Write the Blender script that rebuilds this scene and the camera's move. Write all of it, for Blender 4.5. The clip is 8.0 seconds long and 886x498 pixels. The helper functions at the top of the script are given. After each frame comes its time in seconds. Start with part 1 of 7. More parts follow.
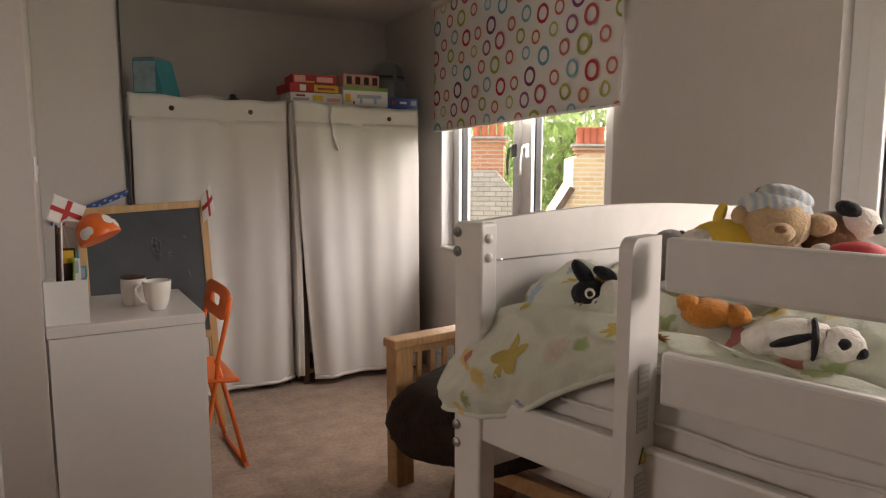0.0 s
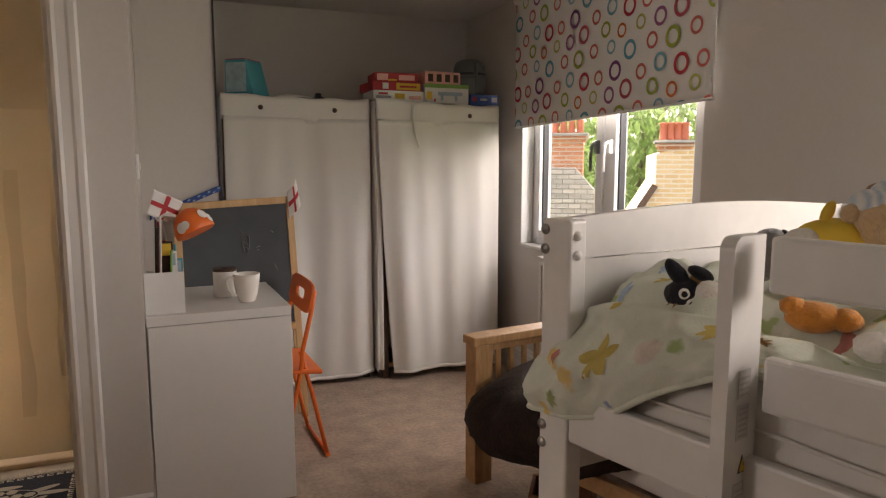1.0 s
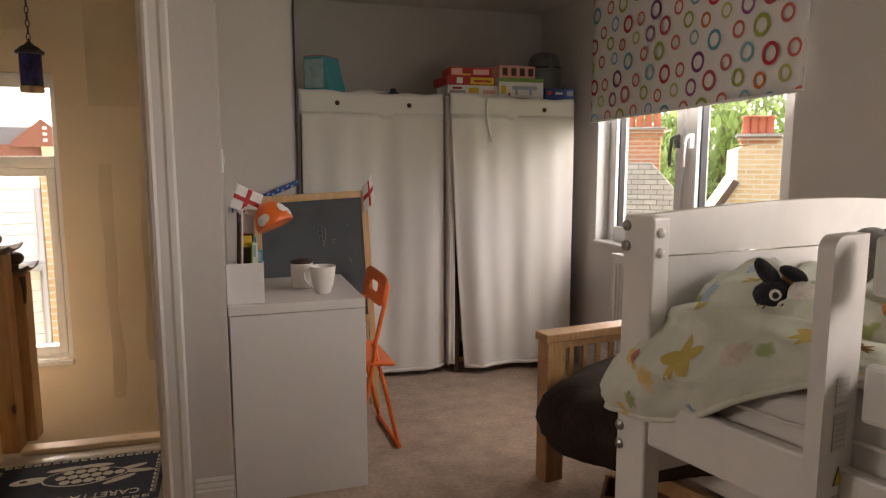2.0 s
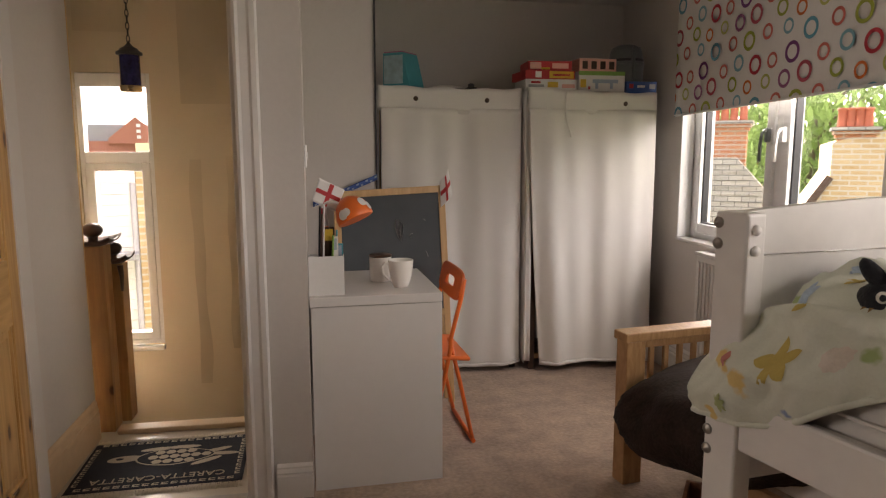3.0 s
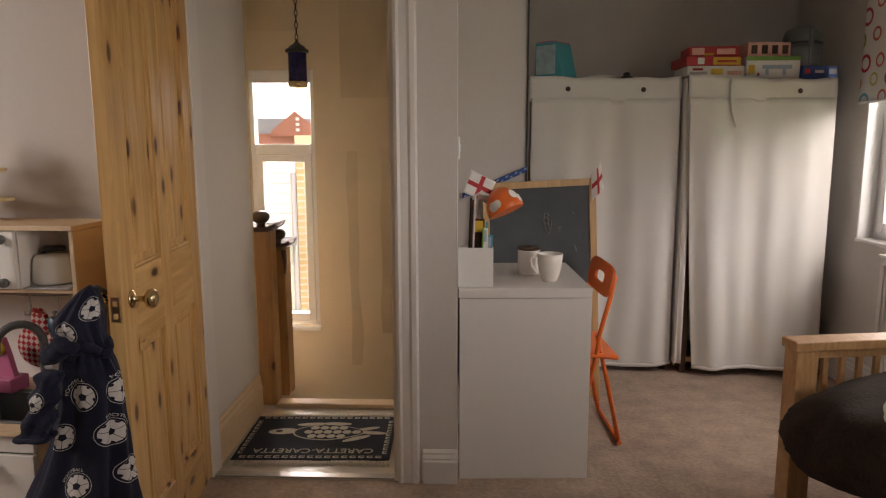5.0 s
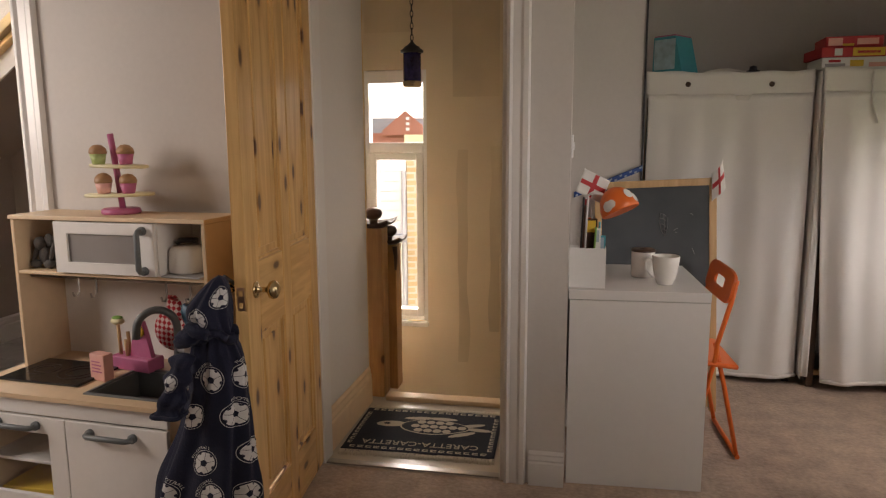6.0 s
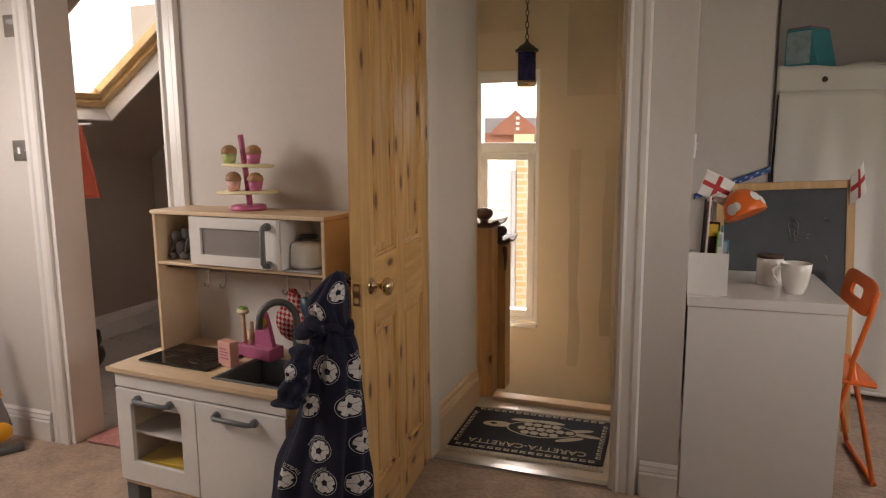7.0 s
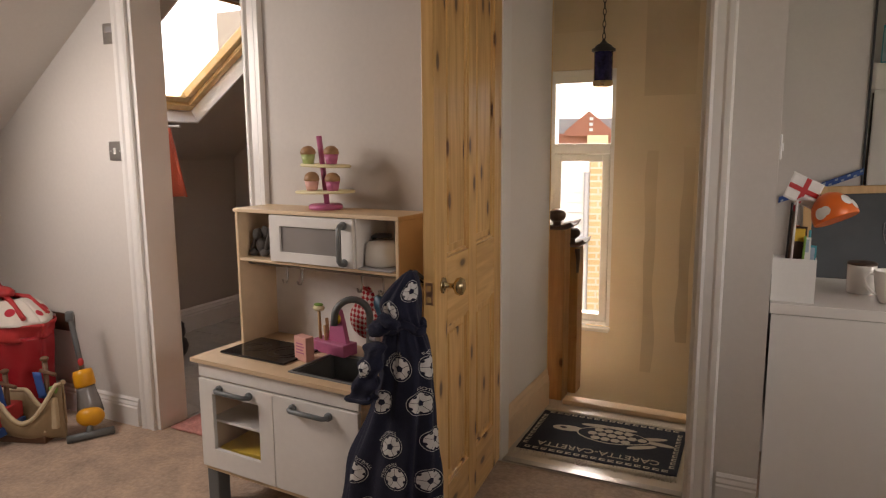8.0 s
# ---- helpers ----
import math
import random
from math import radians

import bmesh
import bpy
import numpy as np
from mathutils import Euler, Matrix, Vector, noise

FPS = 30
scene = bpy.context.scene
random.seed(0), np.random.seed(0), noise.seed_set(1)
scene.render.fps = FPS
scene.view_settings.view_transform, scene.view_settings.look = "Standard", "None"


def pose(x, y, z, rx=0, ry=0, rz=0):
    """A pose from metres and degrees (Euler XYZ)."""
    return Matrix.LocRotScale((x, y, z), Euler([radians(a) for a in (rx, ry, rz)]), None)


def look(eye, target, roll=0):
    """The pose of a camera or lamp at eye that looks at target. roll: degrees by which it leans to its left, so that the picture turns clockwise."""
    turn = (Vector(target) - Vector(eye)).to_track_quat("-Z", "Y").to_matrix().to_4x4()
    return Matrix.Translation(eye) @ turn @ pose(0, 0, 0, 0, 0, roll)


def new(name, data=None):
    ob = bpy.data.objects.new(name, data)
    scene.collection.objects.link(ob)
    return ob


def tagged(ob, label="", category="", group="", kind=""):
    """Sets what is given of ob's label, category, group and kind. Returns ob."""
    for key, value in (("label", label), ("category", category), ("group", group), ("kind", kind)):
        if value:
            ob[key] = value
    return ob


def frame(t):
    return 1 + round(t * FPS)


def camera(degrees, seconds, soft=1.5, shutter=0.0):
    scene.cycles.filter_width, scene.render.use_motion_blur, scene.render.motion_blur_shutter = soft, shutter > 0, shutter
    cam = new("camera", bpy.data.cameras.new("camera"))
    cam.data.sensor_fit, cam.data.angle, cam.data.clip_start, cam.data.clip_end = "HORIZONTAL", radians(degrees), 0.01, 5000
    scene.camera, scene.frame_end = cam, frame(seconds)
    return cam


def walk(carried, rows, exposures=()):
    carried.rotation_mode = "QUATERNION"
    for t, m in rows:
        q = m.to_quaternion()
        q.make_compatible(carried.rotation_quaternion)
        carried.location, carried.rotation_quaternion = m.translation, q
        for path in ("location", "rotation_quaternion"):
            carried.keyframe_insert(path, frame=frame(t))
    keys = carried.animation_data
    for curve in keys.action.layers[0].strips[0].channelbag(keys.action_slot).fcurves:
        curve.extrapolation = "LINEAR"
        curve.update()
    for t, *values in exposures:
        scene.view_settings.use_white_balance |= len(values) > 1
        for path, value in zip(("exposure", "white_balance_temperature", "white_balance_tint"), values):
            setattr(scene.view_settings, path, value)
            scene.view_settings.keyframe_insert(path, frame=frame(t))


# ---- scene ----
cam = camera(66.2, 8.0, 1.2)
PATH = [
    (0, (0.387, 0.949, 1.323), (1.324, 2.699, 1.076), 0.1),
    (0.5, (0.377, 0.954, 1.322), (1.22, 2.75, 1.072), 0.1),
    (1, (0.37, 0.963, 1.321), (1.105, 2.805, 1.066), -0.0),
    (1.5, (0.365, 0.969, 1.321), (1.005, 2.846, 1.058), -0.0),
    (3, (0.343, 0.979, 1.319), (0.674, 2.931, 1.036), -0.1),
    (3.5, (0.334, 0.982, 1.32), (0.563, 2.948, 1.03), -0.2),
    (4, (0.329, 0.987, 1.319), (0.451, 2.961, 1.023), -0.2),
    (5.5, (0.298, 1.0, 1.32), (0.085, 2.964, 1.01), -0.2),
    (6, (0.291, 1.0, 1.318), (-0.095, 2.938, 1.01), -0.3),
    (6.5, (0.284, 0.998, 1.318), (-0.267, 2.896, 1.011), -0.4),
    (7, (0.275, 0.999, 1.319), (-0.413, 2.852, 1.012), -0.4),
    (7.5, (0.272, 0.996, 1.319), (-0.524, 2.805, 1.014), -0.5),
    (8, (0.269, 0.989, 1.318), (-0.607, 2.761, 1.016), -0.4),
]
walk(cam, [(t, look(eye, target, roll)) for t, eye, target, roll in PATH], exposures=[(0.0, 2.82, 7330, 17), (8.0, 2.82, 7330, 17)])

# ---- world and light ----
world = bpy.data.worlds.new("sky")
scene.world = world
world.use_nodes = True
wn, wl = world.node_tree.nodes, world.node_tree.links
sky = wn.new("ShaderNodeTexSky")
sky.sky_type, sky.sun_disc = "NISHITA", False
sky.sun_elevation, sky.sun_rotation = radians(40), radians(14)
sky.dust_density, sky.ozone_density = 6.0, 0.5
pale = wn.new("ShaderNodeHueSaturation")      # thin cloud takes most of the blue away
pale.inputs["Saturation"].default_value = 0.25
wl.new(sky.outputs[0], pale.inputs["Color"])
wl.new(pale.outputs[0], wn["Background"].inputs[0])
wn["Background"].inputs[1].default_value = 0.15
sun = new("sun", bpy.data.lights.new("sun", "SUN"))
sun.data.energy, sun.data.angle, sun.data.color = 0.5, radians(14), (1.0, 0.95, 0.88)
sun.matrix_world = look((0, 0, 30), (-0.24, -0.97, 29.16))


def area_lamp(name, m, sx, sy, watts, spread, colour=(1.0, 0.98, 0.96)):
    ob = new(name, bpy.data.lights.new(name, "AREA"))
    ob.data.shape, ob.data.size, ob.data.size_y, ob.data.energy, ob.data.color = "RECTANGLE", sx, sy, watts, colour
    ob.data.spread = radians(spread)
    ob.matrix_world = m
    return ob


# lamps stand in for sky light through bedroom roof window and large bedside window
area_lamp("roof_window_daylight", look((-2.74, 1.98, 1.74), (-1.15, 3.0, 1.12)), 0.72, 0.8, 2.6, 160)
# added lamp hangs outside, out of view, to brighten bed and desk
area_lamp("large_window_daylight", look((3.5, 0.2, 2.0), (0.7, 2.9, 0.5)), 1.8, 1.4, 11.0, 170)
# added lamps outside, out of view, shine in sideways through casement and landing window
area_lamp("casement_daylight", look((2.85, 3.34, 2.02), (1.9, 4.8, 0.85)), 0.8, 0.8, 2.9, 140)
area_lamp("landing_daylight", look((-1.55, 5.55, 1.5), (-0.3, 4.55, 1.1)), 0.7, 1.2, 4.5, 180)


# ---- materials ----
def principled(name, colour, rough=0.6, metal=0.0, scale=30.0, vary=0.12, bump=0.1, big=2.0, sheen=0.0):
    """A plain material with variation at two scales and fine relief."""
    m = bpy.data.materials.new(name)
    m.use_nodes = True
    n, l = m.node_tree.nodes, m.node_tree.links
    b = n["Principled BSDF"]
    b.inputs["Roughness"].default_value, b.inputs["Metallic"].default_value = rough, metal
    if sheen:
        b.inputs["Sheen Weight"].default_value = sheen
    tc = n.new("ShaderNodeTexCoord")
    n1, n2 = n.new("ShaderNodeTexNoise"), n.new("ShaderNodeTexNoise")
    n1.inputs["Scale"].default_value, n2.inputs["Scale"].default_value = scale, big
    n1.inputs["Detail"].default_value = 4
    for k in (n1, n2):
        l.new(tc.outputs["Object"], k.inputs["Vector"])
    add = n.new("ShaderNodeMath")
    add.operation = "ADD"
    l.new(n1.outputs[0], add.inputs[0])
    l.new(n2.outputs[0], add.inputs[1])
    mr = n.new("ShaderNodeMapRange")
    mr.inputs[1].default_value, mr.inputs[2].default_value = 0.6, 1.4
    mr.inputs[3].default_value, mr.inputs[4].default_value = 1 - vary, 1 + vary
    l.new(add.outputs[0], mr.inputs[0])
    mul = n.new("ShaderNodeVectorMath")
    mul.operation = "SCALE"
    mul.inputs[0].default_value = colour[:3]
    l.new(mr.outputs[0], mul.inputs["Scale"])
    l.new(mul.outputs[0], b.inputs["Base Color"])
    if bump:
        bp = n.new("ShaderNodeBump")
        bp.inputs["Strength"].default_value, bp.inputs["Distance"].default_value = bump, 0.004
        l.new(n1.outputs[0], bp.inputs["Height"])
        l.new(bp.outputs[0], b.inputs["Normal"])
    return m


M_WALL = principled("wall_paint", (0.64, 0.605, 0.575), 0.8, scale=60, vary=0.03, bump=0.05)
M_CREAM = principled("cream_plaster", (0.70, 0.605, 0.465), 0.8, scale=1.3, vary=0.10, bump=0.03, big=0.8)
M_CARPET = principled("carpet", (0.40, 0.290, 0.215), 0.95, scale=55, vary=0.34, bump=1.0, big=9, sheen=0.3)
M_WHITE = principled("white_paint", (0.80, 0.77, 0.74), 0.4, scale=40, vary=0.03, bump=0.03)
M_GLOSS = principled("white_gloss", (0.80, 0.78, 0.76), 0.25, scale=25, vary=0.02, bump=0.02)
M_UPVC = principled("white_upvc", (0.82, 0.82, 0.82), 0.3, scale=20, vary=0.02, bump=0.0)
M_FABRIC = principled("off_white_cotton", (0.80, 0.78, 0.75), 0.9, scale=300, vary=0.06, bump=0.25, sheen=0.2)
M_BIRCH = principled("birch_ply", (0.70, 0.52, 0.34), 0.45, scale=25, vary=0.07, bump=0.03)
M_ORANGE = principled("orange_paint", (0.85, 0.17, 0.03), 0.35, scale=30, vary=0.05, bump=0.02)
M_BLACK_FUR = principled("black_fur", (0.028, 0.018, 0.014), 0.8, scale=90, vary=0.5, bump=1.0, big=14, sheen=0.0)
M_BLACK_FUR.node_tree.nodes["Principled BSDF"].inputs["Specular IOR Level"].default_value = 0.12
M_DARK = principled("dark_plastic", (0.03, 0.03, 0.035), 0.4, scale=40, vary=0.1, bump=0.02)
M_BROWN = principled("dark_stained_wood", (0.06, 0.028, 0.016), 0.4, scale=30, vary=0.2, bump=0.05)
M_GREY = principled("grey_plastic", (0.13, 0.14, 0.145), 0.4, scale=40, vary=0.08, bump=0.02)
M_LIGHT_GREY = principled("light_grey_plastic", (0.36, 0.35, 0.36), 0.45, scale=40, vary=0.05, bump=0.02)
M_STEEL = principled("brushed_steel", (0.42, 0.40, 0.38), 0.3, 1.0, scale=80, vary=0.08, bump=0.03)
M_BRASS = principled("brass", (0.62, 0.48, 0.28), 0.22, 1.0, scale=40, vary=0.06, bump=0.02)
M_CHALK = principled("blackboard_slate", (0.075, 0.085, 0.095), 0.75, scale=9, vary=0.2, bump=0.05)
M_CHALKLINE = principled("chalk", (0.27, 0.28, 0.29), 0.95, scale=200, vary=0.3, bump=0.0)
M_CERAMIC = principled("white_ceramic", (0.82, 0.79, 0.74), 0.15, scale=15, vary=0.02, bump=0.0)
M_PAPER = principled("white_card", (0.80, 0.79, 0.77), 0.7, scale=60, vary=0.03, bump=0.03)
M_RED = principled("red_print", (0.50, 0.035, 0.04), 0.6, scale=50, vary=0.1, bump=0.05)
M_BLUE = principled("blue_print", (0.03, 0.09, 0.32), 0.5, scale=50, vary=0.1, bump=0.03)
M_TEAL = principled("teal_card", (0.06, 0.34, 0.42), 0.5, scale=40, vary=0.1, bump=0.02)
M_YELLOW = principled("yellow_print", (0.72, 0.48, 0.05), 0.55, scale=50, vary=0.1, bump=0.03)
M_GREEN = principled("green_print", (0.20, 0.38, 0.08), 0.55, scale=50, vary=0.1, bump=0.03)
M_PINK = principled("pink_paint", (0.50, 0.13, 0.26), 0.4, scale=50, vary=0.08, bump=0.02)
M_PALE_PINK = principled("pale_pink", (0.78, 0.42, 0.36), 0.5, scale=50, vary=0.06, bump=0.02)
M_CREAM_PAINT = principled("cream_paint", (0.76, 0.68, 0.42), 0.4, scale=50, vary=0.05, bump=0.02)
M_TAN = principled("tan_plush", (0.55, 0.38, 0.22), 0.9, scale=150, vary=0.2, bump=0.8, sheen=0.3)
M_BROWN_PLUSH = principled("brown_plush", (0.25, 0.13, 0.065), 0.9, scale=150, vary=0.25, bump=0.8, sheen=0.3)
M_WHITE_PLUSH = principled("white_plush", (0.75, 0.70, 0.64), 0.9, scale=150, vary=0.12, bump=0.8, sheen=0.3)
M_GREY_PLUSH = principled("grey_plush", (0.28, 0.27, 0.28), 0.9, scale=150, vary=0.2, bump=0.8, sheen=0.3)
M_BLACK_PLUSH = principled("black_plush", (0.012, 0.012, 0.016), 0.9, scale=150, vary=0.2, bump=0.8, sheen=0.05)
M_BLUE_KNIT = principled("pale_blue_knit", (0.38, 0.47, 0.58), 0.9, scale=150, vary=0.15, bump=0.8, sheen=0.3)
M_SHEET = principled("cream_sheet", (0.74, 0.70, 0.66), 0.85, scale=40, vary=0.05, bump=0.15)
M_LANDING = principled("pale_vinyl", (0.62, 0.56, 0.48), 0.25, scale=8, vary=0.08, bump=0.02)
M_TILE = principled("grey_wood_tile", (0.42, 0.39, 0.35), 0.4, scale=18, vary=0.2, bump=0.05)
M_BATHWALL = principled("taupe_paint", (0.42, 0.36, 0.31), 0.8, scale=50, vary=0.03, bump=0.05)
M_ROOFLINE = principled("white_sarking", (0.78, 0.76, 0.73), 0.6, scale=30, vary=0.03, bump=0.03)
M_TREE = principled("foliage", (0.10, 0.18, 0.035), 0.8, scale=8, vary=0.4, bump=0.3)
tn, tl = M_TREE.node_tree.nodes, M_TREE.node_tree.links      # leaves let light through
through_leaf, leaf_mix = tn.new("ShaderNodeBsdfTranslucent"), tn.new("ShaderNodeMixShader")
through_leaf.inputs["Color"].default_value = (0.25, 0.36, 0.13, 1)
leaf_mix.inputs[0].default_value = 0.5
tl.new(tn["Principled BSDF"].outputs[0], leaf_mix.inputs[1])
tl.new(through_leaf.outputs[0], leaf_mix.inputs[2])
tl.new(leaf_mix.outputs[0], tn["Material Output"].inputs["Surface"])
M_BARK = principled("bark", (0.10, 0.075, 0.05), 0.9, scale=20, vary=0.3, bump=0.5)
M_GROUND = principled("garden_ground", (0.12, 0.14, 0.06), 0.95, scale=2, vary=0.3, bump=0.3)
M_POT = principled("terracotta", (0.40, 0.11, 0.06), 0.7, scale=15, vary=0.15, bump=0.1)
M_SIDING = principled("white_boarding", (0.64, 0.65, 0.66), 0.5, scale=10, vary=0.05, bump=0.03)


def wood(name, a, b, rough=0.35, stretch=(9, 9, 0.7), knots=True, knot=(0.10, 0.035, 0.015), spread=(9.0, 9.0, 5.2), size=0.16, flat=False):
    """Wood with long grain along z of the object and dark knots."""
    m = bpy.data.materials.new(name)
    m.use_nodes = True
    n, l = m.node_tree.nodes, m.node_tree.links
    bs = n["Principled BSDF"]
    tc, mp = n.new("ShaderNodeTexCoord"), n.new("ShaderNodeMapping")
    mp.inputs["Scale"].default_value = stretch
    oi = n.new("ShaderNodeObjectInfo")
    off = n.new("ShaderNodeVectorMath")
    off.operation = "ADD"
    l.new(tc.outputs["Object"], off.inputs[0])
    l.new(oi.outputs["Random"], off.inputs[1])
    l.new(off.outputs[0], mp.inputs["Vector"])
    w = n.new("ShaderNodeTexNoise")
    w.inputs["Scale"].default_value, w.inputs["Detail"].default_value, w.inputs["Distortion"].default_value = 3.0, 6, 1.2
    l.new(mp.outputs[0], w.inputs["Vector"])
    cr = n.new("ShaderNodeValToRGB")
    cr.color_ramp.elements[0].position, cr.color_ramp.elements[1].position = 0.35, 0.65
    cr.color_ramp.elements[0].color, cr.color_ramp.elements[1].color = (*a, 1), (*b, 1)
    l.new(w.outputs[0], cr.inputs[0])
    colour = cr.outputs[0]
    if knots:
        mk = n.new("ShaderNodeMapping")
        mk.inputs["Scale"].default_value = spread
        l.new(off.outputs[0], mk.inputs["Vector"])
        v = n.new("ShaderNodeTexVoronoi")
        v.inputs["Scale"].default_value = 1.0
        if flat:            # boards whose face lies in x and z
            sx, cx = n.new("ShaderNodeSeparateXYZ"), n.new("ShaderNodeCombineXYZ")
            v.voronoi_dimensions = "2D"
            l.new(mk.outputs[0], sx.inputs[0])
            l.new(sx.outputs[0], cx.inputs[0])
            l.new(sx.outputs[2], cx.inputs[1])
            l.new(cx.outputs[0], v.inputs["Vector"])
        else:
            l.new(mk.outputs[0], v.inputs["Vector"])
        mr = n.new("ShaderNodeMapRange")
        mr.inputs[1].default_value, mr.inputs[2].default_value = size, size / 2
        l.new(v.outputs["Distance"], mr.inputs[0])
        halo = n.new("ShaderNodeMapRange")
        halo.inputs[1].default_value, halo.inputs[2].default_value, halo.inputs[4].default_value = size * 2.3, size * 0.9, 0.5
        l.new(v.outputs["Distance"], halo.inputs[0])
        mh = n.new("ShaderNodeMix")
        mh.data_type = "RGBA"
        l.new(halo.outputs[0], mh.inputs[0])
        l.new(colour, mh.inputs[6])
        mh.inputs[7].default_value = (a[0] * 0.8, a[1] * 0.65, a[2] * 0.5, 1)
        colour = mh.outputs[2]
        mx = n.new("ShaderNodeMix")
        mx.data_type = "RGBA"
        l.new(mr.outputs[0], mx.inputs[0])
        l.new(colour, mx.inputs[6])
        mx.inputs[7].default_value = (*knot, 1)
        colour = mx.outputs[2]
    l.new(colour, bs.inputs["Base Color"])
    bs.inputs["Roughness"].default_value = rough
    bp = n.new("ShaderNodeBump")
    bp.inputs["Strength"].default_value, bp.inputs["Distance"].default_value = 0.15, 0.002
    l.new(w.outputs[0], bp.inputs["Height"])
    l.new(bp.outputs[0], bs.inputs["Normal"])
    return m


M_PINE = wood("knotty_pine", (0.55, 0.31, 0.115), (0.72, 0.46, 0.20), 0.3, spread=(6.5, 1.0, 3.0), size=0.105, flat=True)
M_PINE_RAIL = wood("knotty_pine_rail", (0.55, 0.31, 0.115), (0.72, 0.46, 0.20), 0.3, stretch=(0.7, 9, 9), spread=(3.0, 1.0, 6.5), size=0.105, flat=True)
M_NEWEL = wood("pine_post", (0.42, 0.22, 0.09), (0.55, 0.31, 0.13), 0.35, knots=True)
M_OAK = wood("oak", (0.34, 0.18, 0.075), (0.46, 0.27, 0.125), 0.4, stretch=(14, 5, 3), knots=False)
M_BEECH = wood("beech", (0.58, 0.36, 0.17), (0.68, 0.45, 0.23), 0.4, knots=False)
M_LINING = wood("pine_lining", (0.62, 0.40, 0.16), (0.72, 0.50, 0.24), 0.35, stretch=(4, 4, 4), knots=False)


def masonry(name, a, b, joint, w, h, mortar=0.012, rough=0.85):
    """Brickwork or slates on far buildings, by object coordinates along x and z."""
    m = principled(name, a, rough, scale=12, vary=0.1, bump=0.1)
    n, l = m.node_tree.nodes, m.node_tree.links
    tc, mp, br = n.new("ShaderNodeTexCoord"), n.new("ShaderNodeMapping"), n.new("ShaderNodeTexBrick")
    mp.inputs["Rotation"].default_value = (radians(90), 0, 0)
    l.new(tc.outputs["Object"], mp.inputs["Vector"])
    l.new(mp.outputs[0], br.inputs["Vector"])
    br.inputs["Color1"].default_value, br.inputs["Color2"].default_value, br.inputs["Mortar"].default_value = (*a, 1), (*b, 1), (*joint, 1)
    br.inputs["Scale"].default_value, br.inputs["Brick Width"].default_value, br.inputs["Row Height"].default_value, br.inputs["Mortar Size"].default_value = 1.0, w, h, mortar
    l.new(br.outputs[0], n["Principled BSDF"].inputs["Base Color"])
    return m


M_BRICK = masonry("yellow_brick", (0.45, 0.31, 0.16), (0.52, 0.39, 0.23), (0.50, 0.46, 0.40), 0.23, 0.075)
M_RED_BRICK = masonry("red_brick", (0.34, 0.13, 0.06), (0.40, 0.18, 0.09), (0.36, 0.30, 0.25), 0.23, 0.075)
M_SLATE = masonry("pale_slate", (0.32, 0.31, 0.29), (0.40, 0.38, 0.35), (0.13, 0.125, 0.12), 0.21, 0.085, 0.007)
M_FAR_RED = principled("far_red_brick", (0.34, 0.13, 0.09), 0.9, scale=3, vary=0.1, bump=0.0)
M_FAR_SLATE = principled("far_slate", (0.26, 0.26, 0.28), 0.8, scale=3, vary=0.1, bump=0.0)


def glass(name, rough=0.0):
    m = bpy.data.materials.new(name)
    m.use_nodes = True
    n, l = m.node_tree.nodes, m.node_tree.links
    out = n["Material Output"]
    tr, gl, mix = n.new("ShaderNodeBsdfTransparent"), n.new("ShaderNodeBsdfGlossy"), n.new("ShaderNodeMixShader")
    gl.inputs["Roughness"].default_value = rough
    mix.inputs[0].default_value = 0.04
    l.new(tr.outputs[0], mix.inputs[1])
    l.new(gl.outputs[0], mix.inputs[2])
    l.new(mix.outputs[0], out.inputs["Surface"])
    return m


M_GLASS = glass("window_glass")


# ---- mesh helpers ----
def xform(bm, verts, m):
    if m is not None:
        bmesh.ops.transform(bm, matrix=m, verts=verts)


def box(bm, x0, x1, y0, y1, z0, z1, bevel=0.0, m=None, seg=2):
    r = bmesh.ops.create_cube(bm, size=1.0, matrix=Matrix.Translation(((x0 + x1) / 2, (y0 + y1) / 2, (z0 + z1) / 2)) @ Matrix.Diagonal((x1 - x0, y1 - y0, z1 - z0, 1)))
    vs = r["verts"]
    xform(bm, vs, m)
    if bevel:
        es = {e for v in vs for e in v.link_edges}
        bmesh.ops.bevel(bm, geom=list(es), offset=bevel, segments=seg, affect="EDGES", profile=0.5)
    return bm


def B(*a, **k):
    return box(bmesh.new(), *a, **k)


def lathe(profile, seg=28, m=None, bm=None):
    """A turned body from (radius, z) pairs about z."""
    bm = bm or bmesh.new()
    rings = []
    for r, z in profile:
        rings.append([bm.verts.new((max(r, 1e-4) * math.cos(a), max(r, 1e-4) * math.sin(a), z)) for a in (2 * math.pi * k / seg for k in range(seg))])
    for p, q in zip(rings, rings[1:]):
        for k in range(seg):
            f = bm.faces.new((p[k], p[(k + 1) % seg], q[(k + 1) % seg], q[k]))
            f.smooth = True
    if profile[0][0] > 1e-3:
        bm.faces.new(list(reversed(rings[0])))
    if profile[-1][0] > 1e-3:
        bm.faces.new(rings[-1])
    xform(bm, [v for g in rings for v in g], m)
    return bm


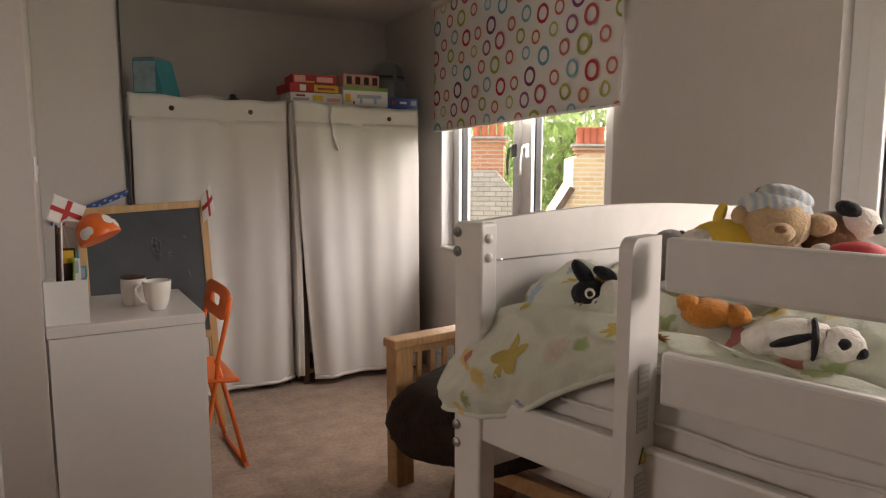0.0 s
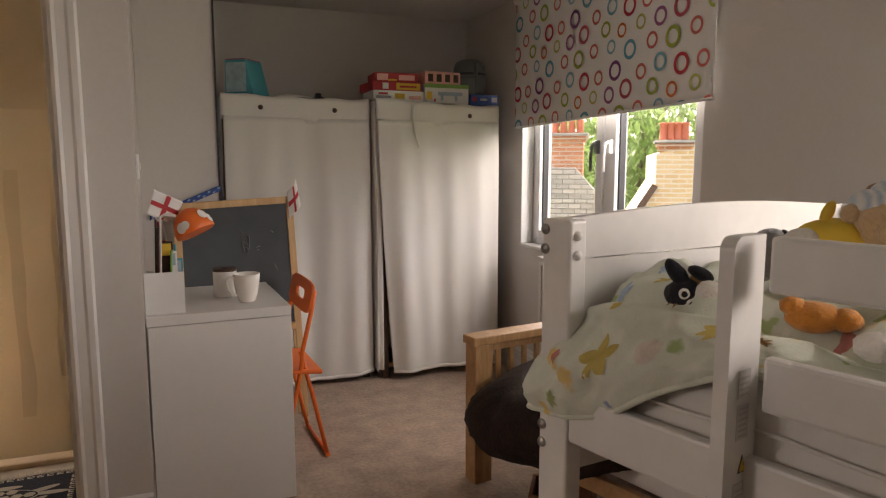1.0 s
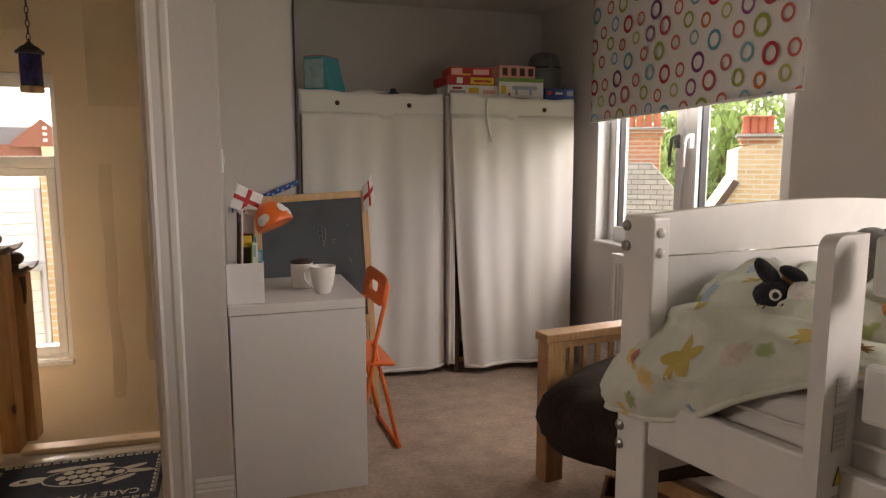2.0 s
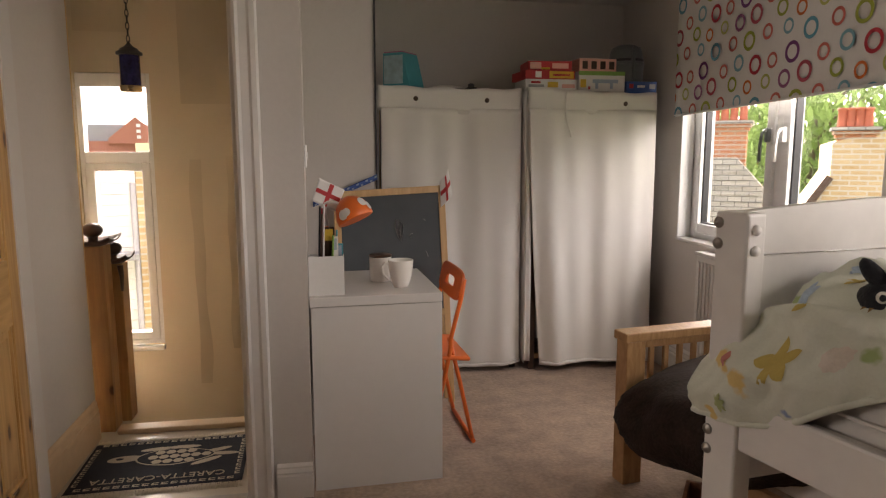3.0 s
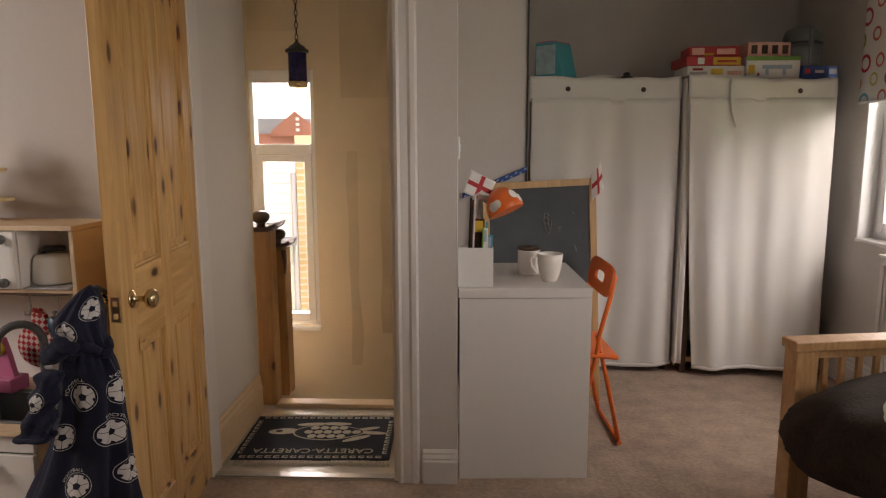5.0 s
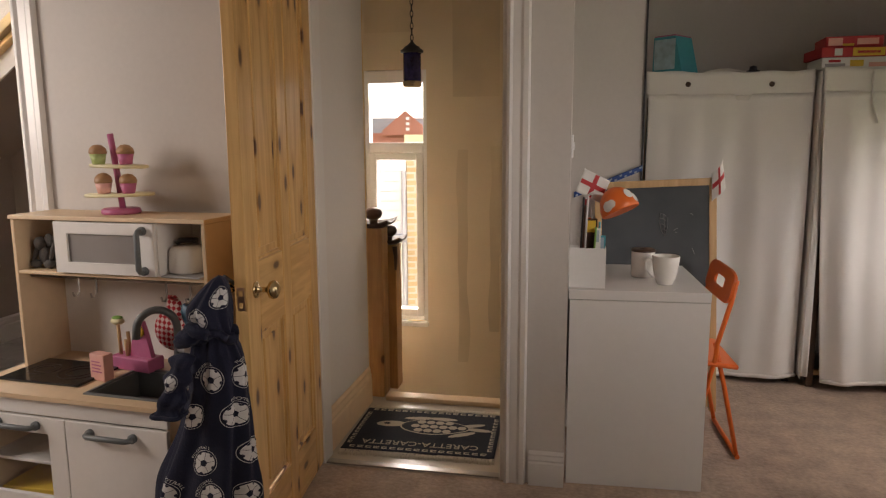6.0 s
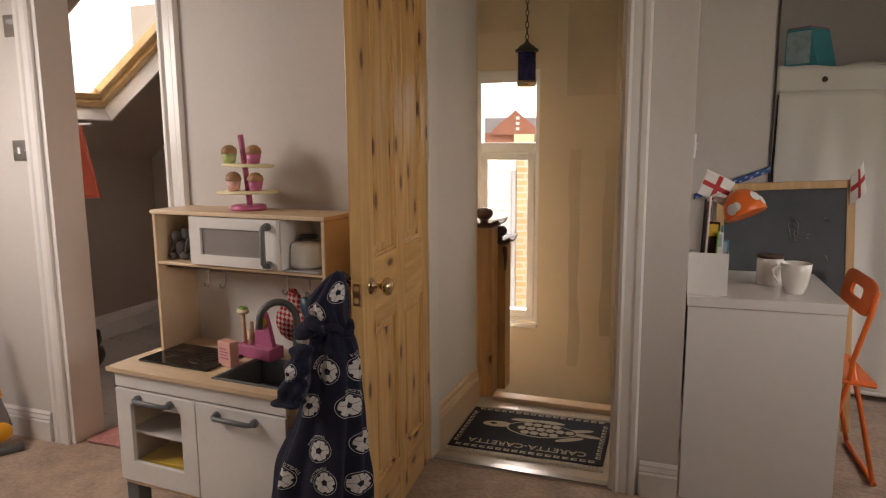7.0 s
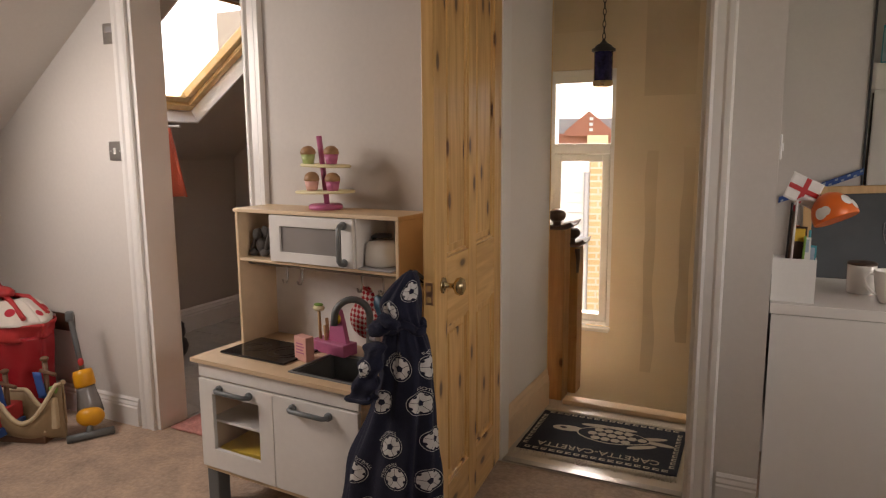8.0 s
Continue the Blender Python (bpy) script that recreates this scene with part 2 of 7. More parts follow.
def ball(bm, c, r, m=None, sub=3, mi=0, wob=0.0):
    """An ellipsoid, slightly uneven where wob is given."""
    g = bmesh.ops.create_icosphere(bm, subdivisions=sub, radius=1.0)
    for v in g["verts"]:
        k = 1 + wob * noise.noise(v.co * 2.3 + Vector(c) * 7)
        v.co = Vector((v.co.x * r[0] * k, v.co.y * r[1] * k, v.co.z * r[2] * k))
        for f in v.link_faces:
            f.smooth, f.material_index = True, mi
    xform(bm, g["verts"], Matrix.Translation(c) @ (m or Matrix()))
    return bm


def tube(pts, r, seg=10, bm=None, closed=False, r_end=None):
    """A round bar along points."""
    bm = bm or bmesh.new()
    pts = [Vector(p) for p in pts]
    rings, n = [], len(pts)
    side = None
    for i, p in enumerate(pts):
        d = (pts[min(i + 1, n - 1)] - pts[max(i - 1, 0)]).normalized()
        if side is None:
            side = d.orthogonal().normalized()
        side = (side - d * side.dot(d)).normalized()
        up = d.cross(side)
        rr = r if r_end is None else r + (r_end - r) * i / (n - 1)
        rings.append([bm.verts.new(p + (side * math.cos(a) + up * math.sin(a)) * rr) for a in (2 * math.pi * k / seg for k in range(seg))])
    for p, q in zip(rings, rings[1:]):
        for k in range(seg):
            bm.faces.new((p[k], p[(k + 1) % seg], q[(k + 1) % seg], q[k])).smooth = True
    bm.faces.new(list(reversed(rings[0])))
    bm.faces.new(rings[-1])
    return bm


def bar(bm, a, b, w, h, up=(0, 0, 1), bevel=0.0):
    """A straight board from a to b, w wide across and h thick along up."""
    a, b = Vector(a), Vector(b)
    d = (b - a)
    x = d.normalized()
    z = (Vector(up) - x * x.dot(Vector(up))).normalized()
    y = z.cross(x)
    m = Matrix((x, y, z)).transposed().to_4x4()
    m.translation = (a + b) / 2
    return box(bm, -d.length / 2, d.length / 2, -w / 2, w / 2, -h / 2, h / 2, bevel, m)


def prism(bm, outline, depth, m=None, smooth=False):
    """An outline in x and z, given depth along +y."""
    a = [bm.verts.new((x, 0, z)) for x, z in outline]
    b = [bm.verts.new((x, depth, z)) for x, z in outline]
    bm.faces.new(a)
    bm.faces.new(list(reversed(b)))
    k = len(outline)
    for i in range(k):
        bm.faces.new((a[i], b[i], b[(i + 1) % k], a[(i + 1) % k])).smooth = smooth
    xform(bm, a + b, m)
    bmesh.ops.recalc_face_normals(bm, faces=bm.faces)
    return bm


def sheet(fn, nu, nv, thick=0.0):
    """A smooth surface from fn(u, v) over the unit square, closed to a thickness where asked."""
    bm = bmesh.new()
    g = [[bm.verts.new(fn(i / nu, j / nv)) for j in range(nv + 1)] for i in range(nu + 1)]
    for i in range(nu):
        for j in range(nv):
            bm.faces.new((g[i][j], g[i + 1][j], g[i + 1][j + 1], g[i][j + 1])).smooth = True
    if thick:
        bmesh.ops.recalc_face_normals(bm, faces=bm.faces)
        bmesh.ops.solidify(bm, geom=bm.faces[:], thickness=thick)
    return bm


def part(name, bm, material, parent=None, label=""):
    me = bpy.data.meshes.new(name)
    bm.to_mesh(me)
    bm.free()
    for k in material if isinstance(material, (list, tuple)) else [material]:
        me.materials.append(k)
    ob = new(name, me)
    if parent is not None:
        ob.parent = parent
    if label:
        ob["label"] = label
    return ob


def thing(name, label, category, m=None, group="", kind=""):
    ob = new(name)
    if m is not None:
        ob.matrix_basis = m
    return tagged(ob, label, category, group, kind)


def solid(name, bm, material, label, category, group=""):
    return tagged(part(name, bm, material), label, category, group)


def structure(name, bm, material, label, category="wall"):
    return tagged(part(name, bm, material), label, category, kind="structure")


def lettering(text, size, material, parent, m, name="lettering"):
    cu = bpy.data.curves.new(name, "FONT")
    cu.body, cu.size, cu.extrude, cu.align_x, cu.align_y = text, size, 0.0008, "CENTER", "CENTER"
    tmp = new(name, cu)
    me = bpy.data.meshes.new_from_object(tmp)
    bpy.data.objects.remove(tmp)
    me.materials.append(material)
    ob = new(name, me)
    ob.parent, ob.matrix_basis = parent, m
    return ob


# ---- large structure ----
CEIL, XW, YB, YK, YD = 2.31, 2.38, 5.55, 3.12, 3.51   # ceiling, window wall, back wall, kitchen wall, landing door wall


def roof_z(x):
    return 1.397 + 0.716 * (x + 3.27)


XR = (CEIL - 1.397) / 0.716 - 3.27      # where the slope meets the flat ceiling
structure("floor", B(-3.6, XW, -1.2, YD, -0.1, 0), M_CARPET, "short-pile beige-brown carpet, lightly trodden", "carpet floor")
structure("floor_alcove", B(0.02, XW, YD, YB, -0.1, 0), M_CARPET, "short-pile beige-brown carpet in the wardrobe alcove", "carpet floor")
structure("floor_landing", B(-0.86, 0.02, YD, 4.30, -0.1, 0.003), M_LANDING, "pale worn vinyl floor of the stair landing", "landing floor")
structure("wall_back", B(-0.1, XW + 0.2, YB, YB + 0.12, -0.1, CEIL), M_WALL, "plain off-white painted wall behind the wardrobes")
bm = bmesh.new()
Y1A, Y1B, Z1A, Z1B = 3.16, 4.68, 0.80, 2.10
Y2A, Y2B, Z2A, Z2B = 0.3, 2.206, 1.0, 2.15
for a in [(Y1B, YB, 0, CEIL), (Y1A, Y1B, 0, Z1A), (Y1A, Y1B, Z1B, CEIL), (Y2B, Y1A, 0, CEIL), (Y2A, Y2B, 0, Z2A), (Y2A, Y2B, Z2B, CEIL), (-1.2, Y2A, 0, CEIL)]:
    box(bm, XW, XW + 0.20, a[0], a[1], a[2] - (0.1 if a[2] == 0 else 0), a[3])
structure("wall_window", bm, M_WALL, "off-white painted wall with two window openings")
structure("wall_alcove", B(0.237, 0.593, 4.48, YB, 0, CEIL), M_WALL, "off-white boxed-in wall behind the desk")
structure("wall_pillar", box(B(0.055, 0.262, YD, 3.64, 0, CEIL), 0.055, 0.236, 3.64, YB, 0, CEIL), M_WALL, "off-white wall end beside the landing doorway")
structure("wall_lintel", B(-0.74, 0.055, YD, YD + 0.10, 2.03, CEIL), M_WALL, "off-white wall over the landing doorway")
structure("wall_kitchen", B(-1.62, -0.86, YK, YK + 0.12, 0, CEIL), M_WALL, "off-white wall behind the toy kitchen")
structure("wall_bath_lintel", B(-2.30, -1.62, YK, YK + 0.12, 2.03, CEIL), M_WALL, "off-white wall over the bathroom doorway")
bm = bmesh.new()
prism(bm, [(-3.6, 0), (-2.30, 0), (-2.30, roof_z(-2.30)), (-3.6, roof_z(-3.6))], 0.12, Matrix.Translation((0, YK, 0)))
structure("wall_left", bm, M_WALL, "off-white wall under the sloping roof")
structure("wall_landing", box(B(-0.86, -0.74, YD, 4.215, 0, CEIL), -0.86, -0.79, YK, YD, 0, CEIL), M_WALL, "off-white side wall of the stair landing")
bm = bmesh.new()
LX0, LX1, LZ0, LZ1, YL = -0.965, -0.585, 0.215, 1.74, 4.93
for a in [(-1.10, LX0, -1.3, CEIL), (LX0, LX1, -1.2, LZ0), (LX0, LX1, LZ1, CEIL), (LX1, 0.055, -1.2, CEIL)]:
    box(bm, a[0], a[1], YL, YL + 0.085, a[2], a[3])
structure("wall_stair", bm, M_CREAM, "cream stairwell wall with patches of drying plaster")
structure("wall_stair_side", B(0.02, 0.053, 3.62, YL, -1.2, CEIL), M_CREAM, "cream side wall of the stairwell")
# unseen panels, added to keep outside light from leaking into the stairwell
structure("wall_stair_end", B(-1.10, -1.02, 4.26, YL, -1.3, CEIL), M_CREAM, "unseen cream panel closing the stairwell end")
structure("wall_stair_riser", B(-1.02, 0.02, 4.262, 4.298, -1.3, -0.1), M_CREAM, "unseen cream panel under the landing edge, stopping light from below")
structure("wall_stair_front", B(-1.02, -0.86, 4.262, 4.298, -0.1, CEIL), M_CREAM, "cream wall beside the newel posts")
# unseen floor closes the stairwell; brown carpet cuts light bounced up the wall
structure("floor_stair", B(-1.02, 0.02, 4.30, YL, -1.3, -1.2), M_CARPET, "unseen brown floor closing the stairwell below the landing", "floor")
bm = bmesh.new()
for a in [(XR, XW + 0.2, -1.2, YB + 0.1)]:
    box(bm, a[0], a[1], a[2], a[3], CEIL, CEIL + 0.12)
structure("ceiling", bm, M_WALL, "plain white painted ceiling", "ceiling")
structure("wall_rear", B(-3.6, XW + 0.2, -1.32, -1.2, 0, CEIL + 0.3), M_WALL, "off-white wall closing the bedroom")
structure("wall_knee", B(-3.62, -3.5, -1.2, 5.2, -0.1, 1.30), M_BATHWALL, "low painted wall under the eaves")
structure("floor_bath_base", B(-3.5, -0.86, YK + 0.12, 5.1, -0.1, -0.006), M_TILE, "grey bathroom floor under the planks", "floor")
structure("wall_bath_side", B(-1.18, -1.102, 4.26, 5.0, -0.1, CEIL), M_BATHWALL, "taupe wall between bathroom and stairs")
structure("wall_bath_end", B(-1.10, -0.862, 4.18, 4.258, -0.1, CEIL), M_BATHWALL, "taupe end wall of the bathroom")
structure("wall_bath_back", B(-3.6, -1.102, 5.0, 5.1, -0.1, CEIL), M_BATHWALL, "taupe bathroom wall")

# sloping roof, with one roof window over the bathroom and one over the bedroom
SL = math.hypot(1, 0.716)
SLOPE = Matrix(((1 / SL, 0, -0.716 / SL), (0, 1, 0), (0.716 / SL, 0, 1 / SL))).to_4x4()
SLOPE.translation = (-3.62, 0, roof_z(-3.62))


def along(x):
    return (x + 3.62) * SL


E1 = along(XR)
SK = [("roof_window", 3.50, 4.34, along(-3.17), along(-2.33)), ("roof_window", 1.60, 2.42, along(-3.15), along(-2.45))]
bm = bmesh.new()
ys = [-1.2, SK[1][1], SK[1][2], 3.18, SK[0][1], SK[0][2], 5.1]
for k in range(6):
    if k == 3:
        structure("ceiling_slope", bm, M_WALL, "painted sloping ceiling under the roof", "ceiling")
        bm = bmesh.new()
    if k in (1, 4):
        a0, a1 = (SK[1] if k == 1 else SK[0])[3:]
        box(bm, -0.1, a0, ys[k], ys[k + 1], 0, 0.16, m=SLOPE)
        box(bm, a1, E1 + 0.08, ys[k], ys[k + 1], 0, 0.16, m=SLOPE)
    else:
        box(bm, -0.1, E1 + 0.08, ys[k], ys[k + 1], 0, 0.16, m=SLOPE)
structure("ceiling_slope_bath", bm, M_BATHWALL, "taupe sloping ceiling of the bathroom", "ceiling")
for nm, y0, y1, a0, a1 in SK:
    w = thing(nm, "pine-framed roof window in a white splayed opening", "roof window", SLOPE, kind="structure")
    bm = bmesh.new()
    for c in [(a0, a0 + 0.012, y0, y1), (a1 - 0.012, a1, y0, y1), (a0 + 0.012, a1 - 0.012, y0, y0 + 0.012), (a0 + 0.012, a1 - 0.012, y1 - 0.012, y1)]:
        box(bm, *c, 0.002, 0.20)
    part("reveal_lining", bm, M_ROOFLINE, w)
    for c in [(a0 + 0.012, a0 + 0.07, y0 + 0.012, y1 - 0.012), (a1 - 0.07, a1 - 0.012, y0 + 0.012, y1 - 0.012), (a0 + 0.07, a1 - 0.07, y0 + 0.012, y0 + 0.07), (a0 + 0.07, a1 - 0.07, y1 - 0.07, y1 - 0.012)]:
        part("window_frame", B(*c, 0.09, 0.15, 0.006), M_LINING, w)
    for c in [(a0 + 0.07, a0 + 0.12, y0 + 0.07, y1 - 0.07), (a1 - 0.12, a1 - 0.07, y0 + 0.07, y1 - 0.07), (a0 + 0.12, a1 - 0.12, y0 + 0.07, y0 + 0.12), (a0 + 0.12, a1 - 0.12, y1 - 0.12, y1 - 0.07)]:
        part("sash", B(*c, 0.11, 0.16, 0.006), M_LINING, w)
    p = part("pane", B(a0 + 0.12, a1 - 0.12, y0 + 0.12, y1 - 0.12, 0.135, 0.141), M_GLASS, w)
    p.visible_shadow = False


# ---- trim ----
SKIRT = [(0, 0), (0.018, 0), (0.018, 0.125), (0.013, 0.135), (0.016, 0.145), (0.010, 0.165), (0.012, 0.175), (0.004, 0.19), (0, 0.19)]


def skirting(name, a, b, label="white moulded skirting board", h=1.0, mat=M_GLOSS):
    """A moulded skirting from a to b; the room lies on the right-hand side of the way."""
    a, b = Vector((*a, 0)), Vector((*b, 0))
    d = b - a
    x = d.normalized()
    n = Vector((x.y, -x.x, 0))
    bm = bmesh.new()
    ra = [bm.verts.new(a + n * (p + 0.001) + Vector((0, 0, q * h))) for p, q in SKIRT]
    rb = [bm.verts.new(b + n * (p + 0.001) + Vector((0, 0, q * h))) for p, q in SKIRT]
    k = len(SKIRT)
    for i in range(k):
        bm.faces.new((ra[i], rb[i], rb[(i + 1) % k], ra[(i + 1) % k]))
    bm.faces.new(ra)
    bm.faces.new(list(reversed(rb)))
    bmesh.ops.recalc_face_normals(bm, faces=bm.faces)
    return structure(name, bm, mat, label, "skirting board")


skirting("baseboard_left", (-3.5, YK), (-2.40, YK), h=0.71)
skirting("baseboard_pillar", (0.127, YD), (0.262, YD), h=0.72)
skirting("baseboard_landing", (-0.74, 3.53), (-0.74, 4.205), "bare pale wooden skirting board on the landing", 1.0, M_BIRCH)
skirting("baseboard_kitchen", (-1.55, YK), (-0.87, YK), h=0.71)
skirting("baseboard_bath", (-3.5, 3.26), (-3.5, 5.0), h=0.9)
skirting("baseboard_window", (XW, YB), (XW, -1.2), h=0.9)
ARCH = [(0, 0), (0.016, 0), (0.022, 0.012), (0.014, 0.022), (0.014, 0.05), (0.020, 0.06), (0.020, 0.078), (0.0, 0.085)]


def architrave(name, x0, direction, y, top=2.08):
    """An upright moulding that starts at x0 and spreads in the direction, on a wall that faces -y."""
    bm = bmesh.new()
    pts = [(x0 + direction * q, y - 0.001 - p) for p, q in ARCH]
    lo, hi = [bm.verts.new((a, b, 0)) for a, b in pts], [bm.verts.new((a, b, top)) for a, b in pts]
    k = len(pts)
    for i in range(k):
        bm.faces.new((lo[i], hi[i], hi[(i + 1) % k], lo[(i + 1) % k]))
    bm.faces.new(lo)
    bm.faces.new(list(reversed(hi)))
    bmesh.ops.recalc_face_normals(bm, faces=bm.faces)
    return structure(name, bm, M_GLOSS, "white moulded upright door surround", "door surround")


architrave("trim_landing_door", 0.030, 1, YD)
architrave("trim_bath_left", -2.295, -1, YK)
architrave("trim_bath_right", -1.640, 1, YK)
structure("trim_jamb_landing", B(0.014, 0.055, YD - 0.002, 3.62, 0, 2.03, 0.002), M_GLOSS, "white door jamb of the landing doorway", "door jamb")
structure("trim_jamb_hinge", B(-0.738, -0.712, YD, 3.60, 0, 2.03, 0.002), M_GLOSS, "white hinge-side door jamb", "door jamb")
structure("trim_jamb_bath_left", B(-2.30, -2.27, YK - 0.002, 3.28, 0, 2.03, 0.002), M_GLOSS, "white bathroom door jamb", "door jamb")
structure("trim_jamb_bath_right", B(-1.66, -1.62, YK - 0.002, 3.22, 0, 2.03, 0.002), M_GLOSS, "white bathroom door jamb", "door jamb")
structure("trim_landing_edge", B(-0.66, 0.018, 4.23, 4.31, 0.003, 0.028, 0.006), M_BIRCH, "pale varnished wooden nosing at the landing edge", "stair nosing")
structure("trim_threshold", B(-0.71, 0.012, YD + 0.002, YD + 0.042, 0.003, 0.010, 0.003), M_STEEL, "metal threshold strip between carpet and vinyl", "threshold strip")
structure("trim_landing_post", B(-0.800, -0.738, 4.2155, 4.2255, 0.003, CEIL - 0.002, 0.002), M_LINING, "pale wooden edge of the landing wall", "wall edge")


# ---- windows ----
def frame_bars(name, y0, y1, z0, z1, w, x0, x1, mat, parent):
    for c in [(y0, y0 + w, z0, z1), (y1 - w, y1, z0, z1), (y0 + w, y1 - w, z0, z0 + w), (y0 + w, y1 - w, z1 - w, z1)]:
        part(name, B(x0, x1, c[0], c[1], c[2], c[3], 0.005), mat, parent)


w1 = thing("window_1", "white plastic double casement window, shut", "window", kind="structure")
frame_bars("window_frame", Y1A, Y1B, Z1A, Z1B, 0.055, XW + 0.07, XW + 0.14, M_UPVC, w1)
YM = 3.905
part("mullion", B(XW + 0.07, XW + 0.14, YM - 0.03, YM + 0.03, Z1A + 0.055, Z1B - 0.055, 0.004), M_UPVC, w1)
for y0, y1 in ((Y1A + 0.055, YM - 0.03), (YM + 0.03, Y1B - 0.055)):
    frame_bars("sash", y0, y1, Z1A + 0.055, Z1B - 0.055, 0.055, XW + 0.055, XW + 0.125, M_UPVC, w1)
    frame_bars("gasket", y0 + 0.055, y1 - 0.055, Z1A + 0.11, Z1B - 0.11, 0.008, XW + 0.075, XW + 0.115, M_DARK, w1)
    p = part("pane", B(XW + 0.092, XW + 0.098, y0 + 0.057, y1 - 0.057, Z1A + 0.112, Z1B - 0.112), M_GLASS, w1)
    p.visible_shadow = False
    yh = YM + (0.057 if y0 > YM else -0.057)
    h = part("handle", B(XW + 0.030, XW + 0.054, yh - 0.012, yh + 0.012, 1.36, 1.43, 0.004), M_UPVC if y0 < YM else M_GREY, w1)
    part("lever", tube([(XW + 0.03, yh, 1.42), (XW + 0.012, yh, 1.405), (XW + 0.008, yh + 0.006, 1.34), (XW + 0.012, yh + 0.010, 1.27)], 0.008), M_UPVC if y0 < YM else M_GREY, h)
part("window_sill", B(XW - 0.02, XW + 0.068, Y1A + 0.001, Y1B - 0.001, Z1A + 0.001, Z1A + 0.022, 0.006), M_GLOSS, w1)
part("reveal_lining", B(XW - 0.012, XW + 0.068, Y1B - 0.014, Y1B - 0.001, Z1A + 0.023, Z1B - 0.001, 0.003), M_UPVC, w1)
w2 = thing("window_2", "large white plastic window beside the bunk", "window", kind="structure")
frame_bars("window_frame", Y2A, Y2B, Z2A, Z2B, 0.06, XW + 0.05, XW + 0.12, M_UPVC, w2)
frame_bars("sash", Y2A + 0.06, Y2B - 0.06, Z2A + 0.06, Z2B - 0.06, 0.06, XW + 0.035, XW + 0.105, M_UPVC, w2)
frame_bars("gasket", Y2A + 0.12, Y2B - 0.12, Z2A + 0.12, Z2B - 0.12, 0.01, XW + 0.05, XW + 0.095, M_DARK, w2)
p = part("pane", B(XW + 0.07, XW + 0.076, Y2A + 0.122, Y2B - 0.122, Z2A + 0.122, Z2B - 0.122), M_GLASS, w2)
p.visible_shadow = False
part("window_sill", B(XW - 0.05, XW + 0.048, Y2A + 0.001, Y2B - 0.001, Z2A + 0.001, Z2A + 0.025, 0.006), M_GLOSS, w2)

w3 = thing("window_3", "tall narrow white landing window with fixed top light", "window", kind="structure")


def frame_xz(name, x0, x1, z0, z1, w, y0, y1, mat, parent):
    for c in [(x0, x0 + w, z0, z1), (x1 - w, x1, z0, z1), (x0 + w, x1 - w, z0, z0 + w), (x0 + w, x1 - w, z1 - w, z1)]:
        part(name, B(c[0], c[1], y0, y1, c[2], c[3], 0.004), mat, parent)


frame_xz("window_frame", LX0, LX1, LZ0 + 0.03, LZ1, 0.026, YL + 0.015, YL + 0.085, M_UPVC, w3)
part("head_strip", B(LX0 + 0.02, LX1 - 0.02, YL - 0.005, YL + 0.014, LZ1 - 0.075, LZ1 - 0.004, 0.004), M_UPVC, w3)
part("transom", B(LX0 + 0.026, LX1 - 0.026, YL + 0.012, YL + 0.085, 1.262, 1.322, 0.005), M_UPVC, w3)
frame_xz("sash", LX0 + 0.026, LX1 - 0.026, LZ0 + 0.058, 1.260, 0.042, YL + 0.008, YL + 0.075, M_UPVC, w3)
for z0, z1 in ((LZ0 + 0.101, 1.217), (1.323, LZ1 - 0.076)):
    i = 0.07 if z0 < 1 else 0.027
    p = part("pane", B(LX0 + i, LX1 - i, YL + 0.045, YL + 0.05, z0, z1), M_GLASS, w3)
    p.visible_shadow = False
part("window_sill", B(LX0 + 0.002, LX1 + 0.004, YL - 0.035, YL + 0.012, LZ0 + 0.001, LZ0 + 0.028, 0.006), M_GLOSS, w3)


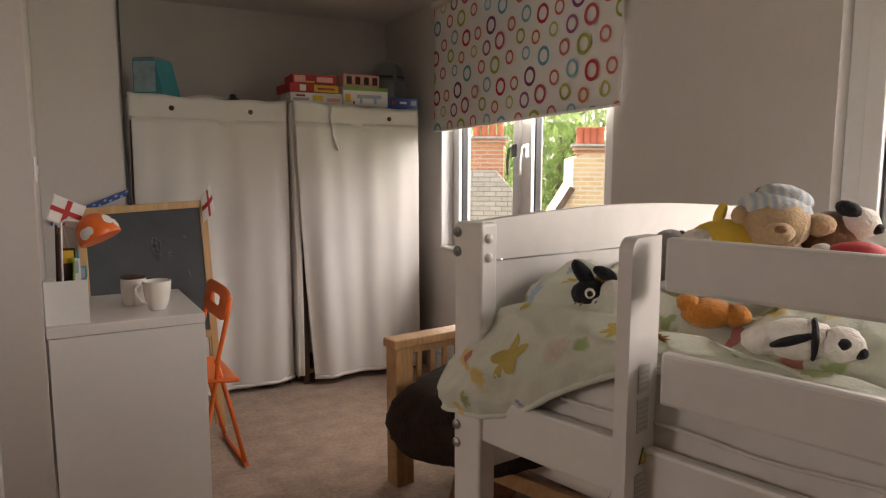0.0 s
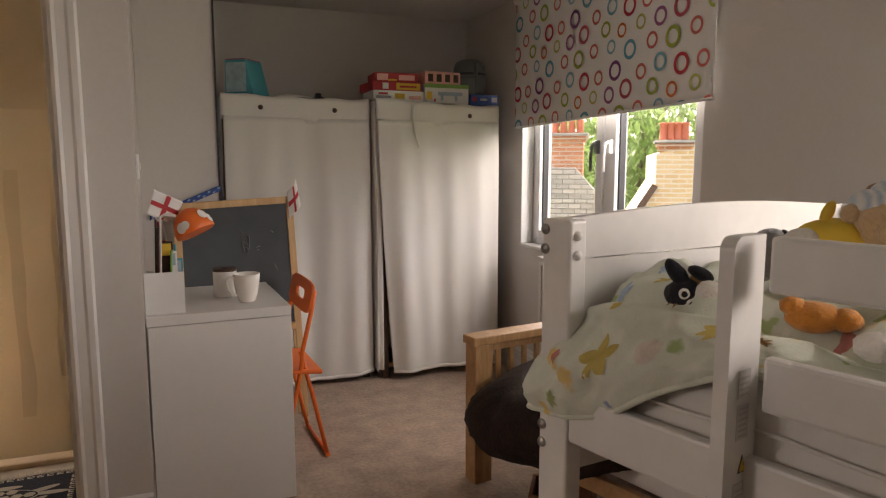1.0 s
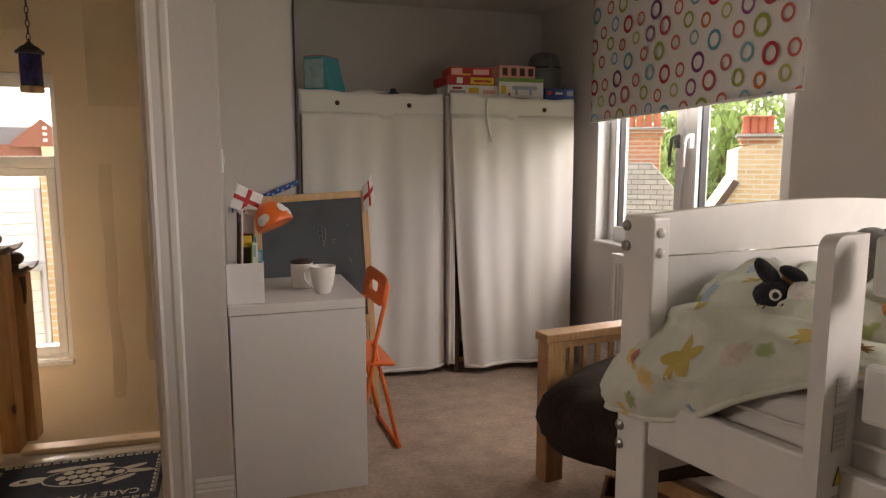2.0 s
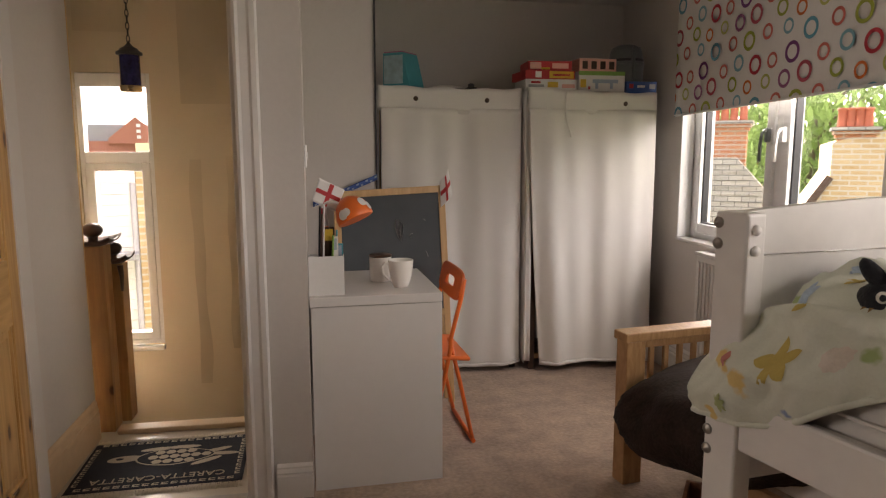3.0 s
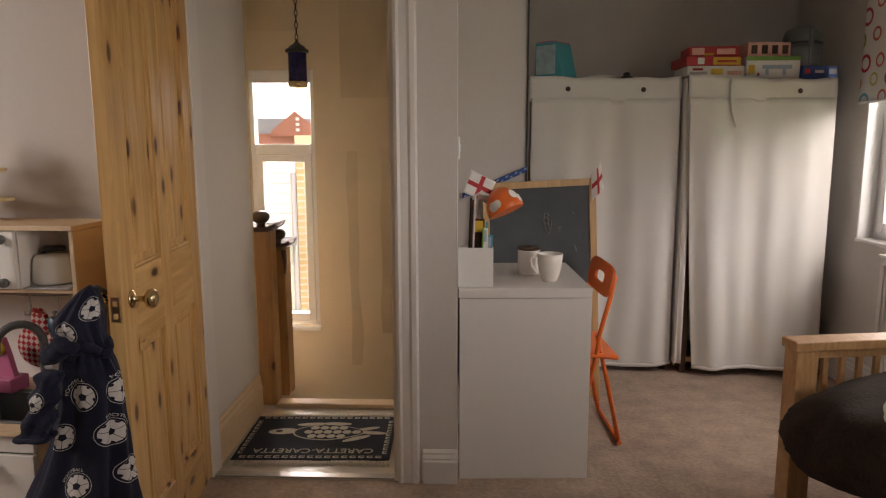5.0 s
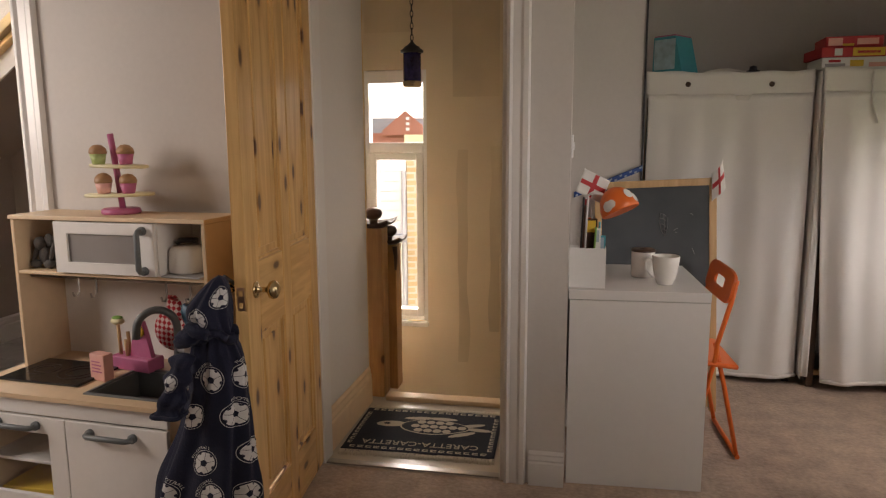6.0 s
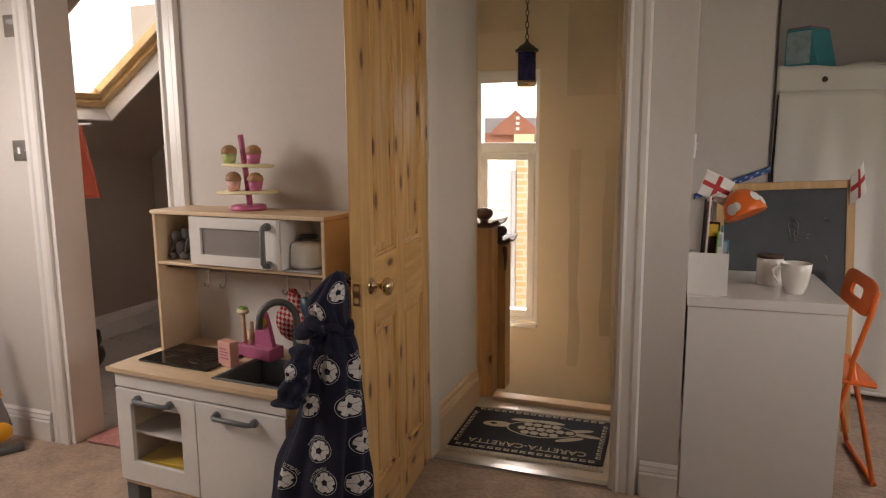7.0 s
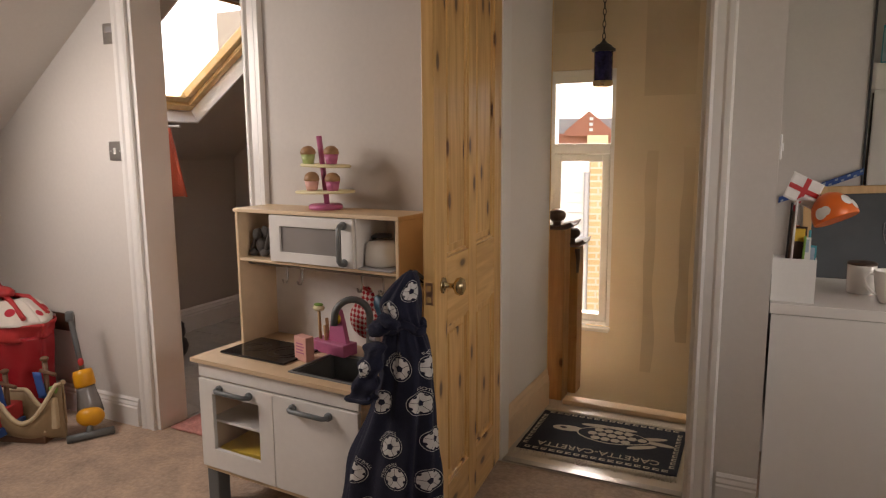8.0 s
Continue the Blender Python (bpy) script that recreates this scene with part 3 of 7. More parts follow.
# ---- wardrobes ----
def wardrobe(x0, x1, yf, z_l, z_r, left_gap, lean, seed, label, cord):
    """A fabric wardrobe on a wooden frame: cloth sides and top, a hanging front flap with folds and a hem rod."""
    w = thing("wardrobe", label, "wardrobe", group="fabric wardrobes")
    yb = yf + 0.54
    zt = lambda x: z_l + (z_r - z_l) * (x - x0) / (x1 - x0)
    rnd = random.Random(seed)
    ph = [rnd.uniform(0, 6.28) for _ in range(6)]

    def fold(s, t):
        a = 0.35 + 0.65 * min(1.0, t * 1.6)
        return a * (0.021 * math.sin(s * 13 + ph[0] + 1.2 * math.sin(s * 3.1 + ph[2])) + 0.009 * math.sin(s * 29 + ph[1] + t) + 0.012 * noise.noise(Vector((s * 4, t * 1.5, seed)))) + 0.006 * math.sin(t * 5 + s * 6 + ph[3]) + 0.0035 * noise.noise(Vector((s * 11, t * 3.5, seed + 4.0)))

    def front(u, v):
        zb = 0.035 + 0.012 * math.sin(u * 3 + ph[4])
        zz = zb + (zt(x0) - 0.13 - zb) * (1 - v)
        xl, xr = x0 + left_gap + lean * v ** 1.3, x1 - 0.006 + 0.010 * v
        return (xl + (xr - xl) * u, yf - 0.010 + fold(u, v) - 0.02 * v, zz)

    part("front_flap", sheet(front, 90, 46, 0.003), M_FABRIC, w)
    part("hem_rod", tube([Vector(front(k / 12, 1.0)) + Vector((0, -0.004, 0.010)) for k in range(13)], 0.011), M_WHITE, w)

    def band(u, v):
        x = x0 + (x1 - x0) * u
        sag = 0.010 * math.sin(u * math.pi) + 0.004 * math.sin(u * 23 + ph[5])
        return (x, yf + 0.004 - 0.006 * math.sin(v * 3.1), zt(x) - sag - 0.14 * v)

    part("top_band", sheet(band, 40, 6, 0.003), M_FABRIC, w)
    part("seam", tube([Vector(band(k / 20, 0.86)) + Vector((0, -0.004, 0)) for k in range(21)], 0.0035, 6), M_WHITE, w)
    for sx in (x0, x1):
        def side(u, v, sx=sx):
            return (sx + 0.006 * math.sin(u * 9 + v * 4 + ph[1]), yf + 0.006 + (yb - yf - 0.01) * u, 0.05 + (zt(sx) - 0.07) * v)
        part("side_cloth", sheet(side, 14, 14, 0.003), M_FABRIC, w)

    def top(u, v):
        x = x0 + (x1 - x0) * u
        return (x, yf + 0.008 + (yb - yf) * v, zt(x) - 0.012 * math.sin(u * math.pi) * math.sin(v * math.pi) - 0.004 - 0.01 * math.sin(u * math.pi))

    part("top_cloth", sheet(top, 20, 10, 0.003), M_FABRIC, w)
    part("back_cloth", B(x0 + 0.01, x1 - 0.01, yb - 0.012, yb - 0.004, 0.05, z_r - 0.03), M_FABRIC, w)
    if cord is not None:
        part("inner_cloth", sheet(lambda u, v: (x0 + 0.002 + 0.034 * u, yf + 0.020 + 0.006 * math.sin(u * 5 + v * 3), 0.06 + (z_l - 0.16) * v), 6, 20, 0.003), M_FABRIC, w)
    for x in (x0 + (0.030 if cord is None else 0.052), x1 - 0.030):
        for y in (yf + 0.045, yb - 0.04):
            part("frame_post", B(x - 0.018, x + 0.018, y - 0.018, y + 0.018, 0, zt(x) - 0.04, 0.003), M_BROWN if y < yf + 0.1 else M_BEECH, w)
    for z in (0.08, z_r - 0.07):
        part("frame_rail", B(x0 + 0.05, x1 - 0.05, yf + 0.035, yf + 0.06, z - 0.015, z + 0.015, 0.003), M_BEECH, w)
    for fx in (0.254, 0.75) if cord is None else (0.75,):
        x = x0 + (x1 - x0) * fx
        part("eyelet", lathe([(0.004, -0.003), (0.013, -0.003), (0.014, 0.0), (0.004, 0.003)], 14, Matrix.Translation((x, yf - 0.005, zt(x) - 0.072)) @ pose(0, 0, 0, 90)), M_BROWN, w)
    if cord is not None:
        part("tie_cord", tube([(cord, yf - 0.008, z_l - 0.03), (cord - 0.006, yf - 0.018, z_l - 0.10), (cord + 0.004, yf - 0.02, z_l - 0.19), (cord + 0.030, yf - 0.02, z_l - 0.27), (cord + 0.034, yf - 0.018, z_l - 0.285)], 0.006, 8), M_FABRIC, w)
    return w


wardrobe(0.638, 1.474, 4.89, 1.695, 1.681, 0.012, -0.012, 3, "off-white fabric wardrobe with a folded hanging front, shut", None)
wardrobe(1.492, 2.281, 4.82, 1.690, 1.661, 0.004, 0.088, 8, "off-white fabric wardrobe, front flap hanging slightly askew", 1.715)

# ---- desk ----
desk = thing("desk", "plain white melamine desk against the wall", "desk", pose(0.2655, 3.532, 0, 0, 0, 2.4))
part("desk_top", B(0.0, 0.512, 0.0, 0.57, 0.7375, 0.774, 0.002), M_GLOSS, desk)
part("end_panel", B(0.005, 0.512, 0.004, 0.026, 0.0, 0.7345, 0.0015), M_GLOSS, desk)
part("end_panel", B(0.005, 0.512, 0.544, 0.566, 0.0, 0.7345, 0.0015), M_GLOSS, desk)
part("back_panel", B(0.012, 0.028, 0.027, 0.543, 0.25, 0.733, 0.0015), M_GLOSS, desk)
for z in (0.52, 0.63):
    d = part("drawer", B(0.470, 0.488, 0.030, 0.540, z, z + 0.095, 0.002), M_GLOSS, desk)
    part("drawer_pull", B(0.489, 0.498, 0.23, 0.34, z + 0.04, z + 0.055, 0.002), M_STEEL, d)

# ---- toy kitchen ----
KX0, KX1, KY = -1.578, -0.856, 2.70
KR = pose(-1.21, 2.694, 0, 0, 0, -3.5) @ pose(1.21, -2.70, 0)     # it stands slightly askew to the wall
kit = thing("toy_kitchen", "white and birch plywood toy kitchen with grey handles", "toy kitchen", KR)
bm = bmesh.new()
HX0, HX1, HY0, HY1 = -1.165, -0.905, 2.745, 2.965     # sink opening
for c in [(KX0 - 0.026, HX0, KY - 0.012, 3.10), (HX1, KX1 + 0.012, KY - 0.012, 3.10), (HX0, HX1, KY - 0.012, HY0), (HX0, HX1, HY1, 3.10)]:
    box(bm, c[0], c[1], c[2], c[3], 0.552, 0.567)
bmesh.ops.remove_doubles(bm, verts=bm.verts, dist=1e-5)
part("worktop", bm, M_BIRCH, kit)
bm = bmesh.new()
box(bm, HX0 - 0.012, HX1 + 0.012, HY0 - 0.012, HY0, 0.566, 0.572, 0.002)
box(bm, HX0 - 0.012, HX1 + 0.012, HY1, HY1 + 0.012, 0.566, 0.572, 0.002)
box(bm, HX0 - 0.012, HX0, HY0, HY1, 0.566, 0.572, 0.002)
box(bm, HX1, HX1 + 0.012, HY0, HY1, 0.566, 0.572, 0.002)
for c in [(HX0, HX0 + 0.006, HY0, HY1, 0.48, 0.567), (HX1 - 0.006, HX1, HY0, HY1, 0.48, 0.567), (HX0, HX1, HY0, HY0 + 0.006, 0.48, 0.567), (HX0, HX1, HY1 - 0.006, HY1, 0.48, 0.567), (HX0, HX1, HY0, HY1, 0.472, 0.48)]:
    box(bm, *c)
part("sink", bm, M_GREY, kit, "dark grey plastic sink bowl")
hob = part("hob", B(-1.545, -1.235, 2.775, 2.985, 0.568, 0.576, 0.003), principled("black_gloss_sheet", (0.010, 0.009, 0.009), 0.16, scale=30, vary=0.1, bump=0.0), kit, "black glossy play hob")
for hx, hy, hr in ((-1.46, 2.88, 0.05), (-1.32, 2.88, 0.066)):
    for rr in (hr, hr * 0.6):
        bm = bmesh.new()
        tube([(hx + rr * math.cos(a), hy + rr * math.sin(a), 0.5763) for a in (2 * math.pi * k / 28 for k in range(29))], 0.0010, 6, bm)
        part("hob_ring", bm, M_BROWN, hob)
for x0, x1, nm in ((KX0, KX0 + 0.013, "side_panel"), (KX1 - 0.013, KX1, "side_panel")):
    part(nm, B(x0, x1, KY + 0.012, 3.10, 0.145, 0.551, 0.002), M_BIRCH, kit)
part("bottom_panel", B(KX0 + 0.014, KX1 - 0.014, KY + 0.002, 3.10, 0.145, 0.158, 0.002), M_BIRCH, kit)
part("base_back", B(KX0 + 0.014, KX1 - 0.014, 3.088, 3.10, 0.159, 0.55), M_WHITE, kit)
part("mid_panel", B(-1.224, -1.212, KY + 0.015, 3.087, 0.159, 0.49, 0.002), M_WHITE, kit)
part("inner_shelf", B(KX0 + 0.014, -1.225, KY + 0.03, 3.087, 0.322, 0.332, 0.002), M_WHITE, kit)
part("fascia", B(KX0 + 0.001, KX1 - 0.001, KY, KY + 0.013, 0.500, 0.551, 0.002), M_WHITE, kit)


def ring_frame(x0, x1, z0, z1, left, right, low, high, y0, y1):
    """A flat frame in one piece with a rectangular opening."""
    bm = bmesh.new()
    o = [(x0, z0), (x1, z0), (x1, z1), (x0, z1)]
    i = [(x0 + left, z0 + low), (x1 - right, z0 + low), (x1 - right, z1 - high), (x0 + left, z1 - high)]
    v = [[bm.verts.new((x, y, z)) for x, z in ring] for y in (y0, y1) for ring in (o, i)]
    for k in range(4):
        q = (k + 1) % 4
        bm.faces.new((v[0][k], v[0][q], v[1][q], v[1][k]))
        bm.faces.new((v[2][q], v[2][k], v[3][k], v[3][q]))
        bm.faces.new((v[0][q], v[0][k], v[2][k], v[2][q]))
        bm.faces.new((v[1][k], v[1][q], v[3][q], v[3][k]))
    bmesh.ops.recalc_face_normals(bm, faces=bm.faces)
    bmesh.ops.bevel(bm, geom=[e for e in bm.edges if len(e.link_faces) == 2 and e.calc_face_angle(0) > 1.0], offset=0.0012, segments=2, affect="EDGES")
    return bm


def bow_handle(parent, a, b, out=0.028, r=0.0085):
    a, b, o = Vector(a), Vector(b), Vector((0, -out, 0))
    h = part("handle", tube([a, a + o * 0.8, a + o + (b - a) * 0.06, b + o - (b - a) * 0.06, b + o * 0.8, b], r, 12), M_GREY, parent, "dark grey plastic handle")
    for p in (a, b):
        part("handle_foot", lathe([(0.014, 0), (0.014, 0.010), (0.009, 0.012)], 16, Matrix.Translation(p) @ pose(0, 0, 0, 90)), M_GREY, h)


OX0, OX1, OZ0, OZ1 = KX0 + 0.003, -1.220, 0.160, 0.494
od = part("oven_door", ring_frame(OX0, OX1, OZ0, OZ1, 0.066, 0.064, 0.074, 0.052, KY - 0.004, KY + 0.012), M_WHITE, kit)
p = part("pane", B(OX0 + 0.064, OX1 - 0.062, KY + 0.004, KY + 0.007, OZ0 + 0.072, OZ1 - 0.050), M_GLASS, od)
p.visible_shadow = False
bow_handle(od, (-1.466, KY - 0.004, 0.468), (-1.322, KY - 0.004, 0.468))
cd = part("cupboard_door", B(-1.216, KX1 - 0.003, KY - 0.004, KY + 0.012, OZ0, OZ1, 0.002), M_WHITE, kit)
bow_handle(cd, (-1.124, KY - 0.004, 0.464), (-0.974, KY - 0.004, 0.464))
for x in (KX0 + 0.03, KX1 - 0.03):
    for y in (KY + 0.04, 3.06):
        part("leg", B(x - 0.028, x + 0.028, y - 0.028, y + 0.028, 0, 0.144, 0.004), M_GREY, kit)
UY, UX0, UX1 = 2.905, -1.570, -0.836
for x0 in (UX0, UX1 - 0.013):
    part("upper_side", B(x0, x0 + 0.013, UY, 3.10, 0.568, 1.076, 0.002), M_BIRCH, kit)
part("upper_top", B(UX0 - 0.004, UX1 + 0.004, UY - 0.006, 3.10, 1.077, 1.091, 0.002), M_BIRCH, kit)
part("upper_shelf", B(UX0 + 0.014, UX1 - 0.014, UY + 0.001, 3.09, 0.893, 0.904, 0.002), M_BIRCH, kit)
part("upper_back", B(UX0 + 0.014, UX1 - 0.014, 3.092, 3.10, 0.905, 1.076), M_WHITE, kit)
part("lower_back", B(UX0 + 0.014, UX1 - 0.014, 3.094, 3.10, 0.568, 0.892), M_WHITE, kit)
for x in (-1.392, -1.018):
    part("divider", B(x, x + 0.010, UY + 0.004, 3.09, 0.905, 1.076, 0.0015), M_WHITE, kit)
mw = part("microwave_door", ring_frame(-1.388, -1.012, 0.907, 1.074, 0.050, 0.073, 0.036, 0.038, UY - 0.012, UY + 0.002), M_WHITE, kit)
part("pane", B(-1.340, -1.083, UY - 0.004, UY - 0.001, 0.941, 1.038), principled("smoky_plastic_pane", (0.30, 0.275, 0.265), 0.2, scale=8, vary=0.12, bump=0.0), mw, "translucent grey plastic pane")
bow_handle(mw, (-1.048, UY - 0.012, 1.052), (-1.048, UY - 0.012, 0.925), 0.03, 0.009)
part("hook_rail", tube([(UX0 + 0.014, UY + 0.05, 0.878), (UX1 - 0.014, UY + 0.05, 0.878)], 0.005, 10), M_STEEL, kit)
for x in (-1.36, -1.29, -1.02, -0.93):
    part("hook", tube([(x, UY + 0.05, 0.888), (x, UY + 0.044, 0.87), (x, UY + 0.046, 0.835), (x, UY + 0.036, 0.818), (x, UY + 0.022, 0.822), (x, UY + 0.018, 0.835)], 0.0035, 8), M_STEEL, kit)
tap = part("tap", tube([(-1.030, 3.005, 0.567), (-1.030, 3.005, 0.70)] + [(-1.030 - 0.048 * (1 - math.cos(t)), 3.005 - 0.040 * (1 - math.cos(t)), 0.715 + 0.066 * math.sin(t)) for t in (math.pi * k / 12 for k in range(13))] + [(-1.128, 2.924, 0.690)], 0.0125, 14), M_GREY, kit, "grey plastic swan-neck tap")
part("tap_base", lathe([(0.024, 0.567), (0.024, 0.60), (0.016, 0.62), (0.015, 0.66), (0.018, 0.668), (0.013, 0.675)], 18, Matrix.Translation((-1.030, 3.005, 0))), M_GREY, tap)
part("tap_lever", tube([(-1.020, 3.000, 0.640), (-0.990, 2.985, 0.646), (-0.978, 2.978, 0.646)], 0.011, 10), M_LIGHT_GREY, tap)
part("tap_lever", tube([(-1.020, 3.000, 0.600), (-0.995, 2.985, 0.598)], 0.012, 10), M_LIGHT_GREY, tap)

# ---- bunk ----
BP = Vector((1.0, 2.05, 0))
HD, SD = math.radians(7), math.radians(-75)
HV, SV = Vector((math.cos(HD), math.sin(HD), 0)), Vector((math.cos(SD), math.sin(SD), 0))
UP = Vector((0, 0, 1))
M_BED = principled("bed_paint", (0.73, 0.70, 0.67), 0.38, scale=30, vary=0.05, bump=0.05, big=3)
bed = thing("cabin_bed", "white painted wooden cabin bed with guard rails", "bed")
HN = Vector((-HV.y, HV.x, 0))
SN = Vector((SV.y, -SV.x, 0))


def bed_point(s, w, z):
    """s along the long side from the corner post, w inward across the bed."""
    return BP + SV * s + HV * w + UP * z


def board(a, b, z0, z1, thick, bevel=0.006):
    bm = bmesh.new()
    m = (z0 + z1) / 2
    return bar(bm, Vector(a) + UP * m, Vector(b) + UP * m, thick, z1 - z0, bevel=bevel)


BL, BW = 1.75, 0.88
for s in (0.03, BL):
    for w, nm in ((0.0, "post"), (BW, "post")):
        bm = bmesh.new()
        c = bed_point(s, w, 0) + HV * 0.024
        m = Matrix.Translation(c) @ Matrix.Rotation(SD + math.pi / 2, 4, "Z")
        box(bm, -0.022, 0.022, -0.035, 0.035, 0, 1.218, 0.006, m, 3)
        post = part(nm, bm, M_BED, bed)
        if s < 0.1 and w == 0:
            for z in (1.203, 1.167, 0.832, 0.796):
                zz = z - 0.004
                part("bolt", lathe([(0.0, 0.0045), (0.004, 0.0045), (0.0045, 0.002), (0.008, 0.003), (0.010, 0.0), (0.010, -0.003)], 18, Matrix.Translation(BP + SV * 0.008 + UP * zz) @ SN.to_track_quat("Z", "Y").to_matrix().to_4x4()), M_STEEL, post)
for s, nm in ((0.015, "headboard"), (BL + 0.015, "footboard")):
    bm = bmesh.new()
    a = bed_point(s, 0.045, 0)
    w = BW - 0.03
    out = [(0, 1.142)] + [(w * k / 24, 1.142 + 0.075 + 0.019 * math.sin(math.pi * k / 24)) for k in range(25)] + [(w, 1.142)]
    prism(bm, out, 0.024, Matrix.Translation(a) @ Matrix.Rotation(HD, 4, "Z") @ Matrix.Translation((0, -0.005, 0)))
    hb = part(nm, bm, M_BED, bed)
    part("panel", B(0, w, 0.004, 0.016, 0.72, 1.138, 0.002, Matrix.Translation(a) @ Matrix.Rotation(HD, 4, "Z")), M_BED, hb)
    for z in (1.19, 1.155):
        if s < 1:
            part("cap", lathe([(0.0, 0.005), (0.007, 0.004), (0.009, 0.0), (0.009, -0.003)], 16, Matrix.Translation(bed_point(0.068, 0.020, z)) @ (-HN).to_track_quat("Z", "Y").to_matrix().to_4x4()), M_BED, hb)
part("side_rail", board(bed_point(0.07, 0.014, 0), bed_point(BL - 0.04, 0.014, 0), 0.812, 0.905, 0.024), M_BED, bed)
part("side_rail", board(bed_point(0.07, BW + 0.02, 0), bed_point(BL - 0.04, BW + 0.02, 0), 0.80, 0.90, 0.024), M_BED, bed)
part("guard_rail", board(bed_point(0.425, 0.010, 0), bed_point(BL - 0.03, 0.010, 0), 1.145, 1.222, 0.022), M_BED, bed)
part("guard_rail", board(bed_point(0.425, 0.010, 0), bed_point(BL - 0.03, 0.010, 0), 0.978, 1.056, 0.022), M_BED, bed)
part("guard_rail", board(bed_point(0.07, BW + 0.02, 0), bed_point(BL - 0.03, BW + 0.02, 0), 1.10, 1.18, 0.022), M_BED, bed)
part("slat_base", board(bed_point(0.06, BW / 2 + 0.02, 0), bed_point(BL - 0.02, BW / 2 + 0.02, 0), 0.81, 0.83, BW - 0.06, 0.002), M_BEECH, bed)
# ladder: two broad uprights that stand proud of the long side, with rungs between them
M_LABEL_INK = principled("grey_ink", (0.46, 0.44, 0.43), 0.7, scale=60, vary=0.05, bump=0.0)
M_LABEL = principled("sticker_paper", (0.60, 0.57, 0.55), 0.7, scale=60, vary=0.05, bump=0.02)
for s0 in (0.395, 0.80):
    bm = bmesh.new()
    ax = Matrix.Translation(bed_point(s0, 0, 0)) @ Matrix.Rotation(SD, 4, "Z")
    prof = [(-0.050, 0.0), (0.028, 0.0), (0.028, 1.222)] + [(-0.03 - 0.02 * math.sin(t), 1.202 + 0.02 * math.cos(t)) for t in (math.pi / 2 * k / 6 for k in range(7))]
    bm2 = bmesh.new()
    a = [bm2.verts.new((-0.011, p, q)) for p, q in prof]
    b = [bm2.verts.new((0.011, p, q)) for p, q in prof]
    bm2.faces.new(a)
    bm2.faces.new(list(reversed(b)))
    for k in range(len(prof)):
        bm2.faces.new((a[k], a[(k + 1) % len(prof)], b[(k + 1) % len(prof)], b[k]))
    bmesh.ops.recalc_face_normals(bm2, faces=bm2.faces)
    bmesh.ops.transform(bm2, matrix=ax, verts=bm2.verts)
    up = part("ladder_upright", bm2, M_BED, bed)
    if s0 < 0.5:
        lab = ax @ Matrix.Translation((0.0118, -0.004, 0)) @ pose(0, 0, 0, 90, 0, 90)
        for z0, z1 in ((0.995, 1.035), (0.935, 0.985), (0.79, 0.87)):
            st = part("sticker", B(-0.020, 0.010, z0, z1, -0.0004, 0.0006, m=lab), M_LABEL, up, "pale grey paper safety sticker")
            n = int((z1 - z0) / 0.008)
            for k in range(n):
                part("print_line", B(-0.017, 0.004 + 0.003 * (k % 2), z0 + 0.004 + 0.008 * k, z0 + 0.0065 + 0.008 * k, 0.0007, 0.0010, m=lab), M_LABEL_INK, st)
        bm = bmesh.new()
        prism(bm, [(-0.011, 0.885), (0.009, 0.885), (-0.001, 0.911)], 0.0008, ax @ Matrix.Translation((0.0126, -0.004, 0)) @ pose(0, 0, 0, 0, 0, 90))
        st = part("warning_sign", bm, M_DARK, up)
        bm = bmesh.new()
        prism(bm, [(-0.008, 0.887), (0.006, 0.887), (-0.001, 0.906)], 0.0008, ax @ Matrix.Translation((0.0132, -0.004, 0)) @ pose(0, 0, 0, 0, 0, 90))
        part("warning_triangle", bm, M_YELLOW, st)
        part("bolt", lathe([(0.0, 0.006), (0.010, 0.005), (0.012, 0.0)], 16, Matrix.Translation(bed_point(0.380, -0.030, 0.832)) @ (-SV).to_track_quat("Z", "Y").to_matrix().to_4x4()), M_BED, up)
for z in (0.25, 0.5, 0.72):
    part("rung", board(bed_point(0.407, -0.025, 0), bed_point(0.788, -0.025, 0), z - 0.012, z + 0.012, 0.045), M_BED, bed)

mat = thing("mattress", "single mattress in a cream fitted sheet", "mattress")
part("fitted_sheet", sheet(lambda u, v: bed_point(0.05 + 1.66 * u, 0.028 + 0.80 * v, 0.835 + 0.140 * (1 - (2 * abs(u - 0.5)) ** 60) * (1 - (2 * abs(v - 0.5)) ** 70)), 60, 60), M_SHEET, mat)
part("seam", tube([bed_point(0.06 + 1.64 * k / 40, 0.0285, 0.935 + 0.004 * math.sin(k * 0.9)) for k in range(41)], 0.0035, 6), M_SHEET, mat)


# the duvet spreads over the bed and hangs over the open corner of the long side
def ease(pairs, x):
    """A smoothed run through (x, y) pairs."""
    xs, ys = [p[0] for p in pairs], [p[1] for p in pairs]
    return sum(float(np.interp(x + d, xs, ys)) for d in (-0.03, -0.015, 0.0, 0.015, 0.03)) / 5


HEM = ((-0.02, 0.864), (0.035, 0.850), (0.10, 0.868), (0.177, 0.899), (0.273, 0.966), (0.36, 1.012), (0.5, 1.02), (1.3, 1.0))
RIDGE = ((-0.02, 0.965), (0.04, 1.036), (0.11, 1.078), (0.18, 1.086), (0.27, 1.084), (0.36, 1.070), (0.5, 1.050), (1.3, 1.02))
CROWN = ((0.0, 1.09), (0.08, 1.112), (0.15, 1.085), (0.25, 1.062), (0.4, 1.06), (0.75, 1.075), (1.3, 1.04))


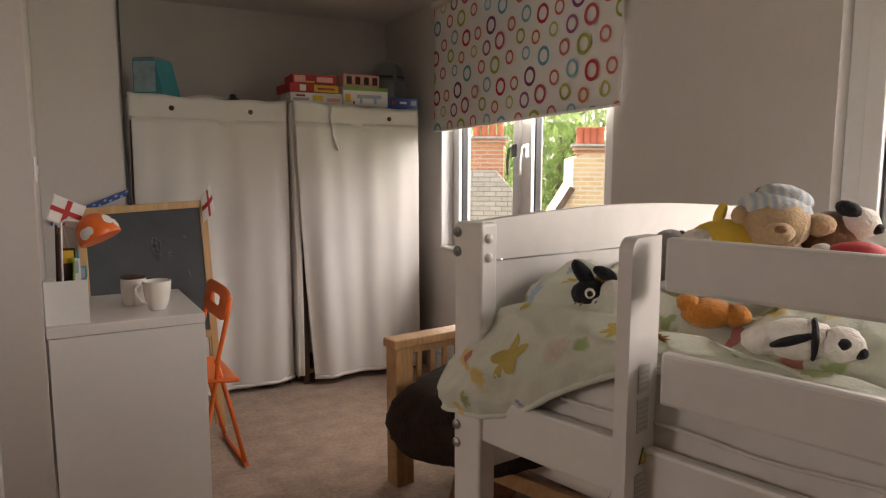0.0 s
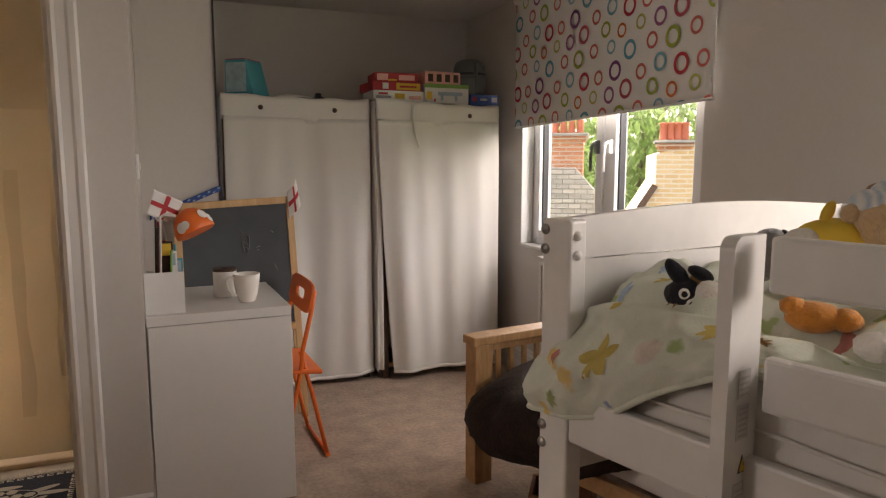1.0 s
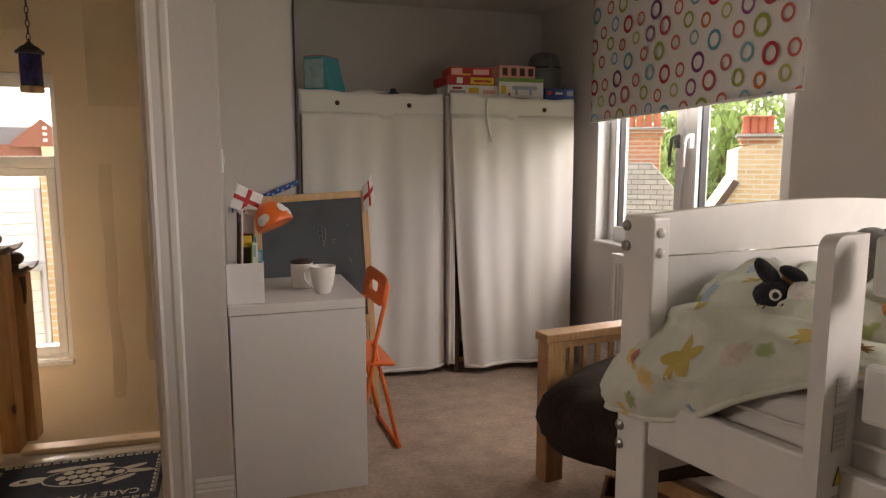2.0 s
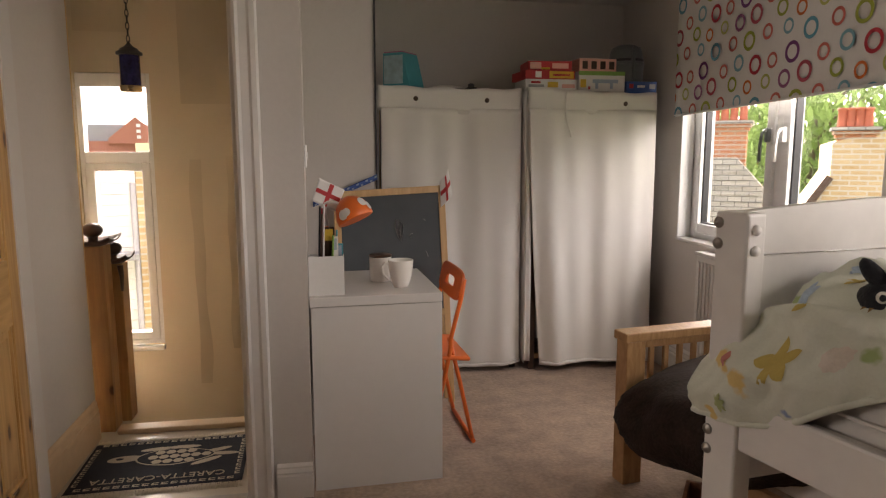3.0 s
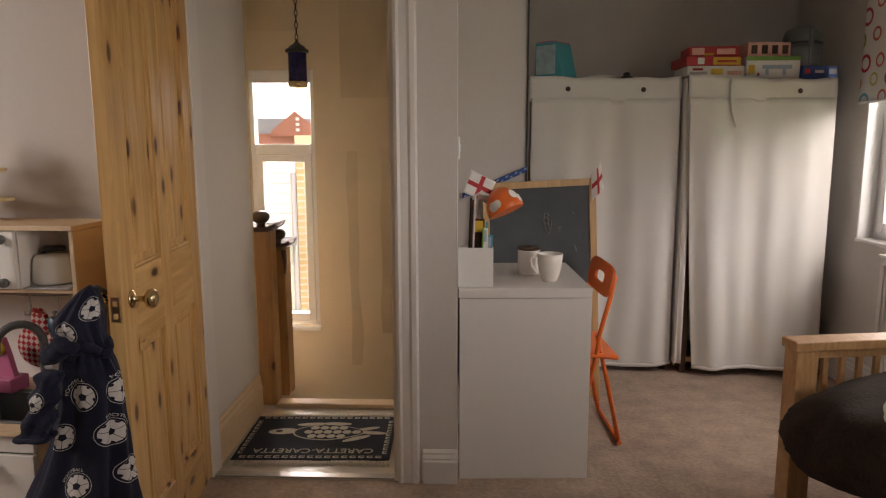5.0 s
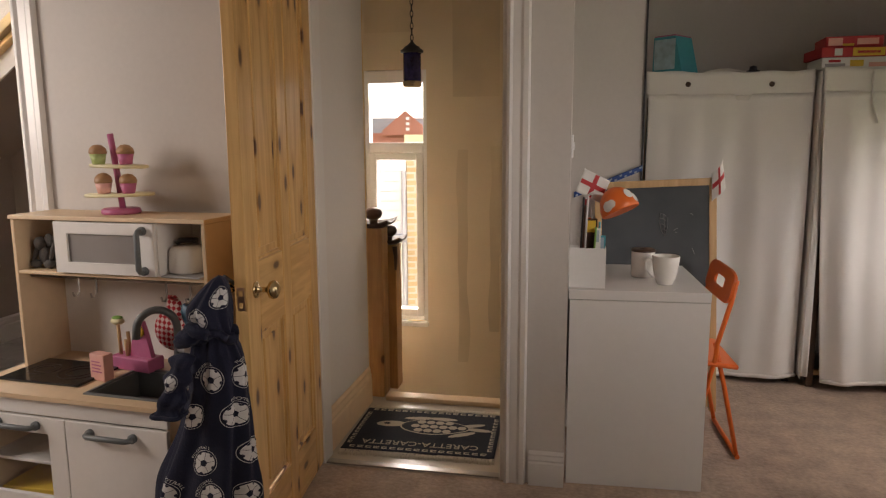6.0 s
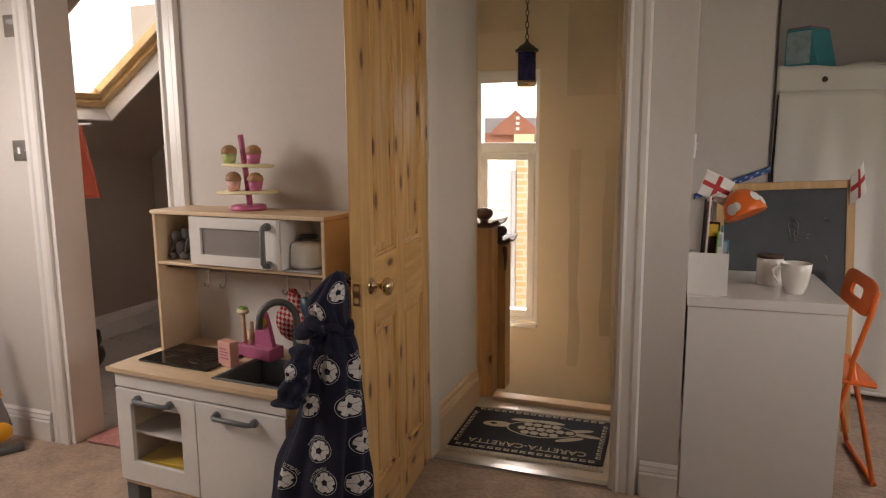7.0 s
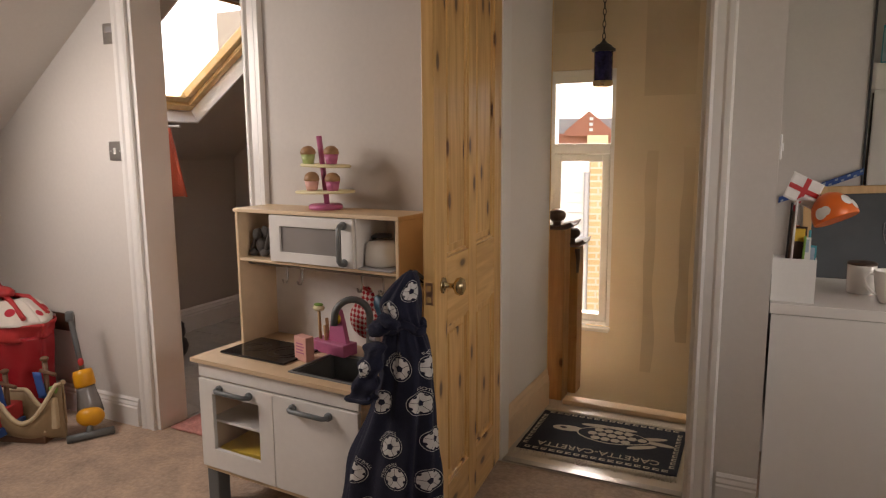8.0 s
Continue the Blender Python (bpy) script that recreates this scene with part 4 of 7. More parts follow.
def duvet_point(u, v):
    """u across from the hanging hem inward, v along the bed from the head."""
    u, v = max(0.0, u), max(0.0, v)
    s = -0.012 + v * 1.25
    d = max(0.0, 1 - max(0.0, s) / 0.42) ** 0.6
    fold = lambda a, b, k: 1 - 2.4 * abs(noise.noise(Vector((a, b, k))))
    zh, zr = ease(HEM, s), ease(RIDGE, s)
    wh = -0.012 * d + 0.05 * (1 - d)
    q = min(1.0, u / 0.3)
    w = wh - 0.026 * d * math.sin(math.pi * q ** 0.75) + 0.060 * q * q
    z = zh + (zr - zh) * q ** 0.9
    w += 0.005 * math.sin(s * 52 + 2.5 * q) * d * (1 - q) ** 1.5 + 0.017 * noise.noise(Vector((s * 10 + q, q * 1.8, 4.4))) * (0.3 + d) - 0.017 * fold(s * 8 + q * 2.2, q * 1.3 - s * 3, 6.1) * (0.25 + q) - 0.0055 * fold(s * 26 - q * 3, q * 3.2 + s * 5, 9.3)
    z += 0.004 * math.sin(s * 33) * (1 - q) * d
    if u > 0.3:
        q = (u - 0.3) / 0.7
        s += (0.05 - min(s, 0.05)) * min(1.0, q * 12)
        lumps = 0.020 * noise.noise(Vector((u * 3.5, s * 7, 1.3))) + 0.022 * fold(u * 4.5 + s * 3, s * 6 - u * 2, 3.1) + 0.018 * fold(u * 11, s * 15 + u * 4, 7.7) + 0.007 * fold(u * 24, s * 33 + u * 7, 2.7)
        w += q * (0.80 - w)
        k = min(1.0, q / 0.28)
        z = zr + (ease(CROWN, s) - zr) * k * k * (3 - 2 * k) - 0.026 * math.exp(-((q - 0.055) / 0.04) ** 2) + lumps * min(1.0, q * 6) - 0.05 * q * q
    return bed_point(s, w, z)


def duvet_print():
    m = principled("printed_duvet_cotton", (0.66, 0.675, 0.575), 0.85, scale=220, vary=0.05, bump=0.25, big=5)
    n, l = m.node_tree.nodes, m.node_tree.links
    bs = n["Principled BSDF"]
    tc = n.new("ShaderNodeTexCoord")
    src = bs.inputs["Base Color"].links[0].from_socket
    for scale, lo, hi, shift in ((9.0, 0.20, 0.26, 0.0), (13.0, 0.16, 0.21, 5.0)):
        wob = n.new("ShaderNodeTexNoise")
        wob.inputs["Scale"].default_value = 28
        add = n.new("ShaderNodeVectorMath")
        add.operation = "MULTIPLY_ADD"
        l.new(tc.outputs["Object"], wob.inputs["Vector"])
        l.new(wob.outputs["Color"], add.inputs[0])
        add.inputs[1].default_value = (0.05, 0.05, 0.05)
        l.new(tc.outputs["Object"], add.inputs[2])
        mp = n.new("ShaderNodeMapping")
        mp.inputs["Location"].default_value = (shift, shift, shift)
        l.new(add.outputs[0], mp.inputs["Vector"])
        v = n.new("ShaderNodeTexVoronoi")
        v.inputs["Scale"].default_value = scale
        l.new(mp.outputs[0], v.inputs["Vector"])
        mr = n.new("ShaderNodeMapRange")
        mr.inputs[1].default_value, mr.inputs[2].default_value, mr.inputs[3].default_value, mr.inputs[4].default_value = lo, hi, 0.75, 0.0
        l.new(v.outputs["Distance"], mr.inputs[0])
        sep = n.new("ShaderNodeSeparateColor")
        l.new(v.outputs["Color"], sep.inputs[0])
        cr = n.new("ShaderNodeValToRGB")
        cr.color_ramp.interpolation = "CONSTANT"
        e = cr.color_ramp.elements
        e[0].color, e[1].color, e[1].position = (0.70, 0.45, 0.08, 1), (0.30, 0.42, 0.10, 1), 0.25
        for pos, c in ((0.42, (0.66, 0.50, 0.40, 1)), (0.58, (0.55, 0.10, 0.08, 1)), (0.68, (0.68, 0.70, 0.60, 1)), (0.88, (0.12, 0.20, 0.45, 1))):
            k = e.new(pos)
            k.color = c
        l.new(sep.outputs[0], cr.inputs[0])
        mx = n.new("ShaderNodeMix")
        mx.data_type = "RGBA"
        l.new(mr.outputs[0], mx.inputs[0])
        l.new(src, mx.inputs[6])
        l.new(cr.outputs[0], mx.inputs[7])
        src = mx.outputs[2]
    l.new(src, bs.inputs["Base Color"])
    return m


M_DUVET = duvet_print()
duvet = thing("duvet", "rumpled pale green duvet printed with stars and animals", "duvet")
part("cover", sheet(duvet_point, 90, 150), M_DUVET, duvet)
part("piping", tube([duvet_point(0.0, 0.42 * k / 40) + Vector((0, 0, 0.002)) for k in range(41)], 0.006, 8), M_DUVET, duvet)


def on_duvet(u, v, lift=0.0014):
    """A point just off the duvet's outer side."""
    p = duvet_point(u, v)
    n = (duvet_point(u + 0.004, v) - p).cross(duvet_point(u, v + 0.004) - p).normalized()
    if n.dot(Vector((-0.6, -0.2, 0.8))) < 0:
        n = -n
    return p + n * lift


def star(cu, cv, r, n=5, inner=0.42, turn=0.3, rings=5):
    """A printed star that lies on the duvet's surface."""
    bm = bmesh.new()
    c = bm.verts.new(on_duvet(cu, cv))
    prev = None
    for j in range(1, rings + 1):
        ring = []
        for k in range(8 * n):
            h = (k % 8) / 4
            rr = r * (1 + (inner - 1) * (h if h <= 1 else 2 - h)) * j / rings
            a = math.pi * k / (4 * n) + turn
            ring.append(bm.verts.new(on_duvet(cu + rr * math.sin(a) * 1.5, cv + rr * math.cos(a) * 0.62)))
        for k in range(8 * n):
            q = (k + 1) % (8 * n)
            f = bm.faces.new((c, ring[k], ring[q]) if prev is None else (prev[k], ring[k], ring[q], prev[q]))
            f.smooth = True
        prev = ring
    return bm


# ---- sofa bed behind the bunk ----
sofa = thing("sofa_bed", "low oak slatted sofa bed with a cream futon", "sofa", pose(1.462, 3.45, 0, 0, 0, 9))
part("leg", B(0, 0.085, -0.075, 0, 0, 0.585, 0.004), M_OAK, sofa)
part("leg", B(0.74, 0.80, -0.075, 0, 0, 0.585, 0.004), M_OAK, sofa)
part("leg", B(0.10, 0.165, -1.15, -1.08, 0, 0.585, 0.004), M_OAK, sofa)
part("leg", B(0.74, 0.80, -1.15, -1.08, 0, 0.585, 0.004), M_OAK, sofa)
for y in (-0.0375, -1.115):
    part("arm_top", B(-0.01 if y > -1 else 0.10, 0.82, y - 0.045, y + 0.045, 0.586, 0.622, 0.005), M_OAK, sofa)
    part("arm_rail", B(0.086 if y > -1 else 0.166, 0.739, y - 0.015, y + 0.015, 0.55, 0.585, 0.003), M_OAK, sofa)
    part("arm_rail", B(0.086 if y > -1 else 0.166, 0.739, y - 0.015, y + 0.015, 0.20, 0.25, 0.003), M_OAK, sofa)
    for k in range(9):
        x = 0.125 + 0.068 * k
        if y > -1 or x > 0.17:
            part("arm_slat", B(x, x + 0.022, y - 0.008, y + 0.008, 0.251, 0.549, 0.002), M_OAK, sofa)
fr = bmesh.new()
bar(fr, (0.05, -0.078, 0.21), (0.21, -1.08, 0.21), 0.03, 0.06, bevel=0.004)
part("front_rail", fr, M_OAK, sofa)
part("back_rail", B(0.745, 0.80, -1.08, -0.08, 0.18, 0.26, 0.004), M_OAK, sofa)
bm = bmesh.new()
box(bm, 0.09, 0.74, -1.07, -0.085, 0.245, 0.36, 0.035, None, 4)
for v in bm.verts:
    v.co.x += 0.10 * (-v.co.y) * (1 if v.co.x < 0.3 else 0)
    v.co.z += 0.012 * noise.noise(v.co * 5)
for f in bm.faces:
    f.smooth = True
part("futon", bm, M_SHEET, sofa, "cream cotton futon mattress")

cush = thing("floor_cushion", "large brown-black long-pile fur cushion lying on the sofa", "cushion", pose(1.765, 3.03, 0.425, -8, -9, 18))


def pillow(u, v):
    a, b = (u - 0.5) * 2 * math.pi, (v - 0.5) * math.pi
    ca, sa, cb, sb = math.cos(a), math.sin(a), math.cos(b), math.sin(b)
    p = 0.62
    f = lambda t: math.copysign(abs(t) ** p, t)
    q = Vector((0.37 * f(ca) * abs(cb) ** 0.55, 0.42 * f(sa) * abs(cb) ** 0.55, 0.145 * sb))
    return q * (1 + 0.10 * noise.noise(q * 6) + 0.02 * noise.noise(q * 30) + 0.012 * noise.noise(q * 75))


bm = sheet(pillow, 90, 44)
bmesh.ops.remove_doubles(bm, verts=bm.verts, dist=1e-4)
part("fur_cover", bm, M_BLACK_FUR, cush)


# ---- pine door, standing open ----
DH, DL = Vector((-0.757, 3.508, 0)), Vector((-0.686, 2.785, 0))
dang = math.atan2((DL - DH).y, (DL - DH).x)
DW = (DL - DH).length
door = thing("door_1", "knotty pine four-panel door standing open into the room", "door", Matrix.Translation(DH) @ Matrix.Rotation(dang, 4, "Z"), kind="structure")
T = 0.038
for x0, x1 in ((0, 0.095), (DW - 0.105, DW), (DW / 2 - 0.045, DW / 2 + 0.04)):
    part("stile", B(x0, x1, 0, T, 0.012, 1.98, 0.0025), M_PINE, door)
rails = [(0.012, 0.20), (0.745, 0.965), (1.87, 1.98)]
for z0, z1 in rails:
    for x0, x1 in ((0.0955, DW / 2 - 0.0455), (DW / 2 + 0.0405, DW - 0.1055)):
        part("rail", B(x0, x1, 0.0005, T - 0.0005, z0, z1, 0.002), M_PINE_RAIL, door)
for z0, z1 in ((0.20, 0.745), (0.965, 1.87)):
    for x0, x1 in ((0.0955, DW / 2 - 0.0455), (DW / 2 + 0.0405, DW - 0.1055)):
        pn = part("panel", B(x0, x1, 0.013, T - 0.013, z0, z1), M_PINE, door)
        part("raised_field", B(x0 + 0.035, x1 - 0.035, 0.008, T - 0.008, z0 + 0.035, z1 - 0.035, 0.004), M_PINE, pn)
        for c in [(x0, x0 + 0.012, z0, z1), (x1 - 0.012, x1, z0, z1), (x0 + 0.012, x1 - 0.012, z0, z0 + 0.012), (x0 + 0.012, x1 - 0.012, z1 - 0.012, z1)]:
            part("bead", B(c[0], c[1], 0.005, T - 0.005, c[2], c[3], 0.004), M_PINE, pn)
KZ = 0.885
for sy, o in ((1, T), (-1, 0)):
    k = part("door_knob", lathe([(0.026, 0), (0.026, 0.003), (0.020, 0.006), (0.009, 0.010), (0.008, 0.032), (0.014, 0.038), (0.026, 0.046), (0.029, 0.056), (0.025, 0.066), (0.012, 0.072), (0.0, 0.073)], 28, Matrix.Translation((DW - 0.068, o, KZ)) @ pose(0, 0, 0, -90 * sy)), M_BRASS, door, "polished brass knob")
part("lock_plate", B(DW, DW + 0.0015, 0.008, T - 0.008, KZ - 0.050, KZ + 0.020, 0.0005), principled("copper", (0.60, 0.36, 0.26), 0.35, 1.0, scale=40, vary=0.1, bump=0.02), door, "coppery lock plate")
for z in (KZ - 0.034, KZ + 0.002):
    part("lock_recess", B(DW + 0.0012, DW + 0.0022, 0.013, T - 0.013, z - 0.008, z + 0.008), M_PINE, door)
for z in (0.25, 1.75):
    part("hinge", B(-0.010, -0.0005, T - 0.012, T + 0.006, z - 0.04, z + 0.04, 0.002), M_STEEL, door)
bd = solid("bathroom_door", B(-1.668, -1.630, 3.245, 3.90, 0.012, 1.98, 0.003), wood("orange_pine", (0.42, 0.17, 0.05), (0.55, 0.25, 0.08), 0.35), "orange-brown pine bathroom door swung open", "door")
bd["kind"] = "structure"


# ---- dressing gown ----
M_GOWN = principled("navy_fleece", (0.010, 0.012, 0.032), 0.95, scale=200, vary=0.3, bump=0.6, sheen=0.03)
M_PRINT_WHITE = principled("white_fleece_print", (0.66, 0.65, 0.64), 0.95, scale=200, vary=0.1, bump=0.4)
gown = thing("dressing_gown", "navy fleece dressing gown printed with white footballs, hung on the door", "dressing gown")
GOWN_LEFT = ((0.05, -0.950), (0.335, -0.886), (0.39, -0.869), (0.47, -0.831), (0.54, -0.800), (0.64, -0.768), (0.735, -0.762), (0.782, -0.742), (0.814, -0.745), (0.86, -0.772), (0.92, -0.722), (0.965, -0.676))
GOWN_RIGHT = ((0.05, -0.588), (0.47, -0.593), (0.64, -0.598), (0.735, -0.606), (0.80, -0.636), (0.86, -0.642), (0.965, -0.646))


def gown_point(u, v):
    """u round the bundle, v from the bottom hem to the top; the belt draws it in and the hood droops over it."""
    a = 2 * math.pi * u
    z = 0.06 + 0.905 * v
    xl, xr = ease(GOWN_LEFT, z), ease(GOWN_RIGHT, z)
    cx, rx = (xl + xr) / 2, (xr - xl) / 2
    ry = 0.095 - 0.055 * v + 0.022 * math.exp(-((z - 0.875) / 0.04) ** 2) - 0.014 * math.exp(-((z - 0.80) / 0.022) ** 2)
    deep = 1 - 0.55 * v
    f = 1 + deep * (0.10 * math.sin(6 * a + 1.3 + 1.6 * v) + 0.07 * math.sin(11 * a - 2.5 * v + 0.4)) + 0.05 * math.sin(17 * a + z * 9) * math.exp(-((z - 0.79) / 0.06) ** 2)
    f *= 1 + 0.07 * noise.noise(Vector((math.cos(a) * 2, math.sin(a) * 2, z * 7)))
    top = 1.0 if v < 0.95 else max(0.04, math.sqrt(max(0.0, 1 - ((v - 0.95) / 0.05) ** 2)))
    return Vector((cx + rx * f * top * math.cos(a), 2.668 + ry * f * top * math.sin(a), z))


def sleeve_point(u, v):
    """A sleeve that hangs beside the body from the shoulder."""
    a = 2 * math.pi * u
    z = 0.765 - 0.17 * v
    r = 0.026 + 0.016 * v + 0.006 * math.sin(v * 19)
    r *= 1 + 0.14 * math.sin(4 * a + 5 * v) + 0.10 * noise.noise(Vector((math.cos(a), math.sin(a), v * 6)))
    if v < 0.08:
        r *= math.sqrt(max(0.02, 1 - ((0.08 - v) / 0.08) ** 2))
    return Vector((-0.735 - 0.045 * v + r * math.cos(a), 2.588 - 0.015 * v + 0.8 * r * math.sin(a), z))


part("fleece_body", sheet(gown_point, 150, 90), M_GOWN, gown)
sleeve = part("sleeve", sheet(sleeve_point, 36, 40), M_GOWN, gown)
cuff = [sleeve_point(k / 36, 1.0) for k in range(37)]
part("cuff", tube(cuff, 0.006, 8), M_GOWN, sleeve)
waist = [gown_point(k / 60, (0.800 + 0.012 * math.sin(k * 0.42) - 0.06) / 0.905) for k in range(61)]
part("belt", tube([Vector((-0.690, 2.668, p.z)) + (p - Vector((-0.690, 2.668, p.z))) * 1.05 for p in waist], 0.013, 10), M_GOWN, gown)
part("belt_knot", ball(ball(bmesh.new(), (-0.735, 2.612, 0.800), (0.040, 0.024, 0.024), pose(0, 0, 0, 10, -22, 0), 3, 0, 0.4), (-0.705, 2.606, 0.822), (0.036, 0.020, 0.018), pose(0, 0, 0, 0, 24, 0), 3, 0, 0.4), M_GOWN, gown)
part("hanging_loop", tube([(-0.665, 2.69, 0.93), (-0.690, 2.74, 0.945), (-0.725, 2.86, 0.90)], 0.006, 8), M_BLACK_PLUSH, gown)


def printed(fn, u0, v0, turn=0.0):
    """A map from flat metres round a spot on fn(u, v) to points just off its surface."""
    p = fn(u0, v0)
    lu, lv = (fn(u0 + 0.02, v0) - fn(u0 - 0.02, v0)).length / 0.04, (fn(u0, v0 + 0.01) - fn(u0, v0 - 0.01)).length / 0.02
    c, sn = math.cos(turn), math.sin(turn)

    def place(x, y, lift):
        u, v = u0 + (x * c - y * sn) / lu, v0 + (x * sn + y * c) / lv
        q = fn(u, v)
        nrm = (fn(u + 0.004, v) - q).cross(fn(u, v + 0.004) - q).normalized()
        mid = Vector((sum(fn(k / 4, v).x for k in range(4)) / 4, sum(fn(k / 4, v).y for k in range(4)) / 4, q.z))
        return q + (nrm if nrm.dot(q - mid) > 0 else -nrm) * lift

    return place


def fan(bm, place, outline, lift, mi, rings=4, inner=0.0):
    """Fills a star-shaped outline of polar points (radius, angle) with rings of faces."""
    n = len(outline)
    prev = [bm.verts.new(place(0, 0, lift))] * n if not inner else [bm.verts.new(place(inner * r * math.cos(t), inner * r * math.sin(t), lift)) for r, t in outline]
    for j in range(1, rings + 1):
        k = inner + (1 - inner) * j / rings
        cur = [bm.verts.new(place(k * r * math.cos(t), k * r * math.sin(t), lift)) for r, t in outline]
        for i in range(n):
            q = (i + 1) % n
            f = bm.faces.new((prev[i], cur[i], cur[q]) if prev[i] is prev[q] else (prev[i], cur[i], cur[q], prev[q]))
            f.smooth, f.material_index = True, mi
        prev = cur


def football(fn, u0, v0, r, turn, word):
    place = printed(fn, u0, v0, turn)
    circle = [(r, 2 * math.pi * k / 30) for k in range(30)]
    bm = bmesh.new()
    fan(bm, place, circle, 0.0016, 0)
    fan(bm, place, [(1.20 * r, t) for _, t in circle], 0.0016, 0, 1, 0.965)
    fan(bm, place, [(r * 0.33 * (0.81 / math.cos((k % 6 - 3) * math.pi / 15)) / 0.81 * 0.86, math.pi / 2 + 2 * math.pi * (k - 3) / 30) for k in range(30)], 0.0026, 1, 2)
    for k in range(5):
        t0 = math.pi / 2 + 2 * math.pi * (k + 0.5) / 5 - math.pi / 5
        grid = [[bm.verts.new(place(rr * r * math.cos(t0 + w), rr * r * math.sin(t0 + w), 0.0026)) for w in (-x, 0, x)] for rr, x in ((0.82, 0.05), (0.90, 0.16), (1.0, 0.17))]
        for p, q in zip(grid, grid[1:]):
            for i in range(2):
                bm.faces.new((p[i], q[i], q[i + 1], p[i + 1])).material_index = 1
        t1 = t0 + math.pi / 5
        seam = [[bm.verts.new(place(rr * r * math.cos(t1) - x * math.sin(t1), rr * r * math.sin(t1) + x * math.cos(t1), 0.0026)) for x in (-0.0006, 0.0006)] for rr in (0.30, 0.5, 0.70, 0.97)]
        for p, q in zip(seam, seam[1:]):
            bm.faces.new((p[0], q[0], q[1], p[1])).material_index = 1
    part("printed_football", bm, [M_PRINT_WHITE, M_GOWN], gown, "white printed football")
    if word:
        cu = bpy.data.curves.new("printed_word", "FONT")
        cu.body, cu.size, cu.align_x = "FOOTBALL", 0.0115, "CENTER"
        tmp = new("printed_word", cu)
        me = bpy.data.meshes.new_from_object(tmp)
        bpy.data.objects.remove(tmp)
        for v in me.vertices:
            t = math.pi / 2 - v.co.x * 1.25 / (1.32 * r)
            q = place((1.32 * r + v.co.y) * math.cos(t), (1.32 * r + v.co.y) * math.sin(t), 0.002)
            v.co = q
        me.materials.append(M_PRINT_WHITE)
        new("printed_word", me).parent = gown


rnd = random.Random(17)
for row in range(8):
    z = 0.125 + 0.112 * row
    if 0.77 < z < 0.83:
        z = 0.865
    span = (ease(GOWN_RIGHT, z) - ease(GOWN_LEFT, z)) * 1.25
    count = max(1, round(span / 0.135))
    for k in range(count):
        a = -142 + 165 * (k + (0.75 if row % 2 else 0.35)) / (count + 0.1)
        football(gown_point, radians(a) / (2 * math.pi) % 1.0, (z + rnd.uniform(-0.012, 0.012) - 0.06) / 0.905, 0.031 if z < 0.75 else 0.026, rnd.uniform(-0.9, 0.9), z < 0.72 and (row + k) % 3 != 1)
for u, v in ((0.72, 0.45),):
    football(sleeve_point, u, v, 0.022, 2.2, False)

# ---- landing ----
def newel(name, x, y, h, w, cap, label):
    n = thing(name, label, "newel post")
    part("shaft", B(x - w / 2, x + w / 2, y - w / 2, y + w / 2, 0.003, h, 0.004), M_NEWEL, n)
    r = cap / 2
    lip = lambda a, b: h + 0.010 + 0.034 * ((abs(a) ** 2.6 + abs(b) ** 2.6) / 2) ** 1.2

    def dish(u, v, low=False):
        a, b = 2 * u - 1, 2 * v - 1
        z = lip(a, b)
        return (x + a * r, y + b * r, z - 0.014 * (1 - 0.75 * max(abs(a), abs(b)) ** 2) if low else z + 0.004)

    bm = bmesh.new()
    g = [[[bm.verts.new(dish(i / 10, j / 10, low)) for j in range(11)] for i in range(11)] for low in (False, True)]
    for q in g:
        for i in range(10):
            for j in range(10):
                bm.faces.new((q[i][j], q[i + 1][j], q[i + 1][j + 1], q[i][j + 1])).smooth = True
    rim = [(i, 0) for i in range(10)] + [(10, j) for j in range(10)] + [(i, 10) for i in range(10, 0, -1)] + [(0, j) for j in range(10, 0, -1)]
    for (i, j), (k, m) in zip(rim, rim[1:] + rim[:1]):
        bm.faces.new((g[0][i][j], g[0][k][m], g[1][k][m], g[1][i][j]))
    bmesh.ops.recalc_face_normals(bm, faces=bm.faces)
    c = part("cap", bm, M_BROWN, n, "dark stained square cap with upturned corners")
    part("finial", ball(lathe([(0.024, h + 0.008), (0.020, h + 0.030), (0.024, h + 0.04)], 20, Matrix.Translation((x, y, 0))), (x, y, h + 0.070), (0.045, 0.045, 0.035)), M_BROWN, c)
    return n


newel("newel_post", -0.734, 4.330, 0.893, 0.114, 0.196, "square pine newel post with dark cap and ball")
n2 = newel("newel_post", -0.692, 4.456, 0.790, 0.105, 0.165, "shorter pine newel post with dark cap beyond the first")
part("handrail_bracket", tube([(-0.644, 4.397, 0.785), (-0.638, 4.395, 0.73), (-0.640, 4.395, 0.66)], 0.014, 10, r_end=0.006), M_BROWN, n2)
ped = thing("pendant_lamp", "blue glass lantern pendant on a dark chain, unlit", "pendant lamp")
PX, PY = -0.490, 4.20
M_BLUE_GLASS = principled("painted_blue_glass", (0.02, 0.02, 0.12), 0.25, scale=70, vary=0.7, bump=0.2, big=30)
part("glass_body", lathe([(0.040, 1.600), (0.043, 1.605), (0.043, 1.735), (0.038, 1.74)], 8, Matrix.Translation((PX, PY, 0))), M_BLUE_GLASS, ped)
part("lower_ring", lathe([(0.030, 1.580), (0.041, 1.580), (0.046, 1.590), (0.044, 1.606), (0.040, 1.608)], 24, Matrix.Translation((PX, PY, 0))), M_BRASS, ped, "pierced brass lower rim")
